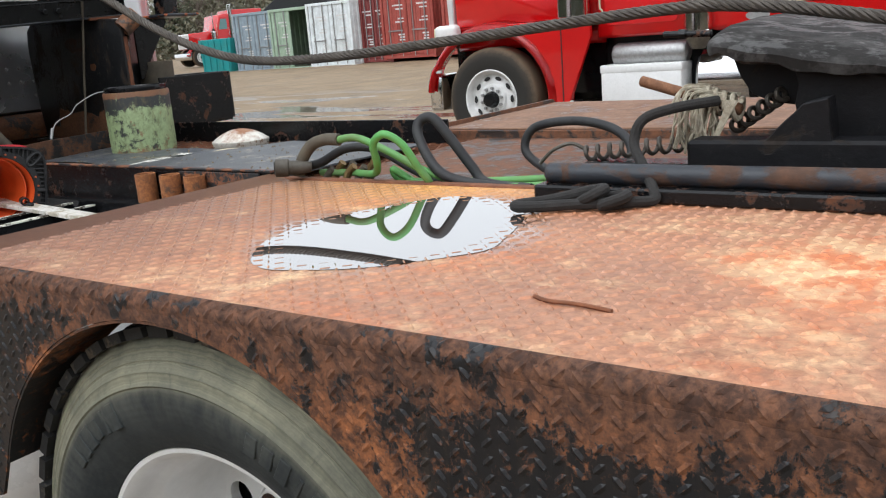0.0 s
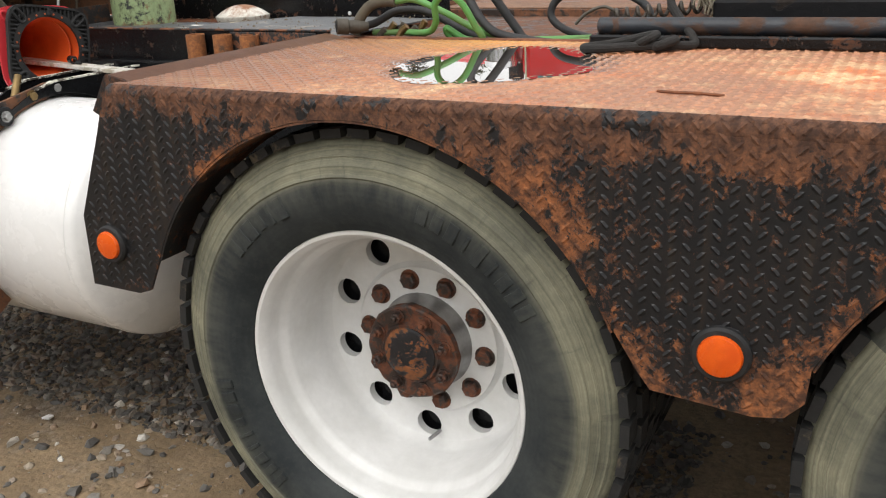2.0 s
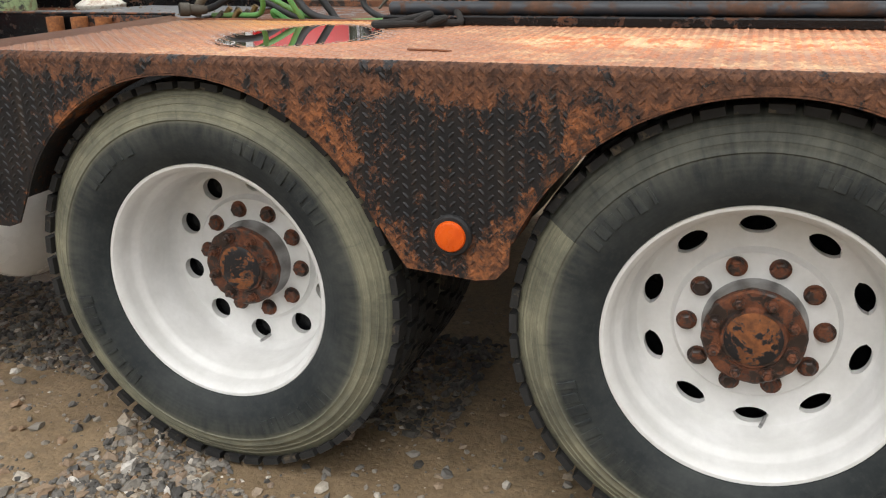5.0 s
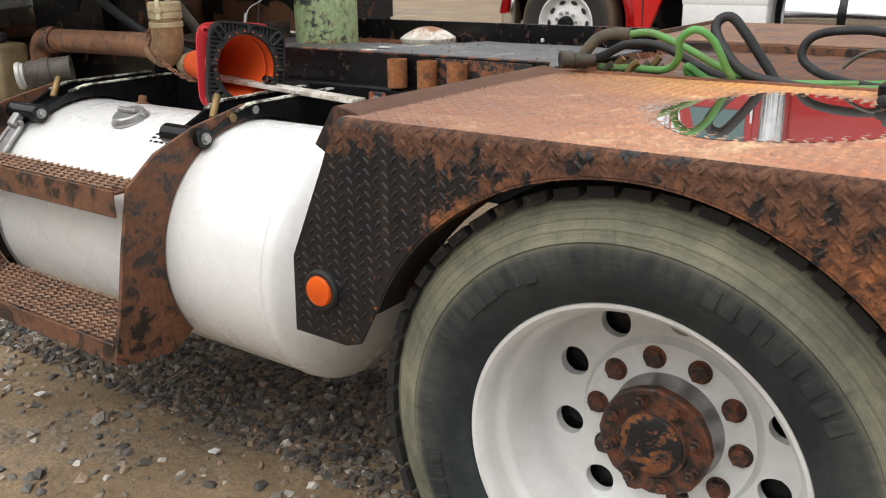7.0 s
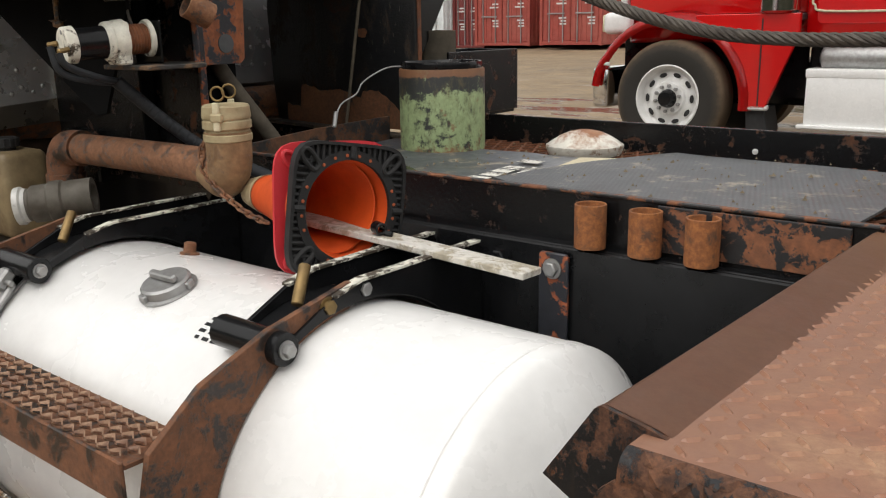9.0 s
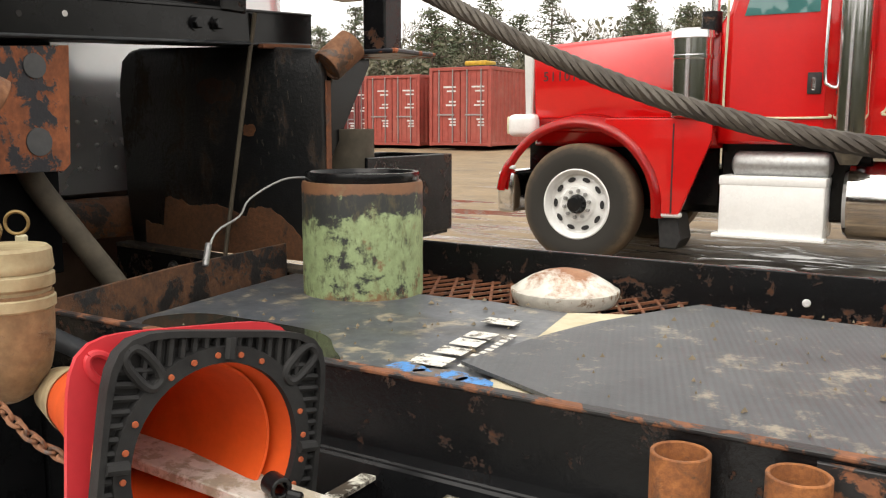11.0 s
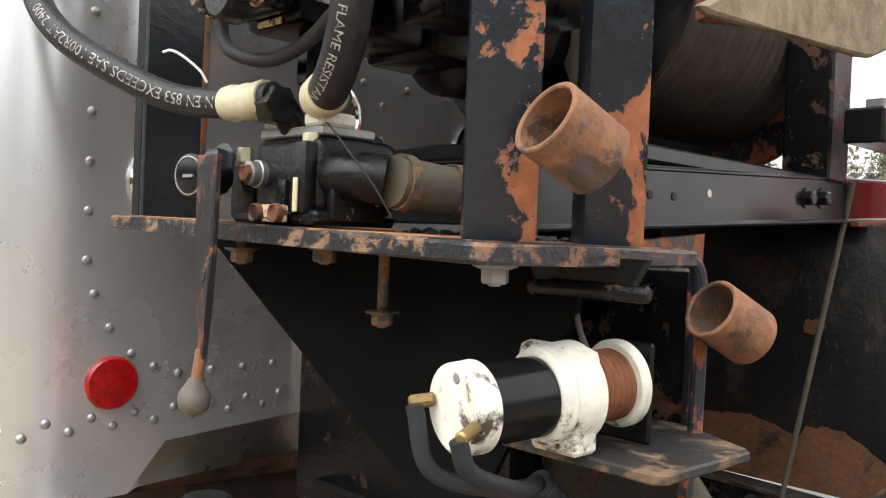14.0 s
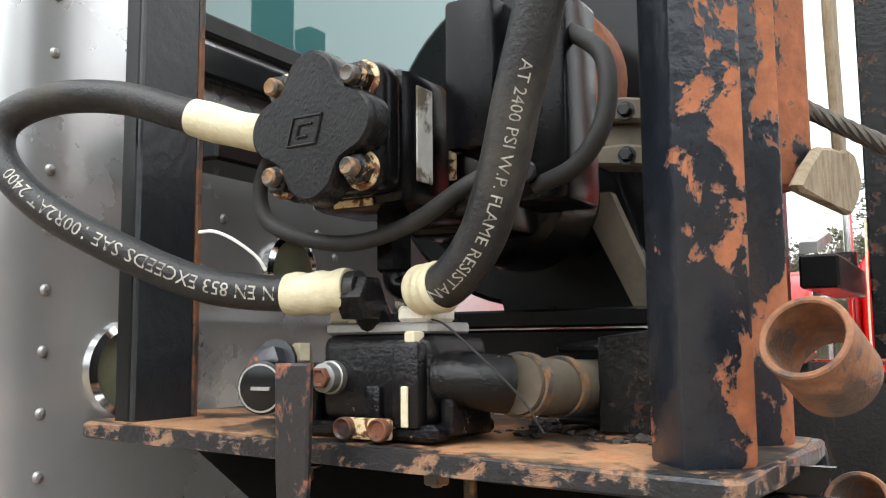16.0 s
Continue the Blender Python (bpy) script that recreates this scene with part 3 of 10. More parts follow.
def build_stones(name, count, area, sizes, seed, clump, stray=0.12, material=M_STONE):
    """Loose crushed stone lying on the ground."""
    rng = np.random.default_rng(seed)
    t = (1 + 5 ** 0.5) / 2
    base = np.array([(-1, t, 0), (1, t, 0), (-1, -t, 0), (1, -t, 0), (0, -1, t), (0, 1, t), (0, -1, -t), (0, 1, -t), (t, 0, -1), (t, 0, 1), (-t, 0, -1), (-t, 0, 1)], float)
    base /= np.linalg.norm(base[0])
    tri = [(0, 11, 5), (0, 5, 1), (0, 1, 7), (0, 7, 10), (0, 10, 11), (1, 5, 9), (5, 11, 4), (11, 10, 2), (10, 7, 6), (7, 1, 8), (3, 9, 4), (3, 4, 2), (3, 2, 6), (3, 6, 8), (3, 8, 9), (4, 9, 5), (2, 4, 11), (6, 2, 10), (8, 6, 7), (9, 8, 1)]
    tri = np.array(tri)
    V, F = [], []
    x0, x1, y0, y1 = area
    made = 0
    while made < count:
        x, y = rng.uniform(x0, x1), rng.uniform(y0, y1)
        if noise.noise((x * 1.1 + 9, y * 1.1, 0.7)) + 0.25 * noise.noise((x * 5, y * 5, 2)) < clump and rng.random() > stray:
            continue
        s = sizes[0] + (sizes[1] - sizes[0]) * rng.random() ** 3
        v = base * (1 + 0.28 * rng.standard_normal((12, 1))) * s * np.array([1, rng.uniform(0.6, 1), rng.uniform(0.45, 0.8)])
        a = rng.uniform(0, 6.28)
        c, q = math.cos(a), math.sin(a)
        v = np.c_[v[:, 0] * c - v[:, 1] * q, v[:, 0] * q + v[:, 1] * c, v[:, 2]]
        V.append(v + np.array([x, y, ground_z(x, y) + uneven(x, y) + s * 0.22 - 0.001]))
        F.append(tri + 12 * made)
        made += 1
    me = bpy.data.meshes.new(name)
    me.from_pydata(np.concatenate(V).tolist(), [], np.concatenate(F).tolist())
    me.materials.append(material)
    return tagged(new(name, me), "loose grey crushed stone pressed into wet mud", "gravel", "", "stuff")


build_ground()


# ---- the near truck: tandem fenders ----
DECK_Z = 1.075
AXLES = (0.0, 1.262)
WHEEL_Z = 0.508
ARCH = 0.528


def sag(x, y):
    """The shallow dent in the deck where rain water stands."""
    q = ((x - 0.105) / 0.150) ** 2 + ((y - 0.425) / 0.200) ** 2
    n = noise.noise((x * 7, y * 7, 1.3)) * 0.0012
    return -0.0062 * math.exp(-q * q * 0.9) + n * 0.5


def skirt_outline():
    pts = [(-0.540, 1.050), (-0.566, 1.050), (-0.577, 1.040), (-0.600, 0.985), (-0.691, 0.79), (-0.697, 0.63), (-0.56, 0.628), (-0.525, 0.64)]
    pts += arc(0, WHEEL_Z, ARCH, 157.5, 26, 26)
    pts += [(0.525, 0.66), (0.545, 0.634), (0.70, 0.622), (0.745, 0.63), (0.772, 0.66)]
    pts += arc(AXLES[1], WHEEL_Z, ARCH, 157, 24, 26)
    pts += [(1.80, 0.64), (1.93, 0.63), (1.95, 0.80), (1.84, 1.0), (1.82, 1.048)]
    return pts


def inside(poly, x, z):
    hit = False
    for (x0, z0), (x1, z1) in zip(poly, poly[1:] + poly[:1]):
        if (z0 > z) != (z1 > z) and x < (x1 - x0) * (z - z0) / (z1 - z0) + x0:
            hit = not hit
    return hit


def lug(V, F, p, u, v, n, ln=0.0125, wd=0.0044, h=0.0026):
    """One raised bar of the tread plate: a lens-shaped bump."""
    k = len(V)
    p = Vector(p)
    for a, b, c in ((-1, 0, 0), (-0.45, -1, 0), (0.45, -1, 0), (1, 0, 0), (0.45, 1, 0), (-0.45, 1, 0), (-0.55, 0, 1), (0.55, 0, 1)):
        V.append(p + u * (a * ln) + v * (b * wd) + n * (c * h - (0.0 if c else 0.0004)))
    F += [(k, k + 1, k + 6), (k + 1, k + 2, k + 7, k + 6), (k + 2, k + 3, k + 7), (k + 3, k + 4, k + 7), (k + 4, k + 5, k + 6, k + 7), (k + 5, k, k + 6)]


def from_lists(name, V, F, material, parent, kind="", label=""):
    me = bpy.data.meshes.new(name)
    top = parent
    while top is not None and top.parent is not None:
        top = top.parent
    off = top.location if top is not None else Vector()
    me.from_pydata([tuple(Vector(v) - off) for v in V], [], F)
    me.materials.append(material)
    ob = new(name, me)
    ob.parent = parent
    if kind or label:
        tagged(ob, label, "", "", kind)
    return ob


def build_fender():
    f = thing("tandem_fender", (0.63, 0.4, 0.62), "rusty diamond tread plate tandem fender over the rear wheels", "fender")
    x0, x1, y1 = -0.562, 1.82, 0.80
    bm = B()
    cross = [(y1, 0.0), (y1 - 0.004, 0.0)]
    ny = 54
    ys = [y1 - (y1 - 0.018) * i / ny for i in range(ny + 1)]
    prof = [(y, 0.0) for y in ys] + [(0.018 - 0.018 * math.sin(radians(a)), -0.018 + 0.018 * math.cos(radians(a))) for a in (15, 30, 45, 60, 75, 90)] + [(0.0, -0.025)]
    nx = 200
    rows = []
    for i in range(nx + 1):
        row = []
        for j, (y, dz) in enumerate(prof):
            t = i / nx
            xa = x0 + 0.03 * max(0, y) / 0.8
            x = xa + (x1 - xa) * t
            z = DECK_Z + dz + (sag(x, y) if y > 0.05 else 0)
            row.append(bm.verts.new((x, y, z)))
        rows.append(row)
    for a, b in zip(rows, rows[1:]):
        for j in range(len(prof) - 1):
            bm.faces.new((a[j], a[j + 1], b[j + 1], b[j]))
    ext = bmesh.ops.extrude_face_region(bm, geom=list(bm.faces))
    bmesh.ops.translate(bm, verts=[v for v in ext["geom"] if isinstance(v, bmesh.types.BMVert)], vec=(0, 0.003, -0.006))
    bmesh.ops.recalc_face_normals(bm, faces=bm.faces)
    for fc in bm.faces:
        fc.material_index = 1 if fc.calc_center_median().y < 0.0165 else 0
    dp = part("deck_plate", bm, M_DECK, f, "rusted tread plate top")
    dp.data.materials.append(M_SKIRT)
    # lugs of the deck
    V, F = [], []
    p = 0.0225
    for i in range(int((x1 - x0) / p) + 1):
        for j in range(int((y1 - 0.03) / p) + 1):
            x, y = x0 + 0.036 + i * p, 0.030 + j * p
            if x > x1 - 0.01 or y > y1 - 0.01:
                continue
            s = 1 if (i + j) % 2 else -1
            u = Vector((0.7071, 0.7071 * s, 0))
            lug(V, F, (x, y, DECK_Z + sag(x, y)), u, Vector((-u.y, u.x, 0)), Vector((0, 0, 1)), 0.0112, 0.0038, 0.0025)
    from_lists("tread_pattern", V, F, M_LUG, f, "stuff")
    # the pattern runs on over the bend
    V, F = [], []
    for i in range(int((x1 - x0) / 0.0208) - 1):
        x = x0 + 0.02 + i * 0.0208
        s = 1 if i % 2 else -1
        for a, off in ((28, 0.0), (72, 0.0104)):
            n = Vector((0, -math.sin(radians(a)), math.cos(radians(a))))
            d = Vector((0, math.cos(radians(a)), math.sin(radians(a))))
            u = (Vector((1, 0, 0)) + d * s).normalized()
            lug(V, F, Vector((x + off, 0.018, DECK_Z - 0.018)) + n * 0.018, u, u.cross(n), n, 0.0100, 0.0044, 0.0022)
    from_lists("tread_pattern", V, F, M_SKIRT, dp, "stuff")
    # side skirt
    out = skirt_outline()
    bm = slab(B(), out, 0.006, lambda u, v, w: Vector((u, w, v)))
    sk = part("side_skirt", bm, M_SKIRT, f, "black paint flaking off rusted tread plate", smooth=False)
    V, F = [], []
    p = 0.0208
    for i in range(int(2.7 / p)):
        for j in range(int(0.46 / p)):
            x, z = -0.70 + i * p, 0.63 + (j + 0.5 * (i % 2)) * p
            if z > 1.048 or not all(inside(out, x + a, z + b) for a, b in ((0.011, 0), (-0.011, 0), (0, 0.002), (0, -0.011))):
                continue
            s = 1 if i % 2 else -1
            u = Vector((0.7071, 0, 0.7071 * s))
            lug(V, F, (x, 0.0, z), u, Vector((-u.z, 0, u.x)), Vector((0, -1, 0)), 0.0108, 0.0048, 0.0021)
    from_lists("tread_pattern", V, F, M_SKIRT, sk, "stuff")
    # rolled inner edge of each arch, and the bent front lip
    for ax in AXLES:
        bm = B()
        ring = arc(ax, WHEEL_Z, ARCH - 0.001, 157, 24, 40)
        for q in range(len(ring) - 1):
            (xa, za), (xb, zb) = ring[q], ring[q + 1]
            a, b = bm.verts.new((xa, 0.001, za)), bm.verts.new((xb, 0.001, zb))
            c, d = bm.verts.new((xb, 0.12, zb)), bm.verts.new((xa, 0.12, za))
            bm.faces.new((a, b, c, d))
        bmesh.ops.remove_doubles(bm, verts=bm.verts, dist=1e-5)
        bmesh.ops.solidify(bm, geom=bm.faces[:], thickness=0.004)
        part("arch_rim", bm, M_SKIRT, f)
    bm = B()
    # the deck ends in a raised rib, then a flange folded down and back
    prof = [(0.012, -0.001), (-0.004, 0.004), (-0.048, 0.013), (-0.054, 0.009), (-0.102, -0.064), (-0.056, -0.089)]
    cols = []
    for y in (0.046, 0.2, 0.4, 0.6, 0.79):
        xb = x0 + 0.012 + 0.03 * y / 0.8
        cols.append([bm.verts.new((xb + dx, y, DECK_Z + dz)) for dx, dz in prof])
    for a, b in zip(cols, cols[1:]):
        for j in range(len(prof) - 1):
            bm.faces.new((a[j], b[j], b[j + 1], a[j + 1]))
    bmesh.ops.solidify(bm, geom=bm.faces[:], thickness=0.004)
    bmesh.ops.recalc_face_normals(bm, faces=bm.faces)
    lip = part("front_lip", bm, M_DECK, f, "folded rusty flange", angle=20)
    part("lip_end", slab(B(), [(x0 + 0.012 + dx, DECK_Z + dz) for dx, dz in prof], 0.005, lambda u, v, w: Vector((u, 0.0405 + w, v))), M_SKIRT, lip, smooth=False)
    # amber marker lamps
    for x, z, r in ((-0.614, 0.735, 0.031), (0.65, 0.72, 0.034), (1.88, 0.735, 0.031)):
        bm = spun(B(), (x, 0.0, z), (x, -0.02, z), [(0, r + 0.011), (0.008, r + 0.011), (0.013, r + 0.007), (0.013, r)], 32, close1=False)
        g = part("marker_lamp", bm, M_BLACKRUB, f, "black rubber grommet with an amber lens")
        bm = spun(B(), (x, 0.0, z), (x, -0.02, z), [(0.004, r), (0.015, r), (0.019, r * 0.93), (0.021, r * 0.75), (0.0215, 0.0)], 32, close1=False)
        part("lens", bm, M_ORANGE, g, "amber lens")
    # two small drilled holes
    for x, z in ((1.02, 0.985), (0.44, 0.99)):
        part("rivet", rod(B(), (x, 0.002, z), (x, -0.0012, z), 0.004, 10, 0.0005), M_BLACK, f)
    # flattened twig-like weld scar on the deck
    bm = swept(B(), [(0.495, 0.172, 1.0770), (0.52, 0.158, 1.0785), (0.56, 0.158, 1.0785), (0.602, 0.152, 1.0775)], 0.0026, 6, 5)
    part("weld_scar", bm, M_RUST, f)
    return f


build_fender()
# the water fills the dent up to one level
bm = B()
ring = []
for i in range(120):
    a = 2 * math.pi * i / 120
    r = 0.05
    while r < 0.32 and sag(0.105 + r * math.cos(a), 0.425 + r * math.sin(a)) < -0.0005:
        r += 0.002
    ring.append(bm.verts.new((0.105 + (r + 0.003) * math.cos(a), 0.425 + (r + 0.003) * math.sin(a), DECK_Z + 0.0007)))
bm.faces.new(ring)
single("puddle", bm, M_WATER, (0.14, 0.40, DECK_Z - 0.0016), "still rain water puddle on a rusty deck", "puddle", smooth=False)


def build_far_fender():
    f = thing("tandem_fender", (0.63, 2.12, 0.9), "brown rusted steel fender on the other side of the truck", "fender")
    bm = box(B(), (-0.70, 1.72, 1.068), (1.82, 2.54, 1.076), 0.003)
    part("deck_plate", bm, worn("dusty_brown_plate", lin(92, 72, 60), lin(150, 116, 92), lin(118, 88, 70), 0.44, 6), f)
    bm = box(B(), (-0.70, 1.714, 0.93), (1.82, 1.722, 1.07), 0.003)
    part("inner_side", bm, M_RUSTBR, f)
    bm = box(B(), (-0.70, 2.532, 0.80), (1.82, 2.54, 1.066), 0.003)
    part("side_skirt", bm, M_RUSTBR, f)
    bm = slab(B(), [(1.72, 1.076), (1.74, 1.09), (2.52, 1.09), (2.54, 1.076)], 0.01, lambda u, v, w: Vector((-0.70 - w, u, v)))
    part("front_lip", bm, M_RUSTBR, f)
    return f


build_far_fender()


# ---- wheels ----
def build_wheel(slots, label, seed):
    """A dual wheel about the origin, its outer face towards -y."""
    w = thing("dual_wheel", (0, 0, 0), label, "wheel", "rear wheels of the near truck")
    R = 0.508
    rubber = M_TYRE2 if slots else M_TYRE

    def tyre(y0, sub):
        c = [(0.030, 0.304), (0.012, 0.310), (0.004, 0.322), (-0.012, 0.352), (-0.018, 0.395), (-0.0150, 0.416), (-0.0170, 0.419), (-0.0135, 0.423), (-0.010, 0.436), (-0.0105, 0.4385), (-0.0065, 0.441), (-0.001, 0.452), (-0.0015, 0.4545), (0.0025, 0.457), (0.0075, 0.467), (0.0070, 0.4695), (0.012, 0.474), (0.020, 0.488), (0.032, 0.494), (0.05, 0.496)]
        wd = 0.275
        prof = [(y0 + a, r) for a, r in c] + [(y0 + wd - a, r) for a, r in c[::-1]]
        bm = B()
        spun(bm, (0, 0, 0), (0, 1, 0), prof, 96, False, False)
        t = part("tyre", bm, rubber, w, "worn black tyre with a dusty tan band")
        # tread blocks on the shoulders and crown
        bm = B()
        n = 52
        for i in range(n):
            a = 2 * math.pi * i / n
            for yy, wy, sk in ((0.028, 0.050, 0.0), (0.086, 0.046, 0.5), (0.140, 0.046, 0.0), (0.194, 0.046, 0.5), (0.247, 0.050, 0.0)):
                aa = a + sk * 2 * math.pi / n
                m = Matrix.Rotation(aa, 4, "Y") @ Matrix.Translation((0, y0 + yy, R + (-0.006 if yy in (0.028, 0.247) else 0.0)))
                box(bm, (-0.0225, -wy / 2, -0.016), (0.0225, wy / 2, 0.001), 0.0, m)
        part("tread_pattern", bm, M_TREAD, t, "", False, "stuff")
        return t

    t0 = tyre(0.042, True)
    tyre(0.372, False)
    # moulded marks on the sidewall, one bar each
    rng = random.Random(seed)
    for a0, n in ((20, 9), (128, 8), (222, 9), (310, 6)):
        for i in range(n):
            a = radians(a0 + i * 4.6)
            m = Matrix.Rotation(a, 4, "Y") @ Matrix.Translation((0, 0.0262, 0.386))
            hh = 0.015 + 0.008 * rng.random()
            wd = rng.choice((0.004, 0.009, 0.011))
            part("moulded_bar", box(B(), (-wd, -0.0034, -hh), (wd, 0.004, hh), 0.0012, m), rubber, t0)
    # white rim: rolled lip, ledge, drop and barrel
    DY = 0.205 if slots else 0.262
    HR = 0.224 if slots else 0.214
    bm = B()
    prof = [(0.085, 0.300), (0.072, 0.311), (0.062, 0.312), (0.057, 0.307), (0.058, 0.300), (0.066, 0.292), (0.080, 0.288), (0.104, 0.286), (0.112, 0.283), (0.120, 0.274), (0.130, 0.270), (0.150, 0.269), (0.158, 0.266), (DY - 0.026, 0.262), (DY - 0.012, 0.258), (DY - 0.002, 0.250)]
    spun(bm, (0, 0, 0), (0, 1, 0), prof, 128, False, False)
    part("rim", bm, M_WHITE, w, "white painted steel rim")
    # disc with real hand holes
    k = 10
    bm = B()
    segs = 480
    ha, hb = (0.036, 0.0195) if slots else (0.030, 0.030)
    rad = [0.250, 0.2475, 0.176, 0.170, 0.166, 0.100]
    dep = [DY - 0.002, DY, DY + 0.004, DY - 0.002, DY - 0.012, DY - 0.012]
    rows = []
    for r, d in zip(rad, dep):
        rows.append([bm.verts.new((r * math.cos(2 * math.pi * i / segs), d, r * math.sin(2 * math.pi * i / segs))) for i in range(segs)])

    def hole_half(angle):
        q = abs(angle) * HR
        return hb * math.sqrt(max(0.0, 1 - (q / ha) ** 2)) if q < ha else 0.0

    for j in range(len(rad) - 1):
        for i in range(segs):
            if j == 1:
                continue
            bm.faces.new((rows[j][i], rows[j + 1][i], rows[j + 1][(i + 1) % segs], rows[j][(i + 1) % segs]))
    ups, dns = [], []
    for i in range(segs):
        a = 2 * math.pi * i / segs
        off = (a - 0.262 + math.pi / k) % (2 * math.pi / k) - math.pi / k
        hh = hole_half(off)
        ups.append((bm.verts.new(((HR + hh) * math.cos(a), DY + 0.003, (HR + hh) * math.sin(a))), hh))
        dns.append((bm.verts.new(((HR - hh) * math.cos(a), DY + 0.003, (HR - hh) * math.sin(a))), hh))
    for i in range(segs):
        j = (i + 1) % segs
        bm.faces.new((rows[1][i], ups[i][0], ups[j][0], rows[1][j]))
        bm.faces.new((dns[i][0], rows[2][i], rows[2][j], dns[j][0]))
        if ups[i][1] > 0 or ups[j][1] > 0:
            for lst in (ups, dns):
                a, b = lst[i][0], lst[j][0]
                c, d = bm.verts.new(b.co + Vector((0, 0.02, 0))), bm.verts.new(a.co + Vector((0, 0.02, 0)))
                bm.faces.new((a, b, c, d))
        else:
            bm.faces.new((ups[i][0], dns[i][0], dns[j][0], ups[j][0]))
    bmesh.ops.remove_doubles(bm, verts=bm.verts, dist=1e-5)
    bmesh.ops.recalc_face_normals(bm, faces=bm.faces)
    part("disc", bm, M_WHITE, w, "white painted disc with hand holes")
    bm = spun(B(), (0, 0.30, 0), (0, 0.6, 0), [(0, 0.29), (0.02, 0.29), (0.05, 0.27)], 48)
    part("inner_wheel", bm, M_BLACK, w, "dark inner wheel and drum")
    # lug nuts, rusty
    for i in range(10):
        a = radians(31 + 36 * i)
        p = Vector((0.140 * math.cos(a), DY - 0.011, 0.140 * math.sin(a)))
        bm = spun(B(), p, p + Vector((0, -1, 0)), [(0, 0.0225), (0.0035, 0.0225), (0.004, 0.019)], 20)
        spun(bm, p, p + Vector((0, -1, 0)), [(0.004, 0.0185), (0.016, 0.0175), (0.019, 0.013)], 6)
        part("lug_nut", bm, M_HUBRUST, w, "rusty nut")
    # hub
    FY = DY - 0.078
    bm = spun(B(), (0, DY + 0.01, 0), (0, 0, 0), [(0, 0.118), (0.012, 0.112), (0.05, 0.103), (0.082, 0.100)], 48)
    hub = part("hub", bm, M_STEEL, w, "bare grey hub barrel")
    bm = B()
    nb = 8
    pr = [(0.104 + 0.0025 * max(0.0, math.cos(q * nb)) ** 3, q) for q in (2 * math.pi * i / 96 for i in range(96))]
    rings = [[bm.verts.new((r * sc * math.cos(a), y, r * sc * math.sin(a))) for r, a in pr] for y, sc in ((FY + 0.020, 1.0), (FY + 0.003, 1.0), (FY, 0.96), (FY, 0.66), (FY - 0.006, 0.62), (FY - 0.006, 0.50))]
    for a, b in zip(rings, rings[1:]):
        for i in range(96):
            bm.faces.new((a[i], b[i], b[(i + 1) % 96], a[(i + 1) % 96]))
    bm.faces.new(rings[-1])
    bmesh.ops.recalc_face_normals(bm, faces=bm.faces)
    part("axle_flange", bm, M_HUBRUST, hub, "dark rusty axle flange")
    bm = spun(B(), (0, FY - 0.004, 0), (0, -1, 0), [(0, 0.060), (0.004, 0.059), (0.007, 0.052), (0.008, 0.03), (0.010, 0.012), (0.010, 0)], 36, close1=False)
    part("axle_cap", bm, M_CAPRUST, hub, "black cap with orange rust")
    for i in range(nb):
        a = 2 * math.pi * (i + 0.4) / nb
        p = Vector((0.084 * math.cos(a), FY + 0.001, 0.084 * math.sin(a)))
        st = part("stud", rod(B(), p, p + Vector((0, -0.026, 0)), 0.0058, 12), M_HUBRUST, hub)
        part("nut", hexbolt(B(), p, (0, -1, 0), 0.0115, 0.015), M_HUBRUST, hub)
    bm = swept(B(), [(0.018, DY, -0.226), (0.014, DY - 0.018, -0.228), (0.008, DY - 0.036, -0.231)], 0.0042, 8)
    part("valve_stem", bm, M_STEEL, w)
    return w


w1 = build_wheel(False, "dusty dual truck wheel with a white rim and round holes", 3)
w1.matrix_basis = pose(AXLES[0], 0, WHEEL_Z, 0, 0, 0)
w2 = build_wheel(True, "dusty dual truck wheel with a white rim and oval slots", 8)
w2.matrix_basis = pose(1.264, 0, WHEEL_Z, 0, -6.5, 0)

# far side wheels and axles close the running gear
for ax in AXLES:
    a = thing("drive_axle", (ax, 1.25, WHEEL_Z), "dark dirty drive axle under the frame", "axle", "axles")
    part("axle_tube", rod(B(), (ax, 0.62, WHEEL_Z), (ax, 1.90, WHEEL_Z), 0.065, 20), M_BLACKW, a)
    part("differential", spun(B(), (ax - 0.2, 1.25, WHEEL_Z), (ax + 0.2, 1.25, WHEEL_Z), [(0, 0.08), (0.06, 0.17), (0.2, 0.2), (0.34, 0.17), (0.4, 0.08)], 24), M_BLACKW, a)
    bm = spun(B(), (ax, 1.88, WHEEL_Z), (ax, 2.5, WHEEL_Z), [(0, 0.3), (0, 0.49), (0.03, 0.505), (0.56, 0.505), (0.6, 0.48), (0.6, 0.3)], 48)
    part("far_tyre", bm, M_TYRE, a)

# ---- frame rails ----
def build_rail(y, s, label):
    r = thing("frame_rail", (-0.5, y, 0.72), label, "frame rail", "frame rails")
    bm = B()
    box(bm, (-3.4, y - 0.006, 0.72), (2.2, y + 0.006, 1.0), 0.003)
    part("web", bm, M_BLACK, r)
    for z in (0.72, 0.99):
        bm = box(B(), (-3.4, min(y, y + s * 0.09), z), (2.2, max(y, y + s * 0.09), z + 0.012), 0.004)
        part("flange", bm, M_BLACK, r)
    return r


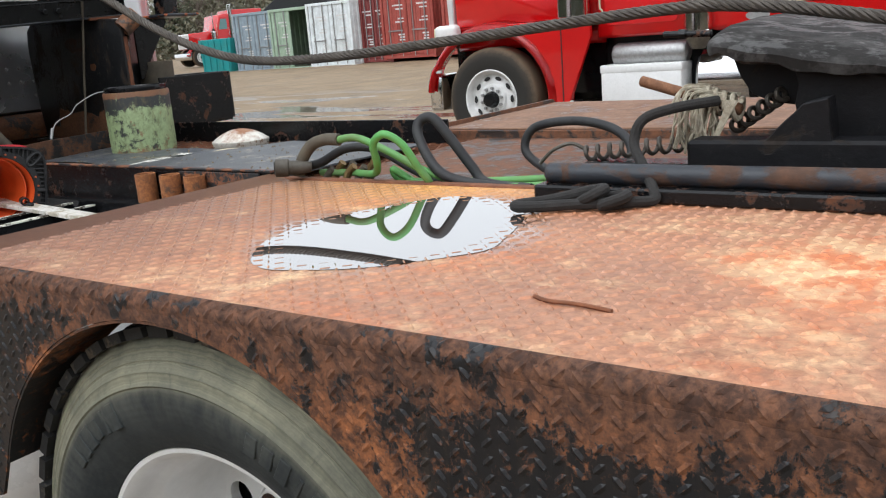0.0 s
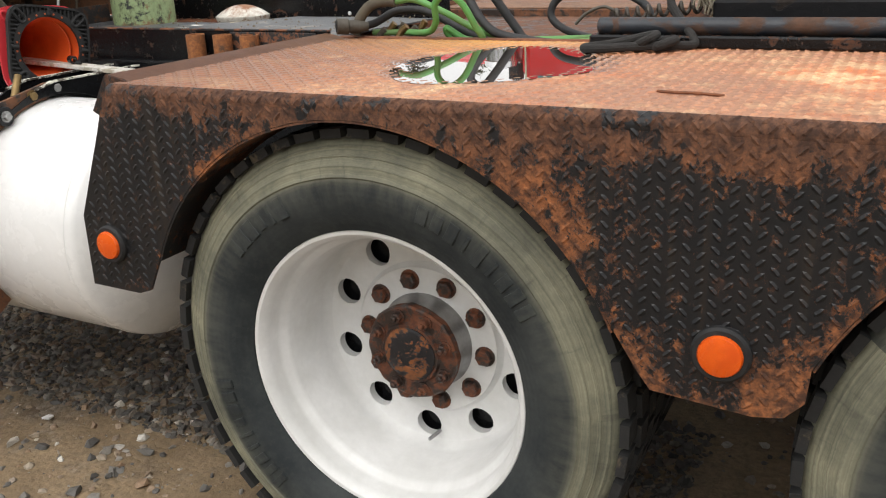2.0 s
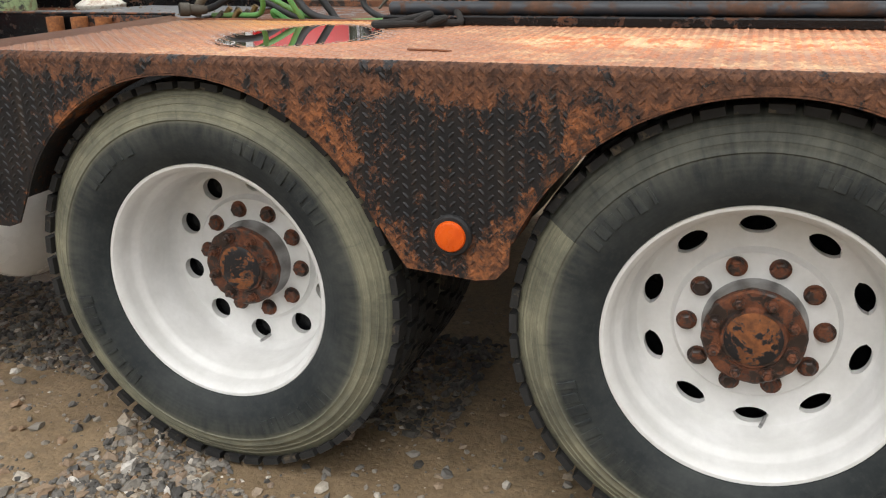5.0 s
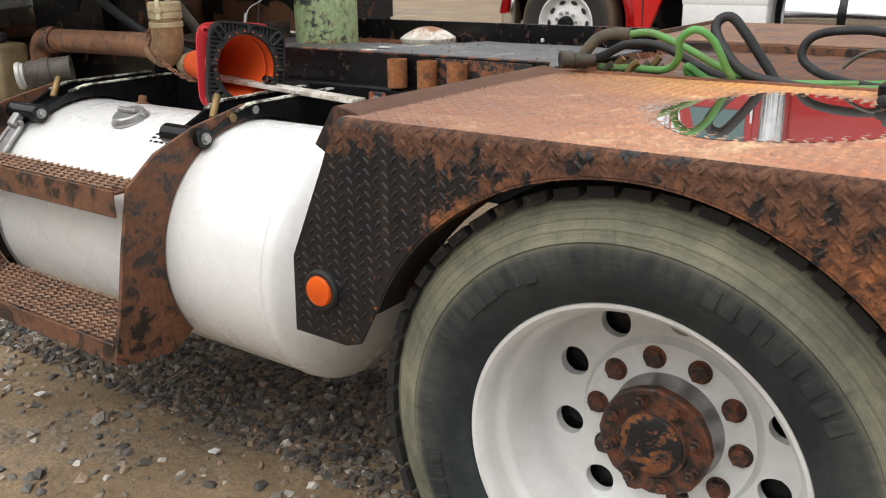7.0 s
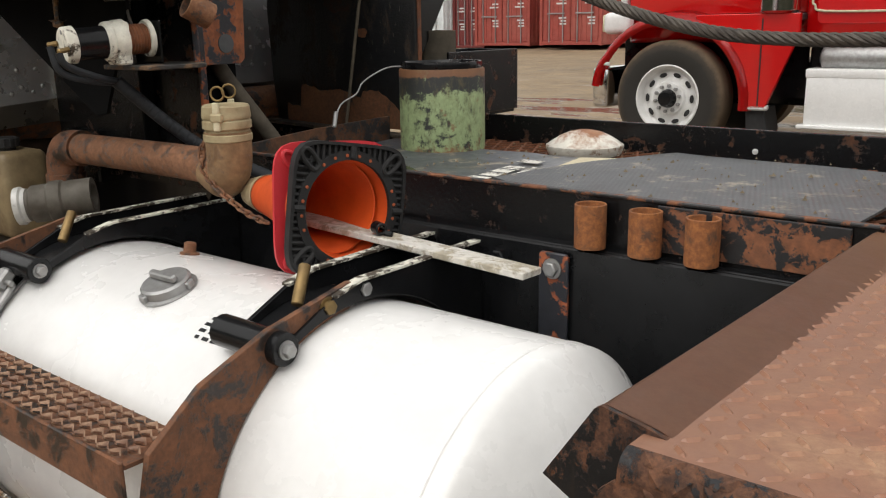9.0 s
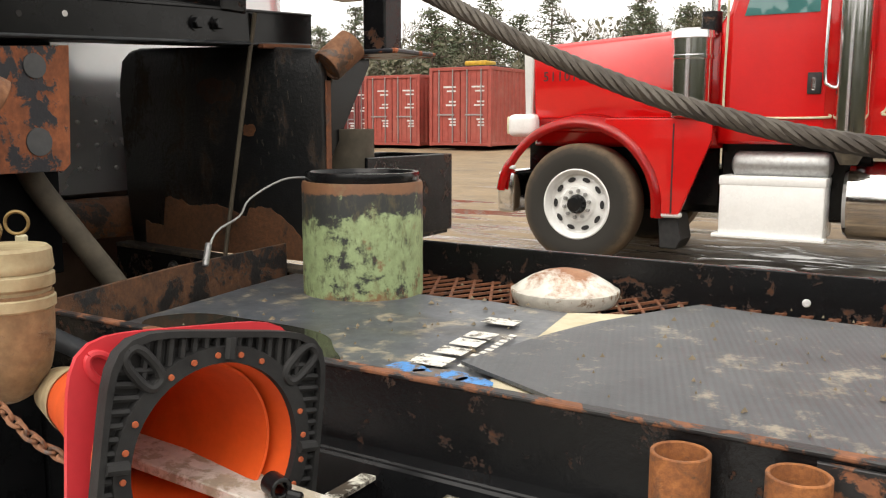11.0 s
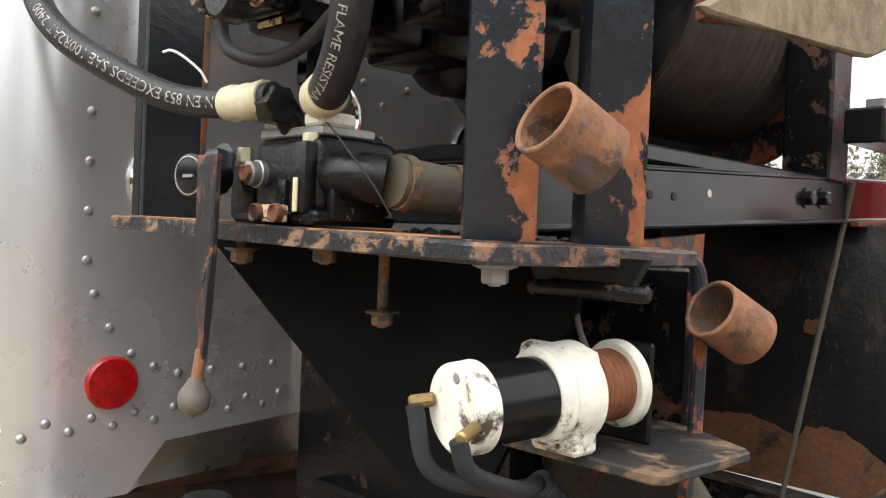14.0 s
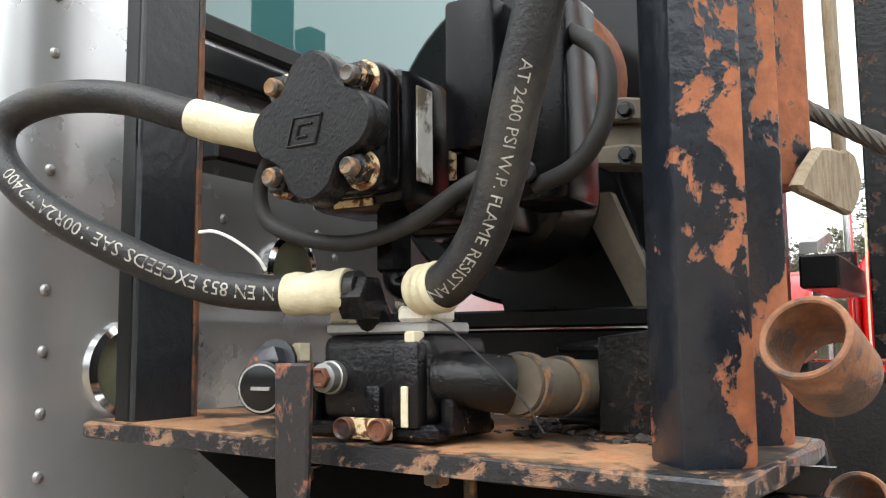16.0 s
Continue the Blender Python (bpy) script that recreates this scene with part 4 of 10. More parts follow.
rail = build_rail(0.755, 1, "black painted steel truck frame rail")
bm = slab(B(), [(-1.105, 0.80), (-1.045, 0.80), (-1.045, 0.985), (-1.05, 0.99), (-1.10, 0.99), (-1.105, 0.985)], 0.008, lambda u, v, w: Vector((u, 0.745 - w, v)), 0.002)
part("bracket", bm, M_BLACKR, rail, "bracket with rusty edges")
part("bolt", hexbolt(B(), (-1.075, 0.736, 0.962), (0, -1, 0), 0.014, 0.012), M_STEEL, rail)
part("bolt", hexbolt(B(), (-1.19, 0.748, 0.965), (0, -1, 0), 0.016, 0.02), M_BLACK, rail)
build_rail(1.765, -1, "black painted steel truck frame rail")


# ---- tray behind the cab ----
def build_tray():
    M_CUP = worn("flaky_orange_rust", lin(84, 58, 42), lin(176, 112, 62), lin(122, 74, 44), 0.43, 34, 0.8, fine=150, edge=0.06)
    M_RAWEDGE = worn("chipped_tray_edge", (0.012, 0.012, 0.013, 1), lin(150, 96, 64), lin(112, 74, 54), 0.5, 24, 0.5, edge=0.02)
    t = thing("deck_tray", (-1.3, 1.25, 1.0), "black steel tray with rusty edges on the truck frame", "tray")
    X0, X1, Y0, Y1 = -2.03, -0.56, 0.785, 1.63
    bm = box(B(), (X0, Y0, 0.985), (X1, Y0 + 0.012, 1.093), 0.002)
    part("near_beam", bm, M_BLACKW, t, "black beam with a rusty top edge")
    part("rusty_edge", box(B(), (X0, Y0 - 0.002, 1.0905), (X1, Y0 + 0.014, 1.096), 0.0015), M_RAWEDGE, t, "rusted raw edge")
    bm = slab(B(), [(-0.90, 1.01), (-0.60, 1.01), (-0.60, 1.088), (-0.90, 1.088)], 0.006, lambda u, v, w: Vector((u, Y0 - w - 0.001, v)), 0.001)
    part("end_plate", bm, M_RAWEDGE, t, "chipped welded plate")
    bm = box(B(), (-2.0, Y1, 0.99), (-0.62, Y1 + 0.012, 1.116), 0.002)
    part("far_rail", bm, M_BLACKW, t, "scuffed black rail")
    bm = slab(B(), [(0.79, 1.0), (1.42, 1.0), (1.42, 1.118), (1.10, 1.115), (0.79, 1.10)], 0.008, lambda u, v, w: Vector((X0 - 0.07 * (u - 0.79) / 0.9 - w, u, v)), 0.001)
    part("front_rail", bm, worn("brown_scuffed_rail", (0.012, 0.011, 0.011, 1), lin(116, 78, 52), lin(78, 56, 42), 0.5, 15, 0.5, fine=120), t, "scuffed rusty rail")
    part("pan", box(B(), (X0, Y0 + 0.012, 0.985), (X1, Y1, 0.992), 0), M_BLACKW, t)
    # expanded metal floor
    bm = B()
    n = 0
    for i in range(-26, 60):
        for s in (1, -1):
            x = X0 + i * 0.045
            a = Vector((x, Y0 + 0.02, 1.036))
            b = a + Vector((s * 0.46, 0.92, 0))
            ta, tb = 0.0, 1.0
            d = b - a
            for lim, sg in ((X0 + 0.01, 1), (X1 - 0.01, -1)):
                if abs(d.x) > 1e-6:
                    q = (lim - a.x) / d.x
                    if (d.x * sg) > 0:
                        ta = max(ta, q)
                    else:
                        tb = min(tb, q)
            if ta < tb - 0.02:
                p, q = a + d * ta, a + d * tb
                u = (q - p).normalized()
                w = Vector((-u.y, u.x, 0)) * 0.0028
                vs = [bm.verts.new(c) for c in (p - w, p + w, q + w, q - w)]
                up = [bm.verts.new(v.co + Vector((0, 0, 0.004 + 0.0005 * s))) for v in vs]
                bm.faces.new(up)
                for k in range(4):
                    bm.faces.new((vs[k], vs[(k + 1) % 4], up[(k + 1) % 4], up[k]))
    bmesh.ops.recalc_face_normals(bm, faces=bm.faces)
    part("expanded_metal_floor", bm, M_RUST, t, "rusty expanded metal", False, "stuff")
    # three pipe cups on the beam
    for x in (-1.012, -0.910, -0.812):
        c = part("pipe_cup", pipe(B(), (x, Y0 - 0.030, 1.006), (x, Y0 - 0.030, 1.083), 0.0275, 0.004, 32), M_CUP, t, "short rusty pipe welded on as a holder")
        part("cup_bottom", rod(B(), (x, Y0 - 0.030, 1.007), (x, Y0 - 0.030, 1.012), 0.026, 24), M_CUP, c)
    # bolt hole in the far rail: a white disc painted as the daylight through it
    part("daylight_disc", rod(B(), (-1.043, Y1 - 0.004, 1.062), (-1.043, Y1 + 0.002, 1.062), 0.0075, 16), M_LETTER, t, "pale daylight hole")
    return t


build_tray()



# ---- fuel tank with its steps ----
TY, TZ, TR = 0.42, 0.628, 0.315


def tread_step(name, parent, x0, x1, y0, y1, z, drop):
    """A pan with a raised, perforated tread top."""
    s = part(name, box(B(), (x0, y0, z - drop), (x1, y0 + 0.006, z), 0.002), M_RUSTBR, parent, "rusty step with a perforated tread")
    part("pan", box(B(), (x0, y0 + 0.006, z - 0.012), (x1, y1, z - 0.006), 0.0), M_RUSTBR, s)
    V, F = [], []
    p = 0.030
    for i in range(int((x1 - x0) / p)):
        for j in range(int((y1 - y0) / p * 1.6)):
            x = x0 + 0.012 + i * p + (0.5 * p if j % 2 else 0)
            y = y0 + 0.012 + j * p / 1.6
            if y > y1 - 0.006 or x > x1 - 0.01:
                continue
            k = len(V)
            # a raised lozenge frame round each opening
            for a, b, c in ((-0.016, 0, 0), (0, -0.0098, 0), (0.016, 0, 0), (0, 0.0098, 0)):
                V.append(Vector((x + a, y + b, z + c + (0.005 if a == 0 else 0.001))))
            for a, b, c in ((-0.011, 0, 0), (0, -0.0062, 0), (0.011, 0, 0), (0, 0.0062, 0)):
                V.append(Vector((x + a, y + b, z + c - 0.001)))
            for q in range(4):
                F.append((k + q, k + (q + 1) % 4, k + 4 + (q + 1) % 4, k + 4 + q))
    from_lists("tread", V, F, M_STEPTREAD, s, "stuff", "worn brown tread")
    return s


def build_tank():
    t = thing("fuel_tank", (-1.5, TY, TZ - TR), "white cylindrical steel fuel tank hung beside the frame", "fuel tank")
    x0, x1 = -2.22, -0.735
    L = x1 - x0
    prof = [(0, 0.18), (0.02, 0.25), (0.07, 0.30), (0.12, TR), (L - 0.158, TR), (L - 0.150, TR - 0.002), (L - 0.142, TR - 0.007), (L - 0.125, TR - 0.024), (L - 0.095, TR - 0.058), (L - 0.06, TR - 0.102), (L - 0.03, 0.155), (L - 0.008, 0.09), (L, 0.0)]
    part("shell", spun(B(), (x0, TY, TZ), (x1, TY, TZ), prof, 96, close1=False), M_TANK, t, "glossy white painted shell")
    for x in (x0 + 0.14, x1 - 0.18):
        part("weld_seam", spun(B(), (x, TY, TZ), (x + 1, TY, TZ), [(0, TR - 0.001), (0.003, TR + 0.0015), (0.006, TR - 0.001)], 96, False, False), M_TANK, t)
    # filler cap
    a = radians(72)
    d = Vector((0, -math.cos(a), math.sin(a)))
    c = Vector((-1.63, TY, TZ)) + d * (TR - 0.004)
    cap = part("filler_cap", spun(B(), c, c + d, [(0, 0.052), (0.006, 0.054), (0.008, 0.047), (0.022, 0.046), (0.026, 0.042), (0.026, 0.0)], 40, close1=False), M_STEEL, t, "dull aluminium filler cap")
    u = Vector((1, 0, 0))
    w = d.cross(u)
    bm = B()
    m = Matrix((u, w, d)).transposed().to_4x4()
    m.translation = c + d * 0.026
    box(bm, (-0.036, -0.007, 0), (0.036, 0.007, 0.014), 0.003, m)
    part("grip", bm, M_STEEL, cap)
    for q in range(3):
        ang = q * 2.094 + 0.4
        bm = B()
        m2 = m @ Matrix.Rotation(ang, 4, "Z") @ Matrix.Translation((0.045, 0, -0.014))
        box(bm, (-0.006, -0.010, -0.006), (0.008, 0.010, 0.008), 0.002, m2)
        part("ear", bm, M_STEEL, cap)
    for x, ang in ((-1.50, 62), (-1.78, 100), (-1.36, 98)):
        a = radians(ang)
        d2 = Vector((0, -math.cos(a), math.sin(a)))
        p = Vector((x, TY, TZ)) + d2 * (TR - 0.003)
        if ang > 90:
            part("bung", spun(B(), p, p + d2, [(0, 0.020), (0.006, 0.020), (0.008, 0.013), (0.026, 0.012), (0.028, 0.009)], 18), M_RUSTPIPE, t, "dull brown plug")
    # printed data patch as bars
    bm = B()
    for r in range(4):
        for q in range(4):
            a = radians(66 - r * 2.6)
            d2 = Vector((0, -math.cos(a), math.sin(a)))
            p = Vector((-1.455 + q * 0.022, TY, TZ)) + d2 * (TR + 0.0006)
            w2 = d2.cross(Vector((1, 0, 0)))
            h = 0.0035
            l = 0.016 if (q + r) % 3 else 0.010
            vs = [bm.verts.new(p + Vector((1, 0, 0)) * s * l / 2 + w2 * e * h) for s, e in ((-1, -1), (1, -1), (1, 1), (-1, 1))]
            bm.faces.new(vs)
    bmesh.ops.recalc_face_normals(bm, faces=bm.faces)
    part("print_bar", bm, M_BLACK, t, "small black print", False, "stuff")
    # strap at the front end, with its toggle clamp
    bm = spun(B(), (-2.085, TY, TZ), (-2.03, TY, TZ), [(0, TR + 0.002), (0, TR + 0.007), (0.055, TR + 0.007), (0.055, TR + 0.002)], 96, False, False, True)
    part("strap", bm, M_BLACK, t, "black band")
    bm = spun(B(), (-2.028, TY, TZ), (-2.02, TY, TZ), [(0, TR + 0.001), (0, TR + 0.006), (0.008, TR + 0.006), (0.008, TR + 0.001)], 96, False, False, True)
    part("strap_edge", bm, M_STEEL, t, "thin bright band")
    a = radians(44)
    d2 = Vector((0, -math.cos(a), math.sin(a)))
    w2 = Vector((0, math.sin(a), math.cos(a)))
    p = Vector((-2.03, TY, TZ)) + d2 * (TR + 0.014)
    m = Matrix((Vector((1, 0, 0)), w2, d2)).transposed().to_4x4()
    m.translation = p
    cl = part("strap_clamp", box(B(), (-0.022, -0.075, -0.006), (0.022, 0.055, 0.008), 0.004, m), M_STEEL, t, "bright steel toggle clamp")
    part("clamp_lug", box(B(), (-0.014, 0.03, 0.004), (0.014, 0.075, 0.03), 0.005, m), M_STEEL, cl)
    part("clamp_pin", rod(B(), m @ Vector((-0.03, 0.05, 0.012)), m @ Vector((0.03, 0.05, 0.012)), 0.007), M_STEEL, cl)
    return t


build_tank()


def build_step_rack():
    s = thing("step_rack", (-1.65, -0.02, 0.42), "rusty steel step rack bolted round a white tank", "step")
    outer = [(0.44, 0.985), (0.40, 0.99), (0.33, 0.976), (0.231, 0.957), (0.109, 0.912), (0.022, 0.846), (-0.012, 0.70), (-0.04, 0.56), (-0.072, 0.434), (-0.05, 0.418), (0.10, 0.40)]
    inner = [(TY - (TR + 0.004) * math.cos(radians(a)), TZ + (TR + 0.004) * math.sin(radians(a))) for a in [-36 + (130 - 8) * i / 30 for i in range(31)]]
    for x, nm in ((-1.255, "end_plate"), (-2.12, "end_plate")):
        bm = slab(B(), outer + inner, 0.012, lambda u, v, w, x=x: Vector((x + w, u, v)), 0.001)
        part(nm, bm, M_RUSTBR if nm else M_RUST, s, "curved rusty end plate", smooth=False)
    tread_step("upper_step", s, -2.11, -1.257, -0.012, 0.095, 0.845, 0.066)
    tread_step("lower_step", s, -2.11, -1.257, -0.066, 0.125, 0.478, 0.052)
    part("bolt", hexbolt(B(), (-1.243, 0.35, 0.962), (1, 0, 0), 0.012, 0.01), M_BRASS, s)
    part("bolt", hexbolt(B(), (-1.243, 0.43, 0.972), (1, 0, 0), 0.012, 0.01), M_STEEL, s)
    return s


build_step_rack()


M_WCHIP = worn("flaking_white_paint", lin(206, 204, 192), (0.012, 0.012, 0.012, 1), lin(80, 68, 54), 0.5, 26, 0.5)


def build_hanger(x, w):
    """The black bracket that carries the tank from the frame rail."""
    h = thing("tank_hanger", (x, 0.7, 0.75), "black steel tank hanger with chipped white edges", "bracket", "tank hangers")
    for dx in (-w / 2, w / 2):
        out = [(TY - (TR + 0.012) * math.cos(radians(a)), TZ + (TR + 0.012) * math.sin(radians(a))) for a in range(62, 152, 5)]
        out += [(0.745, 0.75), (0.745, 0.975), (0.735, 0.988), (0.42, 0.989), (0.36, 0.975), (0.25, 0.925)]
        part("side_plate", slab(B(), out, 0.008, lambda u, v, q, dx=dx: Vector((x + dx + q, u, v)), 0.001), M_BLACK, h, smooth=False)
        bm = B()
        edge = [(0.36, 0.979), (0.39, 0.986), (0.42, 0.9925)] + [(0.42 + 0.0315 * i, 0.9925) for i in range(1, 11)]
        cols = []
        for i, (y, z) in enumerate(edge):
            e = 0.0015 * noise.noise((y * 40, dx * 50, 1.0))
            cols.append([bm.verts.new((x + dx + q + e, y, z + g)) for q, g in ((-0.005, -0.0045), (-0.005, 0.0), (0.013, 0.0), (0.013, -0.0045))])
        for p, q in zip(cols, cols[1:]):
            for j in range(4):
                bm.faces.new((p[j], q[j], q[(j + 1) % 4], p[(j + 1) % 4]))
        bm.faces.new(cols[0][::-1])
        bm.faces.new(cols[-1])
        bmesh.ops.recalc_face_normals(bm, faces=bm.faces)
        part("chipped_edge", bm, M_WCHIP, h, "edge with chipped white paint")
    bm = B()
    for i in range(14):
        a0, a1 = radians(64 + i * 6), radians(70 + i * 6)
        q = [(TY - (TR + 0.012) * math.cos(a), TZ + (TR + 0.012) * math.sin(a)) for a in (a0, a1)]
        vs = [bm.verts.new((x + sx, y, z)) for sx, (y, z) in ((-w / 2, q[0]), (w / 2, q[0]), (w / 2, q[1]), (-w / 2, q[1]))]
        bm.faces.new(vs)
    bmesh.ops.remove_doubles(bm, verts=bm.verts, dist=1e-5)
    bmesh.ops.solidify(bm, geom=bm.faces[:], thickness=0.004)
    part("saddle", bm, M_BLACK, h)
    a = radians(60)
    p = Vector((x, TY - (TR + 0.03) * math.cos(a), TZ + (TR + 0.03) * math.sin(a)))
    part("strap_tube", rod(B(), p - Vector((w / 2 + 0.02, 0, 0)), p + Vector((w / 2 + 0.02, 0, 0)), 0.026, 24), M_BLACK, h, "black rolled strap end")
    part("strap_nut", hexbolt(B(), p + Vector((w / 2 + 0.02, 0, 0)), (1, 0, 0), 0.011, 0.012), M_STEEL, h)
    part("bolt", rod(B(), p + Vector((0.0, 0.09, 0.03)), p + Vector((-0.02, 0.13, 0.085)), 0.010, 12), M_BRASS, h)
    return h


build_hanger(-1.30, 0.11)
build_hanger(-2.03, 0.11)


# ---- traffic cones lying on the tank hanger ----
M_COLLAR = plain("dirty_reflective_band", lin(176, 160, 126), lin(120, 100, 76), 40, 0.5)
M_PEG = plain("faded_orange_peg", lin(178, 88, 50), lin(140, 72, 44), 60, 0.7)


def build_cone(name, tip, base, half, depth, m_body, m_base, label, ribs, roll):
    """A traffic cone on its side, base towards +x."""
    base, tip = Vector(base), Vector(tip)
    d = (base - tip).normalized()
    L = (base - tip).length
    u, w = frame_of(d)
    c = thing(name, base, label, "traffic cone", "traffic cones")
    wide = half * (0.745 if ribs else 0.70)
    prof = [(0, 0.022), (0.01, 0.028), (L - 0.012, wide), (L, wide + 0.003), (L, wide), (L - 0.012, wide - 0.0035), (0.012, 0.024), (0.002, 0.019)]
    part("cone_body", spun(B(), tip, base, prof, 56, loop=True), m_body, c, "orange plastic, hollow")
    out = []
    r = half * 0.22
    for cx, cy, a0 in ((1, 1, 0), (-1, 1, 90), (-1, -1, 180), (1, -1, 270)):
        out += [(cx * (half - r) + r * math.cos(radians(a0 + q)), cy * (half - r) + r * math.sin(radians(a0 + q))) for q in (0, 22, 45, 68, 90)]
    cr, sr = math.cos(radians(roll)), math.sin(radians(roll))

    def at(a, b, e):
        a, b = a * cr - b * sr, a * sr + b * cr
        return base + u * a + w * b + d * e

    hole = half * (0.745 if ribs else 0.83)
    bm = B()
    n = 60
    sq = []
    for i in range(n):
        q = 2 * math.pi * i / n
        cs, sn = math.cos(q), math.sin(q)
        k = half / ((abs(cs) ** 6 + abs(sn) ** 6) ** (1 / 6))
        sq.append((cs * k, sn * k))
    ho = [(hole * math.cos(2 * math.pi * i / n), hole * math.sin(2 * math.pi * i / n)) for i in range(n)]
    rings = [[bm.verts.new(at(x, y, e)) for x, y in loop] for loop, e in ((ho, 0.0), (sq, 0.0), (sq, -depth), (ho, -depth))]
    for i in range(4):
        a, b = rings[i], rings[(i + 1) % 4]
        for j in range(n):
            bm.faces.new((a[j], a[(j + 1) % n], b[(j + 1) % n], b[j]))
    bmesh.ops.recalc_face_normals(bm, faces=bm.faces)
    bp = part("base_plate", bm, m_base, c, "square base plate", angle=40)
    if ribs:
        # moulded rim, ribs and orange pegs on the underside
        V, F = [], []
        bm = B()
        for (p0, e0), (p1, e1) in (((1.0, 0.0), (1.0, 0.010)), ((1.0, 0.010), (0.95, 0.010)), ((0.95, 0.010), (0.95, 0.0))):
            a = [bm.verts.new(at(x * p0, y * p0, e0)) for x, y in sq]
            b = [bm.verts.new(at(x * p1, y * p1, e1)) for x, y in sq]
            for j in range(n):
                bm.faces.new((a[j], a[(j + 1) % n], b[(j + 1) % n], b[j]))
        bmesh.ops.recalc_face_normals(bm, faces=bm.faces)
        part("base_rim", bm, m_base, bp)
        # raised ring round the opening
        bm = B()
        rg = [[bm.verts.new(at(half * f * math.cos(2 * math.pi * i / n), half * f * math.sin(2 * math.pi * i / n), e)) for i in range(n)] for f, e in ((0.745, 0.0), (0.75, 0.008), (0.885, 0.008), (0.90, 0.0))]
        for p, q in zip(rg, rg[1:]):
            for j in range(n):
                bm.faces.new((p[j], p[(j + 1) % n], q[(j + 1) % n], q[j]))
        bmesh.ops.recalc_face_normals(bm, faces=bm.faces)
        part("ring", bm, m_base, bp, angle=40)
        # a comb of ribs along each side
        for s_ in range(4):
            for i in range(15):
                f = -0.70 + 0.10 * i
                f0 = max(0.60, math.sqrt(max(0.0, 0.885 ** 2 - f * f)))
                if 0.955 - f0 < 0.02:
                    continue
                pts = []
                for g in (f0, 0.955):
                    p = (f * half, g * half)
                    for _ in range(s_):
                        p = (-p[1], p[0])
                    pts.append(at(p[0], p[1], 0.0035))
                part("rib", swept(B(), pts, 0.0036, 6, 1), m_base, bp)
        for i in range(24):
            q = 2 * math.pi * (i + 0.5) / 24
            if i % 6 in (2, 3) and i % 4:
                continue
            p = at(math.cos(q) * (half * 0.815), math.sin(q) * (half * 0.815), 0.0075)
            part("peg", rod(B(), p, p + d * 0.0025, 0.0032, 8, 0.0006), M_PEG, bp, "small orange peg")
        # oval grip loops at the corners and small lugs at the sides
        for a0 in (45, 135, 225, 315):
            c0, s0 = math.cos(radians(a0)), math.sin(radians(a0))
            pts = []
            for k2 in range(19):
                q = 2 * math.pi * k2 / 18
                e1 = (1.02 + 0.18 * math.copysign(abs(math.cos(q)) ** 0.7, math.cos(q))) * half
                e2 = 0.085 * half * math.copysign(abs(math.sin(q)) ** 0.7, math.sin(q))
                pts.append(at(c0 * e1 - s0 * e2, s0 * e1 + c0 * e2, 0.007))
            part("grip_loop", swept(B(), pts, 0.0048, 8, 2), m_base, bp)
        for a0 in (0, 90, 180, 270):
            c0, s0 = math.cos(radians(a0)), math.sin(radians(a0))
            p = [at(c0 * half * g, s0 * half * g, 0.008) for g in (0.78, 0.95)]
            part("side_lug", swept(B(), p, 0.0065, 8, 1), m_base, bp)
    else:
        # reflective collar and the same grip loops, moulded in red
        R_ = lambda g: 0.028 + (half * 0.70 - 0.028) * g / L + 0.0015
        part("collar", spun(B(), tip + d * 0.012, base, [(0, R_(0.012) - 0.001), (0.0, R_(0.012)), (0.075, R_(0.087)), (0.075, R_(0.087) - 0.001)], 48, False, False), M_COLLAR, c, "dirty reflective collar")
        for a0 in (45, 135, 225, 315):
            c0, s0 = math.cos(radians(a0)), math.sin(radians(a0))
            pts = []
            for k2 in range(19):
                q = 2 * math.pi * k2 / 18
                e1, e2 = (1.04 + 0.15 * math.cos(q)) * half, 0.085 * half * math.sin(q)
                pts.append(at(c0 * e1 - s0 * e2, s0 * e1 + c0 * e2, 0.002))
            part("grip_loop", swept(B(), pts, 0.004, 8, 2), m_base, bp)
    return c


build_cone("traffic_cone", (-1.757, 0.641, 1.040), (-1.415, 0.5705, 1.057), 0.1225, 0.006, M_CONE, M_BLACKRUB, "orange traffic cone lying down with a black ribbed base", True, -10)
build_cone("traffic_cone", (-1.795, 0.657, 1.037), (-1.439, 0.563, 1.061), 0.121, 0.007, M_CONE, M_CONER, "orange traffic cone with a red base, nested behind another", False, -4.7)

M_BAR = worn("caked_aluminium", lin(196, 193, 186), lin(184, 174, 152), lin(164, 156, 140), 0.52, 18, 0.5, dust=lin(206, 196, 176))
# aluminium bar stuck through the cone
d = thing("metal_bar", (-1.3, 0.6, 1.0), "dirty flat aluminium bar lying across the tank hanger", "bar")
m = Matrix.Translation((-1.335, 0.618, 0.999)) @ Euler((radians(-3), radians(3.2), radians(1.5))).to_matrix().to_4x4()
part("bar", box(B(), (-0.29, -0.028, -0.006), (0.29, 0.03, 0.006), 0.0015, m), M_BAR, d)
part("bolt", pipe(B(), m @ Vector((-0.05, -0.005, 0.019)), m @ Vector((-0.028, -0.013, 0.019)), 0.012, 0.005, 20), M_BLACK, d, "black eye bolt")
part("bolt_shank", rod(B(), m @ Vector((-0.028, -0.006, 0.012)), m @ Vector((-0.012, 0.0, 0.010)), 0.006, 10), M_BLACK, d)


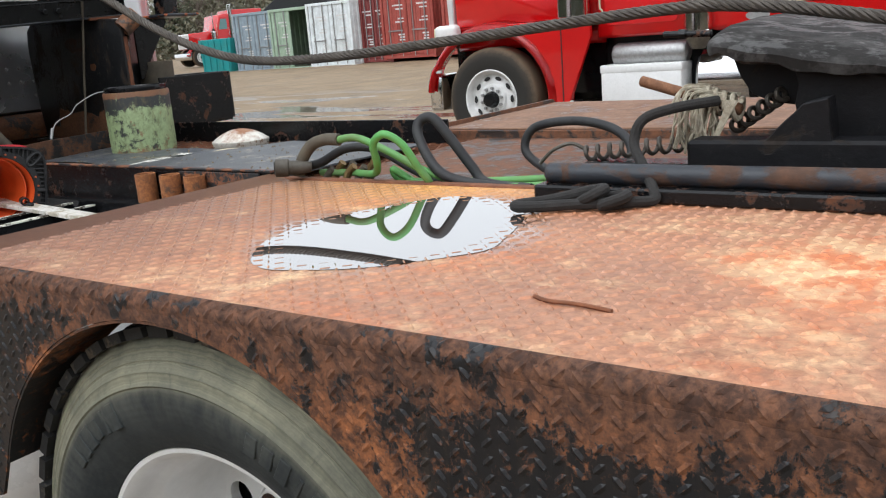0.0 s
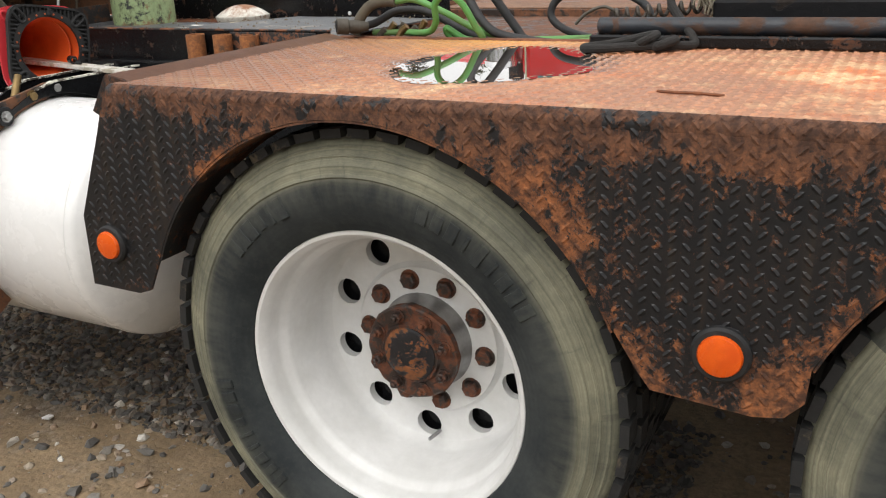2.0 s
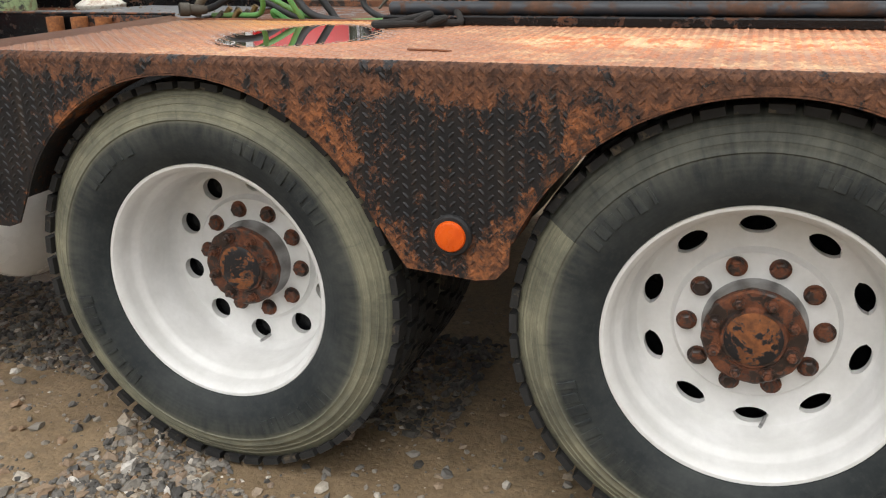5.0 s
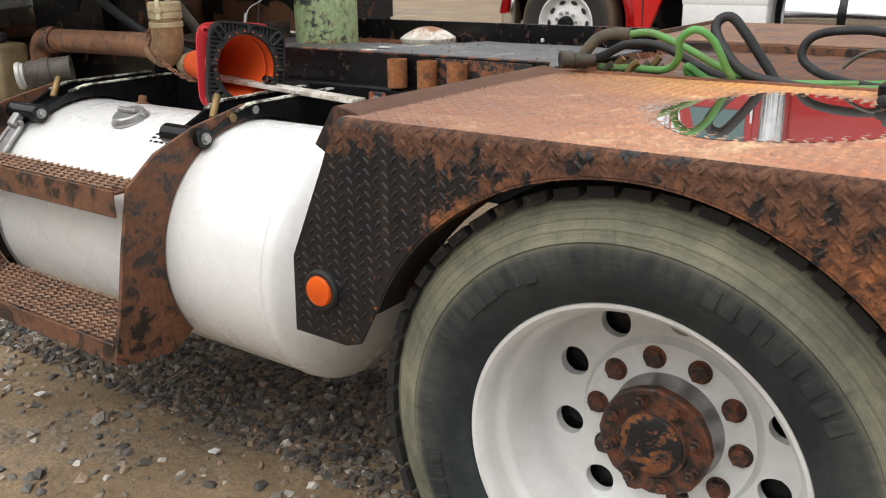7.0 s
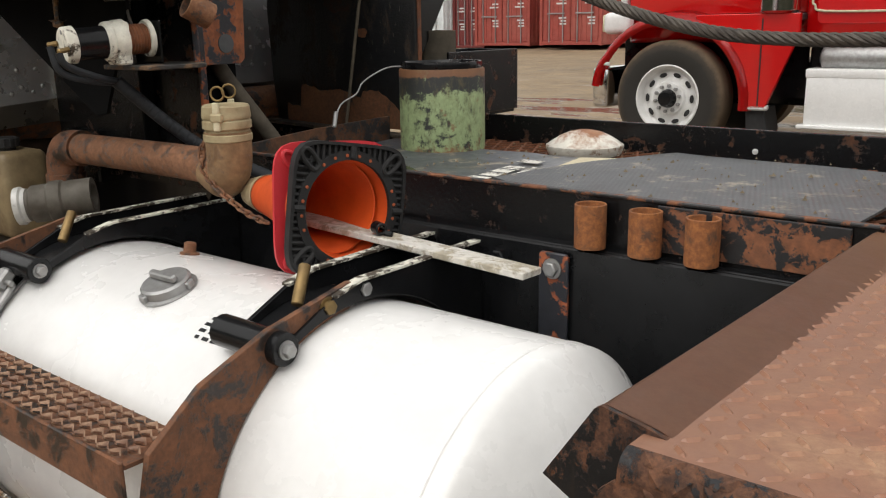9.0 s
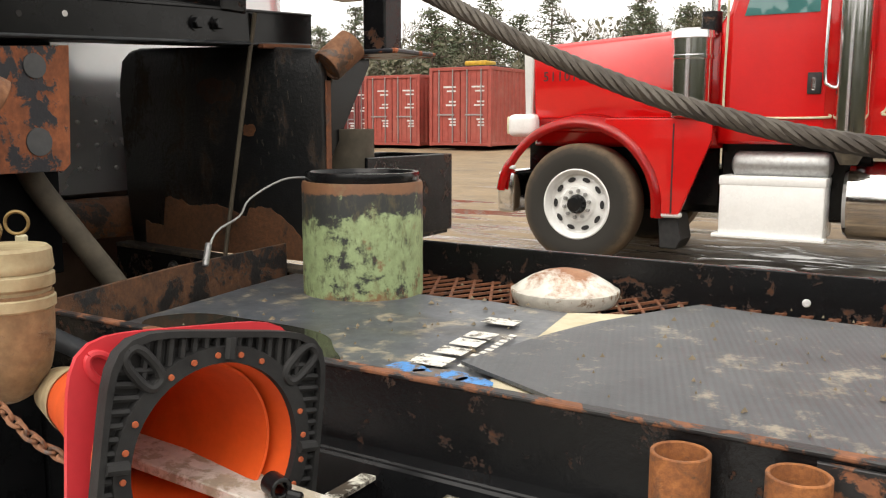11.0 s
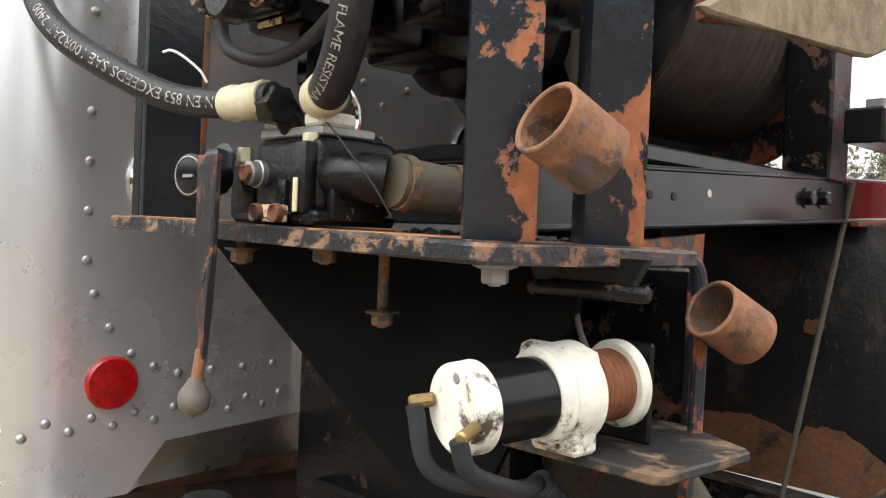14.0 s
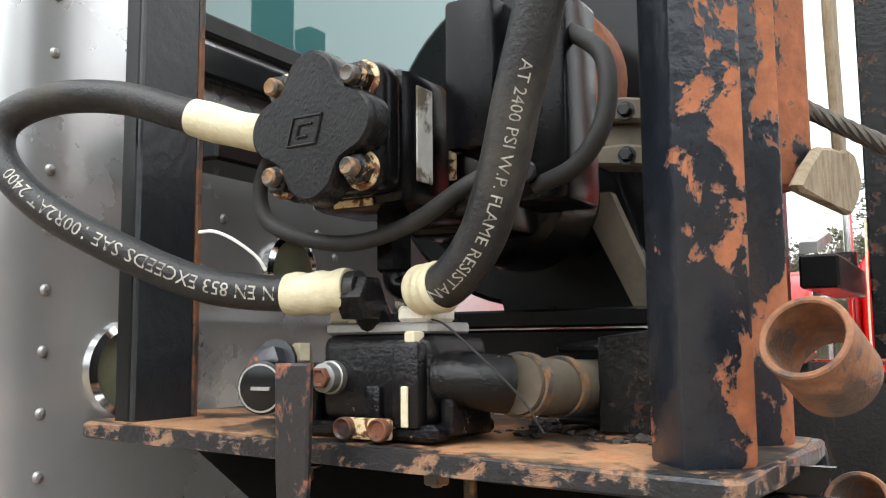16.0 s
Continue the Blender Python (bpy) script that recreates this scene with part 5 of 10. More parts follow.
# ---- things in the tray ----
def can_material():
    k = Mat("peeling_green_paint")
    v = k.coords((1, 1, 1.0))
    a = k.noise(11, 8, 0.7, 0.3, v)
    b = k.noise(45, 6, 0.7, 0.0, v)
    z = k.axis(2)
    m = k.math("ADD", k.math("MULTIPLY", a, 0.65), k.math("MULTIPLY", b, 0.35))
    col = k.mix(k.ramp(b, [(0.3, 0.0), (0.7, 1.0)]), lin(156, 174, 128), lin(120, 134, 94))
    col = k.mix(k.ramp(k.math("ADD", m, k.ramp(z, [(0.0, 0.03), (0.04, 0.0), (0.145, 0.0), (0.175, 0.14), (0.20, 0.14)])), [(0.545, 0.0), (0.60, 1.0)]), col, (0.022, 0.025, 0.024, 1))
    col = k.mix(k.ramp(k.noise(16, 7, 0.75, 0.0, k.coords((1, 1, 0.45), (3, 1, 0))), [(0.55, 0.0), (0.68, 0.7)]), col, lin(98, 86, 58))
    col = k.mix(k.ramp(k.noise(60, 5, 0.7, 0.0, k.coords((1, 1, 0.5), (1, 5, 0))), [(0.54, 0.0), (0.66, 0.7)]), col, lin(68, 66, 50))
    col = k.mix(k.ramp(k.math("ADD", k.noise(19, 7, 0.7), k.ramp(z, [(0.0, 0.2), (0.035, 0.0), (0.20, 0.0), (0.215, 0.4)])), [(0.60, 0.0), (0.70, 0.9)]), col, k.mix(b, lin(94, 66, 48), lin(146, 100, 66)))
    k.put("Base Color", col).put("Roughness", 0.6).bump(m, 0.5, 0.002)
    return k.m


M_GREENCAN = can_material()
c = thing("steel_can", (-1.825, 1.36, 1.042), "steel can with peeling green paint and black plastic lid", "can")
bm = spun(B(), (-1.825, 1.36, 1.042), (-1.825, 1.36, 1.30), [(0, 0.113), (0.004, 0.118), (0.222, 0.118), (0.226, 0.116), (0.226, 0.110), (0.2, 0.110)], 72, True, False)
part("can_body", bm, M_GREENCAN, c, "peeling green paint over rust")
bm = spun(B(), (-1.825, 1.36, 1.262), (-1.825, 1.36, 1.33), [(0, 0.109), (0.018, 0.112), (0.024, 0.110), (0.024, 0.102), (0.017, 0.098), (0.015, 0.06), (0.016, 0.0)], 72, True, False)
part("lid", bm, M_BLACK, c, "glossy black lid")

c = thing("domed_cap", (-1.455, 1.505, 1.042), "white painted steel dome cap with rust showing through", "cap")
M_DOME = worn("rust_through_white", lin(204, 200, 190), lin(138, 84, 58), lin(178, 138, 108), 0.485, 9, 0.3, edge=0.06, lean=(2, 0.03, 0.066, 0.22))
bm = spun(B(), (-1.455, 1.505, 1.040), (-1.455, 1.505, 1.2), [(0, 0.094), (0.003, 0.097), (0.024, 0.1025), (0.0265, 0.1015), (0.038, 0.086), (0.050, 0.066), (0.060, 0.042), (0.065, 0.018), (0.066, 0)], 64, close1=False)
part("dome", bm, M_DOME, c)
part("rim", spun(B(), (-1.455, 1.505, 1.0405), (-1.455, 1.505, 1.2), [(0.004, 0.0975), (0.010, 0.1000), (0.022, 0.1035), (0.0262, 0.1030), (0.0275, 0.1005)], 64, False, False), worn("dirty_white_rim", lin(186, 182, 172), lin(128, 96, 70), lin(160, 140, 116), 0.57, 22, 0.4), c, "dirty white rolled rim")


def mat_sheet(name, pts, z, thick, material, label, n=26, wave=0.004, seed=0):
    """A thin flexible sheet with gentle waves: an outline filled by a grid of points."""
    xs, ys = [p[0] for p in pts], [p[1] for p in pts]
    bm = slab(B(), pts, thick, lambda u, v, w: Vector((u, v, z + w)))
    for axis, lo, hi in ((0, min(xs), max(xs)), (1, min(ys), max(ys))):
        for i in range(1, n):
            co = [0, 0, 0]
            no = [0, 0, 0]
            co[axis] = lo + (hi - lo) * i / n
            no[axis] = 1
            bmesh.ops.bisect_plane(bm, geom=bm.verts[:] + bm.edges[:] + bm.faces[:], plane_co=co, plane_no=no)
    for v in bm.verts:
        v.co.z += wave * noise.noise((v.co.x * 3.1 + seed, v.co.y * 3.1, 0.5)) + wave * 0.4 * noise.noise((v.co.x * 9 + seed, v.co.y * 9, 1.5))
    return single(name, bm, material, (sum(xs) / len(xs), sum(ys) / len(ys), z), label, "rubber mat", "mats in the tray")


def sign_material():
    k = Mat("dirty_grey_panel")
    a = k.noise(7, 7, 0.7)
    b = k.noise(30, 6, 0.75)
    col = k.mix(k.ramp(a, [(0.3, 0.0), (0.7, 1.0)]), lin(86, 90, 96), lin(62, 66, 72))
    col = k.mix(k.ramp(b, [(0.62, 0.0), (0.70, 0.9)]), col, lin(136, 128, 112))
    col = k.mix(k.ramp(k.noise(11, 8, 0.75), [(0.535, 0.0), (0.63, 0.75)]), col, lin(166, 154, 130))
    col = k.mix(k.ramp(k.noise(4.5, 7, 0.7, 0.3, k.coords((1, 1, 1), (5, 2, 0))), [(0.52, 0.0), (0.62, 0.6)]), col, lin(52, 49, 45))
    k.put("Base Color", col).put("Roughness", k.ramp(a, [(0.3, 0.26), (0.7, 0.5)])).bump(b, 0.25, 0.001)
    return k.m


def ribbed_material():
    k = Mat("ribbed_rubber")
    a = k.noise(5, 7, 0.7)
    b = k.noise(34, 6, 0.75)
    wv = k.n.new("ShaderNodeTexWave")
    wv.inputs["Scale"].default_value = 60
    wv.bands_direction = "DIAGONAL"
    k.l.new(k.coords((1, 0.35, 0)), wv.inputs["Vector"])
    col = k.mix(k.ramp(a, [(0.3, 0.0), (0.7, 1.0)]), lin(54, 57, 61), lin(80, 83, 86))
    col = k.mix(k.ramp(b, [(0.63, 0.0), (0.71, 0.9)]), col, lin(138, 130, 114))
    col = k.mix(k.ramp(k.noise(9, 8, 0.78), [(0.55, 0.0), (0.64, 0.7)]), col, lin(160, 150, 130))
    col = k.mix(k.ramp(k.noise(3.6, 7, 0.7, 0.3, k.coords((1, 1, 1), (2, 7, 0))), [(0.52, 0.0), (0.64, 0.6)]), col, lin(48, 47, 45))
    k.put("Base Color", col).put("Roughness", 0.5).bump(k.math("ADD", wv.outputs["Fac"], b), 0.35, 0.0015)
    return k.m


M_SIGN = sign_material()
M_RIB = ribbed_material()
sheet = mat_sheet("sign_panel", [(-1.985, 0.815), (-1.20, 0.815), (-1.12, 1.22), (-1.36, 1.36), (-1.55, 1.40), (-1.757, 1.379), (-1.90, 1.40), (-2.06, 1.44), (-2.03, 1.20)], 1.046, 0.004, M_SIGN, "dirty grey plastic sign panel with wet patch, laid as a mat", seed=2)
tagged(sheet, category="sign panel")
mat_sheet("paper_board", [(-1.30, 0.802), (-1.10, 0.802), (-1.05, 1.36), (-1.25, 1.42), (-1.385, 1.36), (-1.352, 1.15), (-1.31, 0.94)], 1.0525, 0.002, plain("cream_board", lin(206, 196, 168), lin(180, 168, 140), 20, 0.7), "cream board showing between two mats", wave=0.001)
mat_sheet("rubber_mat", [(-1.372, 0.972), (-1.14, 0.866), (-1.03, 0.822), (-0.64, 0.81), (-0.60, 1.47), (-0.906, 1.484), (-1.09, 1.50), (-1.20, 1.52), (-1.236, 1.455), (-1.305, 1.30), (-1.344, 1.145)], 1.057, 0.005, M_RIB, "dark grey ribbed rubber mat with dried mud", seed=7)
# print on the sign panel: bars for the words that name a firm
pm = sheet
M_RUBPRINT = worn("rubbed_white_print", lin(206, 204, 196), lin(88, 92, 97), lin(130, 122, 106), 0.545, 46, 0.5, fine=150, edge=0.03)
tip = Vector((-1.392, 0.955, 1.0555))
du, dv = Vector((-0.10, 0.99, 0)).normalized(), Vector((-0.99, -0.10, 0)).normalized()
for i, (a, l, hgt) in enumerate(((0.0, 0.05, 0.055), (0.062, 0.042, 0.046), (0.115, 0.042, 0.046), (0.165, 0.042, 0.046), (0.265, 0.042, 0.06))):
    bm = slab(B(), [(a, 0), (a + l * 0.92, 0), (a + l, hgt), (a + l * 0.08, hgt)], 0.0006, lambda u, v, w: tip + du * u + dv * v + Vector((0, 0, w)))
    part("print_bar", bm, M_RUBPRINT, pm, "", False)
for i in range(11):
    a = 0.012 + 0.0185 * i
    hgt = 0.018 if i in (3, 9) else 0.012
    part("print_bar", slab(B(), [(a, -0.028), (a + 0.011, -0.028), (a + 0.013, -0.028 + hgt), (a + 0.002, -0.028 + hgt)], 0.0006, lambda u, v, w: tip + du * u + dv * v + Vector((0, 0, w))), M_RUBPRINT, pm, "", False)
M_FADEBLUE = worn("faded_blue_print", lin(58, 124, 186), lin(86, 90, 96), lin(130, 112, 92), 0.50, 34, 0.5, fine=140, edge=0.03)
for cx, cy, rx, ry, sd in ((-1.372, 0.918, 0.040, 0.030, 1), (-1.432, 0.925, 0.030, 0.022, 5), (-1.322, 0.912, 0.024, 0.024, 9)):
    out = [(cx + rx * math.cos(a) * (1 + 0.35 * noise.noise((math.cos(a) * 1.7, math.sin(a) * 1.7, sd))), cy + ry * math.sin(a) * (1 + 0.35 * noise.noise((math.cos(a) * 1.7, math.sin(a) * 1.7, sd + 3)))) for a in (2 * math.pi * i / 32 for i in range(32))]
    part("print_mark", slab(B(), out, 0.0006, lambda u, v, w: Vector((u, v, 1.0562 + w))), M_FADEBLUE, pm, "faded blue print", False)
# wet patch
bm = B()
ring = []
for i in range(60):
    a = 2 * math.pi * i / 60
    r = 1 + 0.18 * noise.noise((math.cos(a) * 1.3, math.sin(a) * 1.3, 4))
    ring.append((-1.755 + r * 0.21 * math.cos(a), 0.935 + r * 0.10 * math.sin(a) - 0.25 * r * 0.21 * math.cos(a) * 0.6))
bm = slab(bm, ring, 0.0012, lambda u, v, w: Vector((u, v, 1.0535 + w)))
single("puddle", bm, Mat("dark_wet_film").put("Base Color", (0.02, 0.02, 0.016, 1)).put("Roughness", 0.03).put("Specular IOR Level", 0.5).m, (-1.755, 0.93, 1.0535), "dark puddle of dirty water on a grey panel", "puddle", smooth=False)
# crumbs of mud on the mats
rng = random.Random(5)
V, F = [], []
for i in range(220):
    x, y = rng.uniform(-1.95, -0.65), rng.uniform(0.84, 1.55)
    s = 0.0015 + 0.004 * rng.random() ** 3
    k = len(V)
    zz = 1.0655 if x > -1.25 else 1.0535
    V += [Vector((x - s, y - s, zz - 0.003)), Vector((x + s, y - s * 0.6, zz - 0.003)), Vector((x + s * 0.7, y + s, zz - 0.003)), Vector((x - s * 0.8, y + s, zz - 0.003)), Vector((x, y, zz + s * 0.7))]
    F += [(k, k + 1, k + 4), (k + 1, k + 2, k + 4), (k + 2, k + 3, k + 4), (k + 3, k, k + 4)]
mud = from_lists("mud_crumb", V, F, plain("dry_mud", lin(134, 122, 102), lin(96, 84, 68), 60, 0.9), None)
tagged(mud, "crumbs of dry mud on rubber mats", "mud", "", "stuff")

# bright wire between can and front rail
w = single("wire", swept(B(), [(-1.94, 1.335, 1.272), (-1.962, 1.28, 1.268), (-1.985, 1.215, 1.235), (-1.975, 1.175, 1.205), (-1.972, 1.11, 1.18), (-1.966, 1.082, 1.13)], 0.0022, 8, 4), M_STEEL, (-1.966, 1.08, 1.12), "thin bent silver wire with a crimped end", "wire")
part("crimp", rod(B(), (-1.966, 1.078, 1.125), (-1.97, 1.092, 1.165), 0.006, 12), M_STEEL, None)
bpy.data.objects["crimp"].parent = w
bpy.data.objects["crimp"].location = -Vector((-1.966, 1.08, 1.12))



# ---- pipes beside the tray ----
def build_drain_pipe():
    p = thing("drain_pipe", (-2.1, 0.64, 1.0), "rusty steel drain pipe with a capped hose fitting", "pipe")
    r = 0.039
    line = [(-1.795, 0.605, 1.155), (-1.798, 0.605, 1.12), (-1.81, 0.605, 1.102), (-1.84, 0.606, 1.094), (-2.0, 0.609, 1.095), (-2.45, 0.62, 1.09)]
    part("pipe_run", swept(B(), line, r, 28, 6), M_RUSTPIPE, p, "rusty brown pipe")
    part("elbow", swept(B(), [(-1.795, 0.605, 1.175), (-1.796, 0.605, 1.11), (-1.815, 0.606, 1.075), (-1.86, 0.607, 1.090)], 0.050, 28, 6, radii=lambda t: 0.049 - 0.006 * t), M_ELBOW, p, "rusty pipe elbow")
    part("bend", swept(B(), [(-2.42, 0.62, 1.091), (-2.49, 0.62, 1.086), (-2.52, 0.62, 1.058), (-2.525, 0.62, 1.02)], 0.046, 28, 6), M_RUSTBR, p, "brown bend")
    part("bend_collar", rod(B(), (-2.525, 0.62, 0.985), (-2.525, 0.62, 1.02), 0.051, 28), M_RUSTBR, p)
    part("down_pipe", rod(B(), (-2.525, 0.62, 0.74), (-2.525, 0.62, 0.99), 0.040, 24), M_RUSTBR, p)
    c = Vector((-1.795, 0.605, 0))
    z = lambda a, b: (Vector((c.x, c.y, a)), Vector((c.x, c.y, b)))
    part("coupling", spun(B(), *z(1.153, 1.25), [(0, 0.047), (0.004, 0.051), (0.016, 0.051), (0.02, 0.046), (0.026, 0.046), (0.03, 0.051), (0.044, 0.051), (0.048, 0.047)], 40), M_BRASSY, p, "cream painted coupling")
    cap = part("dust_cap", spun(B(), *z(1.201, 1.3), [(0, 0.049), (0.004, 0.051), (0.010, 0.0505), (0.026, 0.049), (0.030, 0.045), (0.031, 0.0)], 40, close1=False), M_BRASSY, p, "cream dust cap")
    for a in (-60, 130):
        q = radians(a)
        d = Vector((math.cos(q), math.sin(q), 0))
        u = Vector((-d.y, d.x, 0))
        m = Matrix((u, d, Vector((0, 0, 1)))).transposed().to_4x4()
        m.translation = Vector((c.x, c.y, 1.210)) + d * 0.050
        part("cam_arm", box(B(), (-0.007, -0.002, -0.03), (0.007, 0.006, 0.028), 0.002, m), M_CREAM, cap, "cream cam arm")
        part("cam_ear", box(B(), (-0.013, -0.004, -0.012), (0.013, 0.008, 0.006), 0.003, m), M_BRASSY, cap)
        rc = m.translation + Vector((0, 0, 0.045)) - d * 0.012
        part("pull_ring", swept(B(), [rc + (u * math.cos(t) + Vector((0, 0, 1)) * math.sin(t)) * 0.014 for t in (2 * math.pi * i / 12 for i in range(13))], 0.0022, 8, 3), M_BRASS, cap, "wire pull ring")
    return p


build_drain_pipe()


def build_chain(name, pts, label, r=0.0035, link=0.02, material=None):
    line = curve_points(pts, 30)
    ch = thing(name, line[-1], label, "chain")
    acc, last, k = 0.0, line[0], 0
    for p in line[1:]:
        acc += (p - last).length
        if acc >= link:
            d = (p - last).normalized()
            u, w = frame_of(d)
            if k % 2:
                u, w = w, u
            loop = [p + d * (0.75 * link * math.cos(t)) + u * (0.42 * link * math.sin(t)) for t in (2 * math.pi * i / 10 for i in range(11))]
            part("chain_link", swept(B(), loop, r, 6, 2), material or M_RUSTPIPE, ch)
            acc = 0.0
            k += 1
        last = p
    return ch


build_chain("rusty_chain", [(-1.842, 0.585, 1.165), (-1.846, 0.572, 1.13), (-1.835, 0.565, 1.095), (-1.80, 0.56, 1.068), (-1.745, 0.56, 1.040), (-1.69, 0.56, 1.018), (-1.635, 0.565, 1.004)], "rusty light chain hanging from a pipe fitting", 0.0026, 0.0145)

# open hose coupling low beside the tank
h = thing("hose_coupling", (-2.17, 0.41, 0.96), "worn aluminium camlock hose coupling, open end", "coupling")
p0, p1 = Vector((-2.225, 0.345, 1.008)), Vector((-2.105, 0.485, 1.026))
M_DALU = plain("dirty_aluminium_dark", lin(92, 88, 80), lin(66, 60, 52), 26, 0.55, 0.3, 0.3)
part("coupling", spun(B(), p0, p1, [(0.022, 0.036), (0.03, 0.036), (0.036, 0.042), (0.07, 0.042), (0.075, 0.046), (0.10, 0.046), (0.105, 0.042), (0.165, 0.042), (0.165, 0.03), (0.022, 0.030)], 36, False, False, True), M_DALU, h, "dull dirty metal")
part("coupling_mouth", spun(B(), p0, p1, [(0, 0.033), (0, 0.042), (0.012, 0.043), (0.016, 0.038), (0.024, 0.037), (0.024, 0.031), (0.008, 0.031)], 36, False, False, True), M_ALU, h, "bright worn mouth")

# reservoir bottle
b = thing("fluid_bottle", (-2.70, 0.56, 0.84), "stained translucent plastic fluid bottle with black cap", "bottle")
part("bottle_body", box(B(), (-2.775, 0.50, 0.84), (-2.625, 0.63, 1.075), 0.022, None, 3), M_PLASTIC, b, "stained cloudy plastic")
part("bottle_cap", spun(B(), (-2.70, 0.55, 1.07), (-2.70, 0.55, 1.2), [(0, 0.026), (0.012, 0.026), (0.014, 0.036), (0.036, 0.035), (0.04, 0.03), (0.04, 0.0)], 24, close1=False), M_BLACKRUB, b, "black screw cap")
part("clear_side", box(B(), (-2.792, 0.488, 0.842), (-2.748, 0.612, 1.062), 0.016, None, 3), plain("pale_blue_plastic", lin(196, 208, 210), lin(176, 180, 172), 12, 0.35), b, "pale translucent side with level marks")
strip = part("side_strip", box(B(), (-2.815, 0.470, 0.84), (-2.782, 0.482, 1.05), 0.003), M_LETTER, b, "white plastic flange")
for i in range(4):
    part("flange_hole", rod(B(), (-2.797, 0.4705, 0.87 + 0.048 * i), (-2.797, 0.468, 0.87 + 0.048 * i), 0.0045, 10, 0.0004), M_BLACKRUB, strip)
for z in (0.93, 1.0):
    part("level_mark", box(B(), (-2.775, 0.4865, z), (-2.755, 0.4875, z + 0.004), 0), M_BLACKRUB, b)
for i in range(14):
    a = 2 * math.pi * i / 14
    part("cap_rib", box(B(), (-2.70 + 0.035 * math.cos(a) - 0.003, 0.55 + 0.035 * math.sin(a) - 0.003, 1.086), (-2.70 + 0.035 * math.cos(a) + 0.003, 0.55 + 0.035 * math.sin(a) + 0.003, 1.107), 0.001), M_BLACKRUB, b)

# dark pieces under the cab
u = thing("cab_mount", (-2.8, 0.8, 0.75), "dark greasy cab mount and cross tube", "mount")
part("cross_tube", rod(B(), (-2.92, 0.30, 1.13), (-2.70, 1.9, 1.13), 0.055, 20), M_RUSTBR, u, "brown cross tube")
part("air_tank", spun(B(), (-3.1, 0.50, 0.82), (-2.72, 0.50, 0.82), [(0, 0.05), (0.03, 0.11), (0.08, 0.13), (0.30, 0.13), (0.35, 0.11), (0.38, 0.05)], 32), M_DALU, u, "dull dirty air tank")
part("mount_block", box(B(), (-2.66, 0.70, 0.98), (-2.50, 0.80, 1.12), 0.006), M_BLACKW, u)


# ---- cab ----
CX, CY0, CY1 = -2.765, 0.225, 2.275


def cab_outline():
    r = 0.15
    pts = [(-4.6, CY0), (CX - r, CY0)]
    pts += [(CX - r + r * math.sin(radians(a)), CY0 + r - r * math.cos(radians(a))) for a in range(10, 91, 10)]
    pts += [(CX, y) for y in (0.46, 0.485, 0.516, 0.60, 0.742, 1.2)]
    pts += [(CX - r + r * math.cos(radians(a)), CY1 - r + r * math.sin(radians(a))) for a in range(0, 91, 10)]
    pts += [(-4.6, CY1)]
    return pts


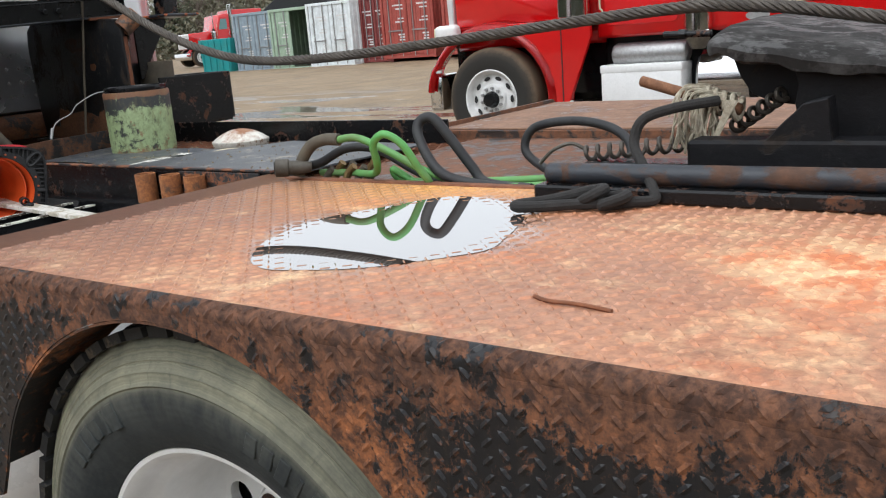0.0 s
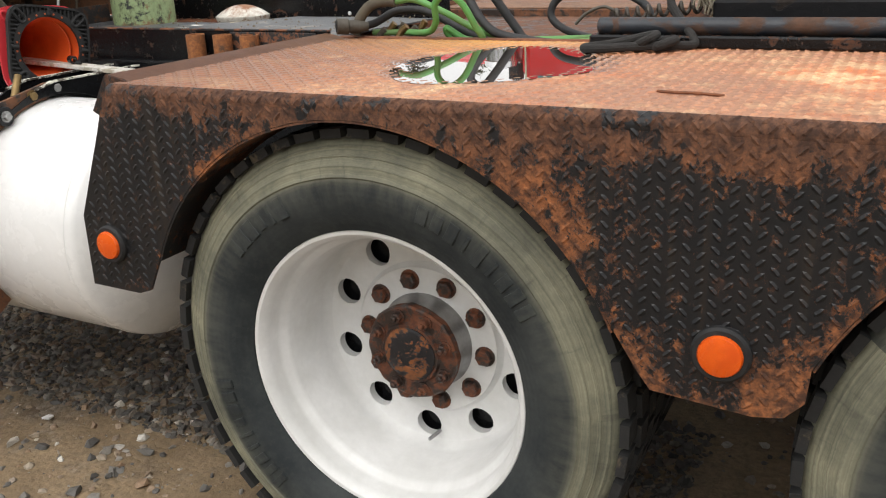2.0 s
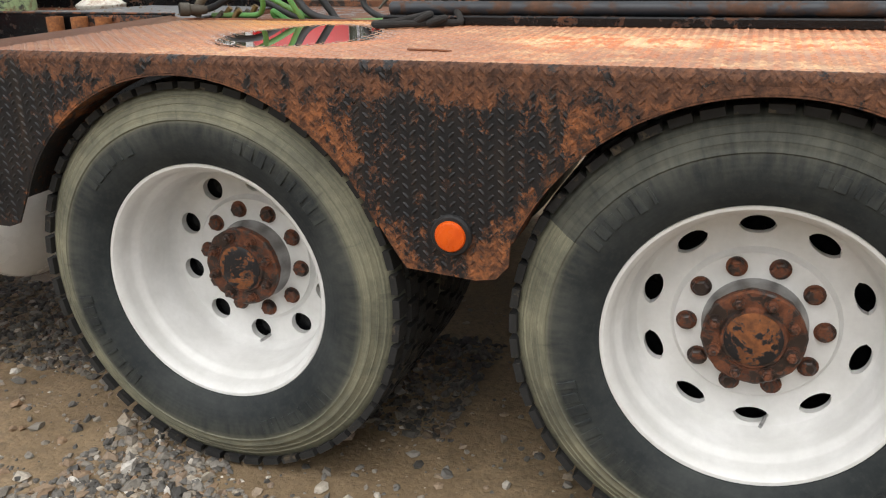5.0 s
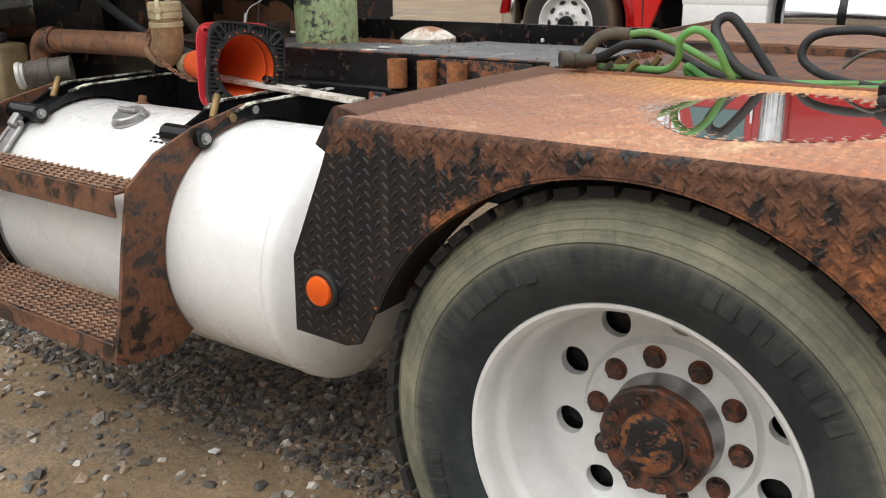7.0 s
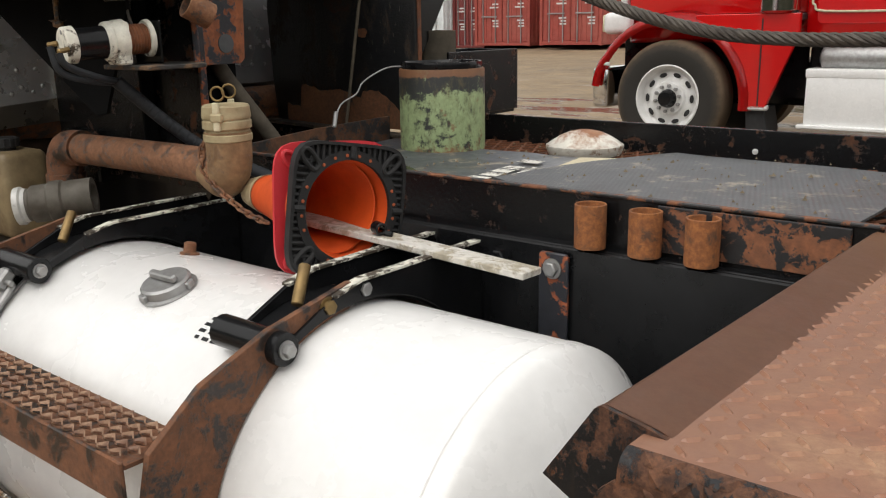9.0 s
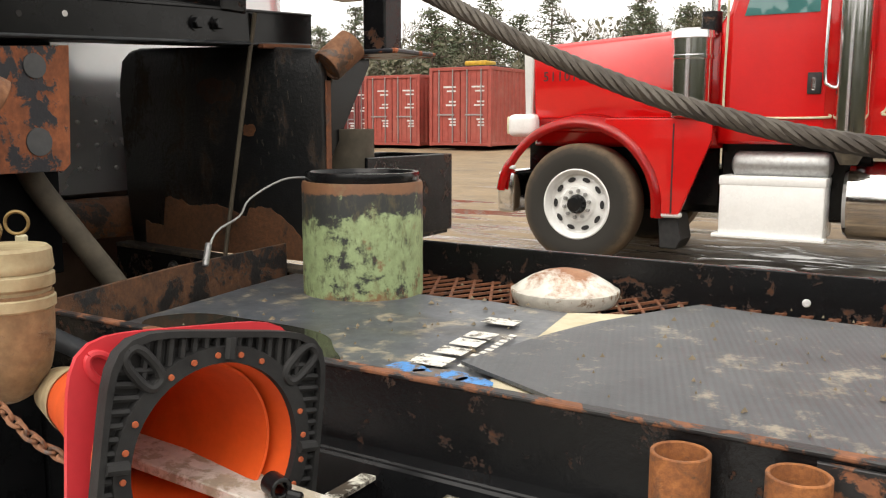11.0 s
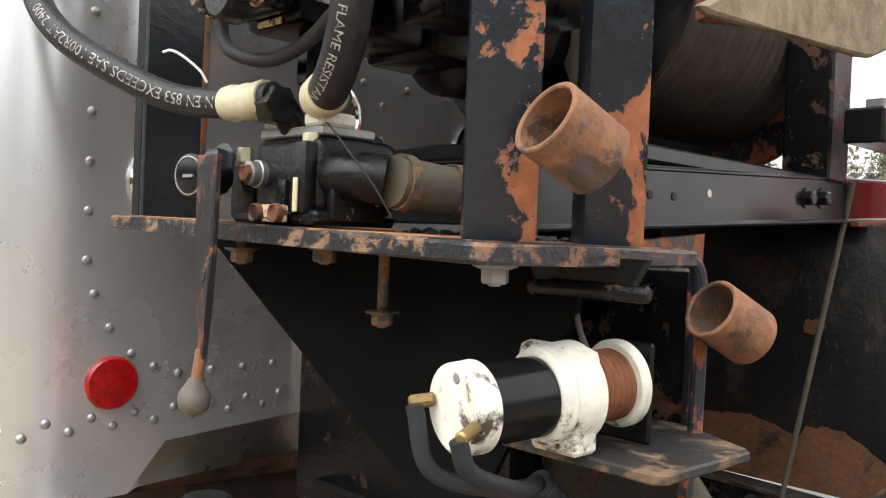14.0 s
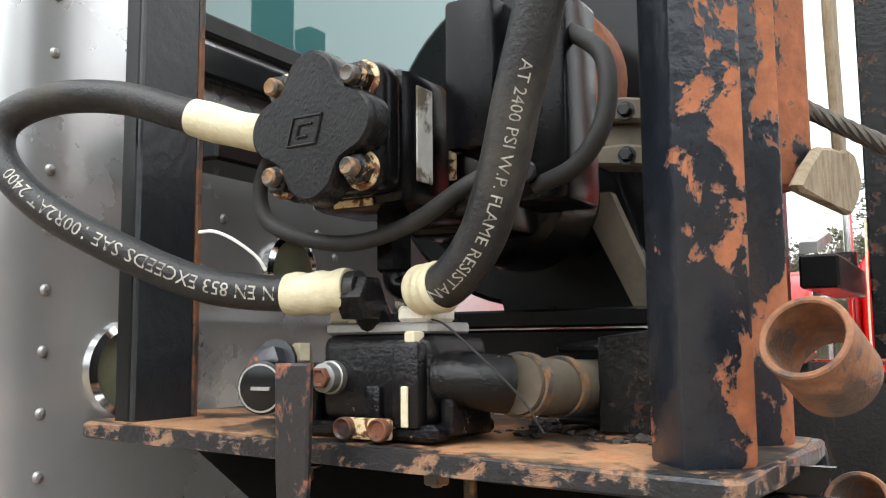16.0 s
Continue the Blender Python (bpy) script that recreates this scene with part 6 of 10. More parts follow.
def build_cab():
    c = thing("truck_cab", (-3.6, 1.25, 1.1), "silver riveted sleeper cab of the near truck", "truck cab")
    bm = B()
    out = cab_outline()
    Z = [1.112, 1.26, 1.5, 2.0, 2.62, 2.72]
    wy0, wy1, wz0, wz1 = 0.60, 1.90, 2.03, 2.46
    rows = [[bm.verts.new((x + (0.03 if i == 0 else 0.0) * 0, y, z + (0.0 if i else float(np.interp(y, (0.46, 0.516, 0.742), (0.0, 0.069, 0.085)))))) for x, y in out] for i, z in enumerate(Z)]
    for i in range(len(out) - 1):
        (xa, ya), (xb, yb) = out[i], out[i + 1]
        for k in range(len(Z) - 1):
            if abs(xa - CX) < 1e-6 and abs(xb - CX) < 1e-6 and k in (3,):
                continue
            bm.faces.new((rows[k][i], rows[k][i + 1], rows[k + 1][i + 1], rows[k + 1][i]))
    # back panel strip with the window opening through it
    ya, yb = CY0 + 0.15, CY1 - 0.15

    def quad(y0, y1, z0, z1):
        bm.faces.new([bm.verts.new((CX, y, z)) for y, z in ((y0, z0), (y1, z0), (y1, z1), (y0, z1))])

    quad(ya, wy0, 2.0, 2.62)
    quad(wy1, yb, 2.0, 2.62)
    quad(wy0, wy1, 2.0, wz0)
    quad(wy0, wy1, wz1, 2.62)
    bm.faces.new(rows[-1])
    bm.faces.new(rows[0][::-1])
    bm.faces.new([rows[k][0] for k in range(len(Z))] + [rows[k][-1] for k in range(len(Z) - 1, -1, -1)])
    bmesh.ops.remove_doubles(bm, verts=bm.verts, dist=1e-4)
    bmesh.ops.recalc_face_normals(bm, faces=bm.faces)
    part("cab_shell", bm, M_CAB, c, "satin silver sheet metal", angle=25)
    bm = B()
    for y0, y1, z0, z1 in ((wy0 - 0.03, wy1 + 0.03, wz0 - 0.03, wz0), (wy0 - 0.03, wy1 + 0.03, wz1, wz1 + 0.03), (wy0 - 0.03, wy0, wz0, wz1), (wy1, wy1 + 0.03, wz0, wz1)):
        box(bm, (CX - 0.006, y0, z0), (CX + 0.014, y1, z1), 0.004)
    win = part("rear_window", bm, M_BLACKRUB, c, "black rubber window seal")
    part("pane", box(B(), (CX - 0.008, wy0 - 0.01, wz0 - 0.01), (CX - 0.002, wy1 + 0.01, wz1 + 0.01), 0), M_DGLASS, win, "green tinted glass")
    part("window_bar", box(B(), (CX + 0.005, wy0 - 0.05, wz0 - 0.095), (CX + 0.03, wy1, wz0 - 0.05), 0.005), M_BLACK, win)
    part("underbody", box(B(), (-4.5, 0.62, 0.48), (-2.90, 1.95, 1.10), 0.03, None, 2), plain("muddy_underbody", lin(78, 62, 52), lin(46, 38, 33), 7, 0.8, bump=0.3, spec=0.2), c, "muddy brown underbody")
    # rivets
    spots = [(0.392, 1.443 + 0.0672 * i) for i in range(16)] + [(0.404, 1.397), (0.427, 1.350), (0.460, 1.312), (0.494, 1.291)]
    spots += [(0.532 + 0.054 * i, 1.279 + 0.001 * i) for i in range(4)] + [(0.556 + 0.10 * i, 1.755) for i in range(14)]
    spots += [(0.316 + 0.0302 * i, 1.209 + (0.015 if i % 2 else 0.0) + 0.0008 * i) for i in range(14)]
    spots += [(0.58 + 0.055 * i, 1.90) for i in range(22)] + [(0.9, 1.30 + 0.06 * i) for i in range(8)] + [(1.30 + 0.055 * (i % 9), 1.26 + 0.06 * (i // 9)) for i in range(27)]
    for y, z in spots:
        bm = spun(B(), (CX - 0.002, y, z), (CX + 1, y, z), [(0, 0.0068), (0.003, 0.0065), (0.006, 0.0045), (0.0072, 0.0)], 12, close1=False)
        part("rivet", bm, M_STEEL, c)
    bm = spun(B(), (CX, 0.432, 1.273), (CX + 1, 0.432, 1.273), [(0, 0.037), (0.006, 0.037), (0.010, 0.034), (0.012, 0.0)], 36, close1=False)
    part("reflector", bm, M_REDLENS, c, "round red reflector")
    for y, z in ((0.50, 1.555), (0.79, 1.69), (1.13, 1.66), (1.20, 1.60)):
        bm = spun(B(), (CX, y, z), (CX + 1, y, z), [(0, 0.058), (0.010, 0.056), (0.014, 0.048), (0.010, 0.044)], 40, False, False)
        v = part("vent_ring", bm, M_CHROME, c, "bright round trim ring")
        part("vent_disc", spun(B(), (CX, y, z), (CX + 1, y, z), [(0.004, 0.046), (0.007, 0.0)], 32, False, False), plain("olive_disc", lin(126, 128, 104), lin(104, 106, 88), 20, 0.5) if "olive_disc" not in bpy.data.materials else bpy.data.materials["olive_disc"], v, "olive disc")
    return c


build_cab()


# ---- winch frame behind the cab ----
def tube_post(name, a, b, z0, z1, parent, depth, material, label):
    """A square tube post: its lit face runs from a to b (x, y)."""
    a, b = Vector((*a, 0)), Vector((*b, 0))
    d = (b - a).normalized()
    n = Vector((-d.y, d.x, 0))
    m = Matrix((d, n, Vector((0, 0, 1)))).transposed().to_4x4()
    m.translation = a
    return part(name, box(B(), (0, 0, z0), ((b - a).length, depth, z1), 0.006, m, 2), material, parent, label)


f = thing("winch_stand", (-2.3, 0.9, 1.0), "dark blue steel winch frame with rusting chipped paint", "winch stand")
SZ = 1.499
out = [(-2.690, 0.391), (-2.60, 0.392), (-2.30, 0.391), (-2.05, 0.391), (-2.036, 0.394), (-2.029, 0.404), (-2.024, 0.50), (-2.018, 0.64), (-2.020, 0.69), (-2.10, 0.715), (-2.690, 0.72)]


def lean(u):
    """The shelf falls a little towards its free end."""
    return -0.0215 * (u + 2.40)


M_SHELFEDGE = worn("chipped_shelf_paint", (0.010, 0.011, 0.014, 1), lin(150, 98, 70), lin(128, 110, 88), 0.535, 26, 0.3, edge=0.03, fine=120, streak=1.6)
part("shelf_plate", slab(B(), out, 0.017, lambda u, v, w: Vector((u, v, SZ - 0.017 + w + lean(u))), 0.003), M_SHELFEDGE, f, "chipped shelf plate edge", smooth=False)
M_SHELFTOP = worn("rusty_shelf_top", (0.012, 0.011, 0.011, 1), lin(172, 112, 70), lin(140, 110, 82), 0.49, 11, 0.45, dust=lin(150, 126, 94), fine=120, edge=0.03)
part("shelf_dirt", slab(B(), [(-2.684, 0.398), (-2.05, 0.398), (-2.036, 0.41), (-2.031, 0.50), (-2.025, 0.62), (-2.03, 0.68), (-2.10, 0.705), (-2.684, 0.71)], 0.0015, lambda u, v, w: Vector((u, v, SZ + w + lean(u)))), M_SHELFTOP, f, "rust and dirt on top", smooth=False)
part("shelf_curl", swept(B(), [(-2.028, 0.645, SZ - 0.016), (-2.027, 0.685, SZ - 0.016), (-2.026, 0.702, SZ - 0.030), (-2.026, 0.708, SZ - 0.06), (-2.026, 0.710, SZ - 0.11), (-2.028, 0.712, SZ - 0.20)], 0.0075, 10, 6), M_BLUEBLK, f)
M_POST = worn("rust_eaten_blue_post", (0.010, 0.013, 0.019, 1), lin(178, 112, 74), lin(140, 86, 60), 0.545, 17, 0.22, edge=0.012, streak=0.7, loc=(1.7, 0.3, 0.9), lean=(0, 0.215, 0.27, 0.09))
tube_post("post", (-2.072, 0.412), (-2.029, 0.455), SZ - 0.008, 2.6, f, 0.052, M_POST, "dark blue post with rust patches")
tube_post("post", (-2.068, 0.566), (-2.030, 0.612), SZ - 0.008, 2.6, f, 0.052, M_POST, "dark blue post with rust patches")
M_CHANNEL = worn("chipped_black_channel", (0.013, 0.016, 0.02, 1), lin(150, 92, 60), lin(110, 70, 50), 0.645, 14, 0.3, edge=0.012)
part("post", box(B(), (-2.637, 0.404, SZ), (-2.629, 0.481, 2.6), 0.002), M_CHANNEL, f, "black channel post")
part("post_flange", box(B(), (-2.66, 0.481, SZ), (-2.628, 0.490, 2.6), 0.002), M_RUSTBR, f, "rusty flange")
part("post_flange", box(B(), (-2.66, 0.4045, SZ), (-2.637, 0.41, 2.6), 0.002), M_BLACK, f)
part("cross_beam", box(B(), (-2.72, 0.52, 1.80), (-2.64, 2.0, 1.86), 0.004), M_BLACK, f)
# gussets and side plate
M_MATTE = plain("matte_black_plate", (0.006, 0.0064, 0.007, 1), (0.010, 0.010, 0.010, 1), 9, 0.7, bump=0.1, spec=0.02)
part("gusset", slab(B(), [(-2.762, SZ - 0.018), (-2.075, SZ - 0.018), (-2.075, SZ - 0.07), (-2.205, 1.194), (-2.248, 1.188)], 0.008, lambda u, v, w: Vector((u, 0.572 + w, v))), M_MATTE, f, smooth=False)
part("side_plate", slab(B(), [(-2.745, 1.0), (-2.055, 1.0), (-2.05, 1.30), (-2.05, SZ - 0.03), (-2.745, SZ - 0.03)], 0.010, lambda u, v, w: Vector((u, 0.735 + w, v)), 0.001), M_BLACKW, f, smooth=False)
part("plate_edge", box(B(), (-2.056, 0.731, 1.0), (-2.046, 0.749, 1.47), 0.002), M_BLACKR, f, "edge with rust")
# plate with two holes
bm = slab(B(), [(0.76, 1.294), (0.953, 1.294), (0.967, 1.306), (0.977, 1.513), (0.76, 1.496)], 0.010, lambda u, v, w: Vector((-2.185 + w, u, v)), 0.001)
M_HOLEP = worn("half_bare_plate", (0.016, 0.018, 0.024, 1), lin(168, 100, 64), lin(128, 78, 54), 0.485, 13, 0.4, edge=0.015, loc=(0.4, 0.2, 0.1))
# black filler sheet, added to darken the bright gap behind the shelf
part("dark_filler", box(B(), (-2.262, 0.70, 1.10), (-2.252, 0.995, 1.530), 0.002), M_MATTE, f)
hp = part("hole_plate", bm, M_HOLEP, f, "plate with rust showing round two holes", smooth=False)
# discs stand for the openings, the shaded grey beyond painted on them
for y, z, r in ((0.908, 1.474, 0.021), (0.908, 1.346, 0.024)):
    part("hole_disc", spun(B(), (-2.1765, y, z), (-2.0, y, z), [(0, r), (0.004, r), (0.0045, r - 0.004), (0.0035, 0.0)], 28, close1=False), plain("shaded_grey", lin(84, 86, 88), lin(70, 72, 74), 20, 0.6), hp, "round opening showing grey")
# top beam, drilled
def rising(bm, slope=0.052, y0=0.70):
    """The beam and the tank below it rise a little towards the far side."""
    for v in bm.verts:
        v.co.z += slope * (v.co.y - y0)
    return bm


def rise(y):
    return 0.052 * (y - 0.70)


tb = part("top_beam", rising(box(B(), (-2.178, 0.60, 1.512), (-2.166, 1.624, 1.582), 0.003)), M_BLACK, f, "black drilled channel beam")
part("beam_flange", rising(box(B(), (-2.25, 0.60, 1.577), (-2.164, 1.624, 1.585), 0.003)), M_BLACK, f)
part("beam_flange", rising(box(B(), (-2.25, 0.60, 1.508), (-2.163, 1.624, 1.516), 0.003)), M_CHANNEL, f)
for y in (0.712, 0.767):
    part("bolt", hexbolt(B(), (-2.166, y, 1.549), (1, 0, 0), 0.0155, 0.012), M_STEEL, tb, "bare steel bolt")
for y, z in ((0.826, 1.556), (0.880, 1.557), (0.966, 1.566)):
    part("bolt_hole", rod(B(), (-2.168, y, z), (-2.1645, y, z), 0.0055, 12, 0.0005), M_BLACKRUB if y < 0.95 else M_LETTER, tb)
for y in (1.262, 1.318):
    part("bolt", hexbolt(B(), (-2.166, y, 1.549 + rise(y)), (1, 0, 0), 0.012, 0.012), M_BLACK, tb)
part("rust_patch", rising(box(B(), (-2.168, 1.44, 1.502), (-2.150, 1.60, 1.512), 0.002)), M_RUST, tb, "bare rusty lower edge")
# uprights and rails at the far end
part("far_post", box(B(), (-2.06, 1.68, 1.545), (-1.995, 1.75, 2.5), 0.004), M_BLACKW, f)
part("foot_plate", box(B(), (-2.10, 1.63, 1.535), (-1.93, 1.80, 1.546), 0.003), M_BLACKR, f)
part("far_post", box(B(), (-2.24, 1.33, 1.61), (-2.16, 1.405, 2.5), 0.004), M_BLACKW, f)
part("upper_rail", box(B(), (-2.13, 1.30, 1.665), (-2.07, 1.70, 1.72), 0.004), M_BLACK, f)
part("upper_plate", slab(B(), [(1.44, 1.755), (1.62, 1.79), (1.64, 1.775), (1.44, 1.735)], 0.03, lambda u, v, w: Vector((-2.15 + w, u, v))), M_STEEL, f)
part("brace", slab(B(), [(1.60, 1.535), (1.76, 1.535), (1.76, 1.52), (1.61, 1.30), (1.60, 1.30)], 0.010, lambda u, v, w: Vector((-2.11 + w, u, v))), M_BLACK, f, smooth=False)


def stub(at, d, r=0.034, L=0.085, parent=None):
    at, d = Vector(at), Vector(d).normalized()
    return part("rope_ring", pipe(B(), at, at + d * L, r, 0.005, 36), M_RUSTPIPE, parent, "short rusty pipe stub")


stub((-1.978, 0.463, 1.557), (-0.20, -0.85, 0.46), 0.0308, 0.060, f)
stub((-1.979, 0.723, 1.410), (-0.24, -0.83, 0.44), 0.0298, 0.062, f)
far_ring = stub((-1.972, 1.525, 1.548), (-0.25, -0.55, -0.50), 0.036, 0.08, f)
part("ring_core", rod(B(), (-1.972, 1.525, 1.548), (-1.972 - 0.25 * 0.095, 1.525 - 0.55 * 0.095, 1.548 - 0.5 * 0.095), 0.032, 24), M_RUSTPIPE, far_ring)
stub((-1.965, 1.72, 1.735), (0.25, -0.85, -0.25), 0.036, 0.08, f)


# black tank across the frame
M_BOLTD = worn("dirty_sill_bolt", (0.02, 0.019, 0.018, 1), lin(70, 62, 54), lin(50, 42, 36), 0.5, 40, 0.5)
M_TANKBLK = worn("scuffed_black_tank", (0.012, 0.0128, 0.014, 1), lin(76, 60, 48), lin(58, 53, 48), 0.565, 12, 0.30, streak=0.45, fine=120, edge=0.035, spec=0.3)
TF = 1.474
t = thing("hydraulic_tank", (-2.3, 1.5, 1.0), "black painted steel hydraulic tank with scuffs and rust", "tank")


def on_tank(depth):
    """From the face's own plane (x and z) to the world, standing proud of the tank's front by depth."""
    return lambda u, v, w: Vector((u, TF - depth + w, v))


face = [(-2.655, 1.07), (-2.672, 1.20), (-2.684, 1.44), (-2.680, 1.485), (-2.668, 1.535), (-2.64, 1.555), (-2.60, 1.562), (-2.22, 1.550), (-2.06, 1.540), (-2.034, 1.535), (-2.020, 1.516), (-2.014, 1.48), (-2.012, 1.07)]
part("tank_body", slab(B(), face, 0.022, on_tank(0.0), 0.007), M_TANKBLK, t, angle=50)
# unseen depth behind the front, added to keep skylight off the cab
part("hidden_tank_back", slab(B(), [(-2.672, TF + 0.022), (-2.045, TF + 0.022), (-2.36, 1.87), (-2.672, 1.87)], 0.44, lambda u, v, w: Vector((u, v, 1.07 + w)), 0.006), M_TANKBLK, t, smooth=False)
part("edge_strip", box(B(), (-2.0115, TF + 0.004, 1.09), (-2.0075, TF + 0.020, 1.47), 0.001), M_RUST, t, "rusty corner strip")
M_TRUST = worn("dull_brown_rust", (0.006, 0.006, 0.0065, 1), lin(128, 84, 54), lin(90, 62, 44), 0.41, 9, 0.6, fine=110, edge=0.05)
# bare brown steel along the foot, its upper edge wavy, stepping down near the outer end
low = []
for i in range(61):
    u = -2.60 + 0.0095 * i
    z = 1.130 if u < -2.525 else 1.197 - 0.10 * (u + 2.525)
    if u > -2.24:
        z = min(z + 0.016, 1.185 - 0.55 * (u + 2.19))
    low.append((u, max(1.08, z + 0.014 * noise.noise((i * 0.16, 2.0, 0.5)) + 0.007 * noise.noise((i * 0.6, 7.0, 0.5)))))
part("rust_patch", slab(B(), [(-2.60, 1.071), (-2.03, 1.071)] + low[::-1], 0.001, on_tank(0.001)), M_TRUST, t, "bare brown rust patch", smooth=False)
blot = [(-2.335 + 0.066 * math.cos(a) * (1 + 0.35 * noise.noise((math.cos(a) * 1.6, math.sin(a) * 1.6, 3))), 1.455 + 0.026 * math.sin(a) * (1 + 0.5 * noise.noise((math.cos(a) * 1.9, math.sin(a) * 1.9, 8)))) for a in (2 * math.pi * i / 60 for i in range(60))]
part("rust_patch", slab(B(), blot, 0.001, on_tank(0.001)), worn("thin_brown_stain", (0.004, 0.0045, 0.005, 1), lin(78, 52, 38), lin(56, 42, 34), 0.46, 16, 0.5, edge=0.06, fine=110), t, "small brown stain", smooth=False)
blot = [(-2.232 + 0.020 * math.cos(a) * (1 + 0.5 * noise.noise((math.cos(a) * 2, math.sin(a) * 2, 5))), 1.362 + 0.014 * math.sin(a) * (1 + 0.5 * noise.noise((math.cos(a) * 2, math.sin(a) * 2, 1)))) for a in (2 * math.pi * i / 36 for i in range(36))]
part("rust_patch", slab(B(), blot, 0.001, on_tank(0.001)), M_TRUST, t, "small brown stain", smooth=False)
# faint pale scratches where old marks were rubbed off
rs = random.Random(12)
scr = plain("rubbed_scratch", lin(62, 57, 46), lin(38, 36, 32), 90, 0.7)
for i in range(26):
    u, v = rs.gauss(-2.16, 0.075), rs.uniform(1.27, 1.49)
    if not -2.45 < u < -2.03:
        continue
    h = rs.uniform(0.004, 0.022)
    part("scratch", slab(B(), [(u, v), (u + rs.uniform(0.001, 0.0035), v + 0.002), (u + rs.uniform(-0.002, 0.003), v + h), (u - 0.001, v + h * 0.7)], 0.0006, on_tank(0.0006)), scr, t, "", False)
part("base_angle", slab(B(), [(-2.66, 1.078), (-2.01, 1.060), (-2.01, 1.050), (-2.66, 1.068)], 0.05, on_tank(0.05), 0.002), worn("dusty_ledge", lin(36, 32, 28), lin(96, 86, 70), lin(64, 54, 44), 0.52, 14, 0.7), t, "dirty base angle")
part("sill_plate", slab(B(), [(-2.66, 0.97), (-2.02, 0.97), (-2.02, 1.049), (-2.66, 1.067)], 0.008, on_tank(0.046)), M_BLACKW, t, "dark sill under the tank", smooth=False)
for u in (-2.45, -2.39, -2.31, -2.25):
    part("sill_bolt", hexbolt(B(), (u, TF - 0.046, 1.025 + 0.012 * math.sin(u * 40)), (0, -1, 0), 0.012, 0.01), M_BOLTD, t)
part("gusset", slab(B(), [(-2.10, 1.526), (-1.985, 1.526), (-2.07, 1.37), (-2.10, 1.37)], 0.008, lambda u, v, w: Vector((u, TF + 0.028 + w, v))), M_BLACKW, t, "dark gusset behind the tank", smooth=False)

# thin rod leaning against the tank
r_ = single("steel_rod", rod(B(), (-2.250, 1.383, 0.990), (-2.158, 1.425, 1.615), 0.0048, 10), M_DUSTHOSE, (-2.25, 1.383, 0.99), "thin grey rod leaning against the black tank", "rod")
single("rubber_hose", swept(B(), [(-2.26, 0.92, 1.33), (-2.235, 0.94, 1.265), (-2.19, 0.985, 1.17), (-2.15, 1.03, 1.08), (-2.11, 1.06, 1.0), (-2.09, 1.07, 0.975)], 0.0215, 16, 8), M_DUSTHOSE, (-2.1, 1.03, 0.985), "dusty brown rubber hose running down into the frame", "hose")

# open steel bin and pipe behind the tray
b = thing("steel_bin", (-2.1, 1.8, 1.1), "black steel open bin with rust stains", "bin")
part("bin_wall", box(B(), (-2.0, 1.60, 1.10), (-1.99, 1.975, 1.30), 0.002), M_BLACKW, b)
part("bin_wall", box(B(), (-2.20, 1.967, 1.10), (-2.0, 1.975, 1.30), 0.002), M_BLACKW, b)
part("bin_wall", box(B(), (-2.21, 1.69, 1.10), (-2.20, 1.975, 1.30), 0.002), M_BLACKW, b)
part("bin_floor", box(B(), (-2.20, 1.69, 1.09), (-2.0, 1.967, 1.10), 0), M_BLACKW, b)
single("pipe_ring", pipe(B(), (-2.13, 1.70, 1.10), (-2.13, 1.70, 1.365), 0.07, 0.006, 36), M_DUSTHOSE, (-2.13, 1.70, 1.10), "short upright grey steel pipe in the bin", "pipe")


# ---- drum winch ----
w = thing("drum_winch", (-2.43, 1.2, 1.62), "black drum winch wound with greasy wire rope", "winch")
DX, DZ = -2.43, 1.885
for y, s in ((0.93, -1), (1.45, 1)):
    part("drum_flange", spun(B(), (DX, y, DZ), (DX, y + 1, DZ), [(0, 0.10), (0, 0.245), (0.005, 0.252), (0.014, 0.252), (0.018, 0.245), (0.018, 0.10)], 64), M_BLACKR if s > 0 else M_BLACK, w, "drum flange")
prof = []
n = 20
for i in range(n):
    y = 0.01 + 0.49 * i / n
    for q in range(6):
        a = math.pi * q / 6
        prof.append((y + 0.0245 * q / 6, 0.185 + 0.010 * math.sin(a)))
part("rope_winding", spun(B(), (DX, 0.945, DZ), (DX, 2, DZ), prof, 64), M_CABLE, w, "greasy wire rope on the drum")
part("winch_side", slab(B(), [(DX - 0.02, 1.62), (DX + 0.20, 1.615), (DX + 0.12, DZ), (DX + 0.06, DZ + 0.14), (DX - 0.08, DZ + 0.14), (DX - 0.10, DZ)], 0.02, lambda u, v, q: Vector((u, 0.885 + q, v))), M_BLACK, w, smooth=False)
part("winch_leg", slab(B(), [(-2.306, 1.764), (-2.262, 1.764), (-2.205, 1.630), (-2.205, 1.605), (-2.228, 1.605), (-2.251, 1.653)], 0.02, lambda u, v, q: Vector((u, 0.80 + q, v))), M_DUSTHOSE, w, "dusty flat leg", smooth=False)
part("base_channel", box(B(), (DX - 0.2, 0.76, 1.512), (DX + 0.22, 0.775, 1.598), 0.003), M_BLACK, w)
part("winch_base", box(B(), (DX - 0.2, 0.75, 1.600), (DX + 0.24, 1.55, 1.622), 0.003), M_BLACK, w)
part("brake_band", spun(B(), (DX + 0.06, 0.80, DZ + 0.03), (DX + 0.06, 1.8, DZ + 0.03), [(0, 0.05), (0, 0.118), (0.05, 0.118), (0.05, 0.05)], 40), M_RUST, w, "rusty brake drum")
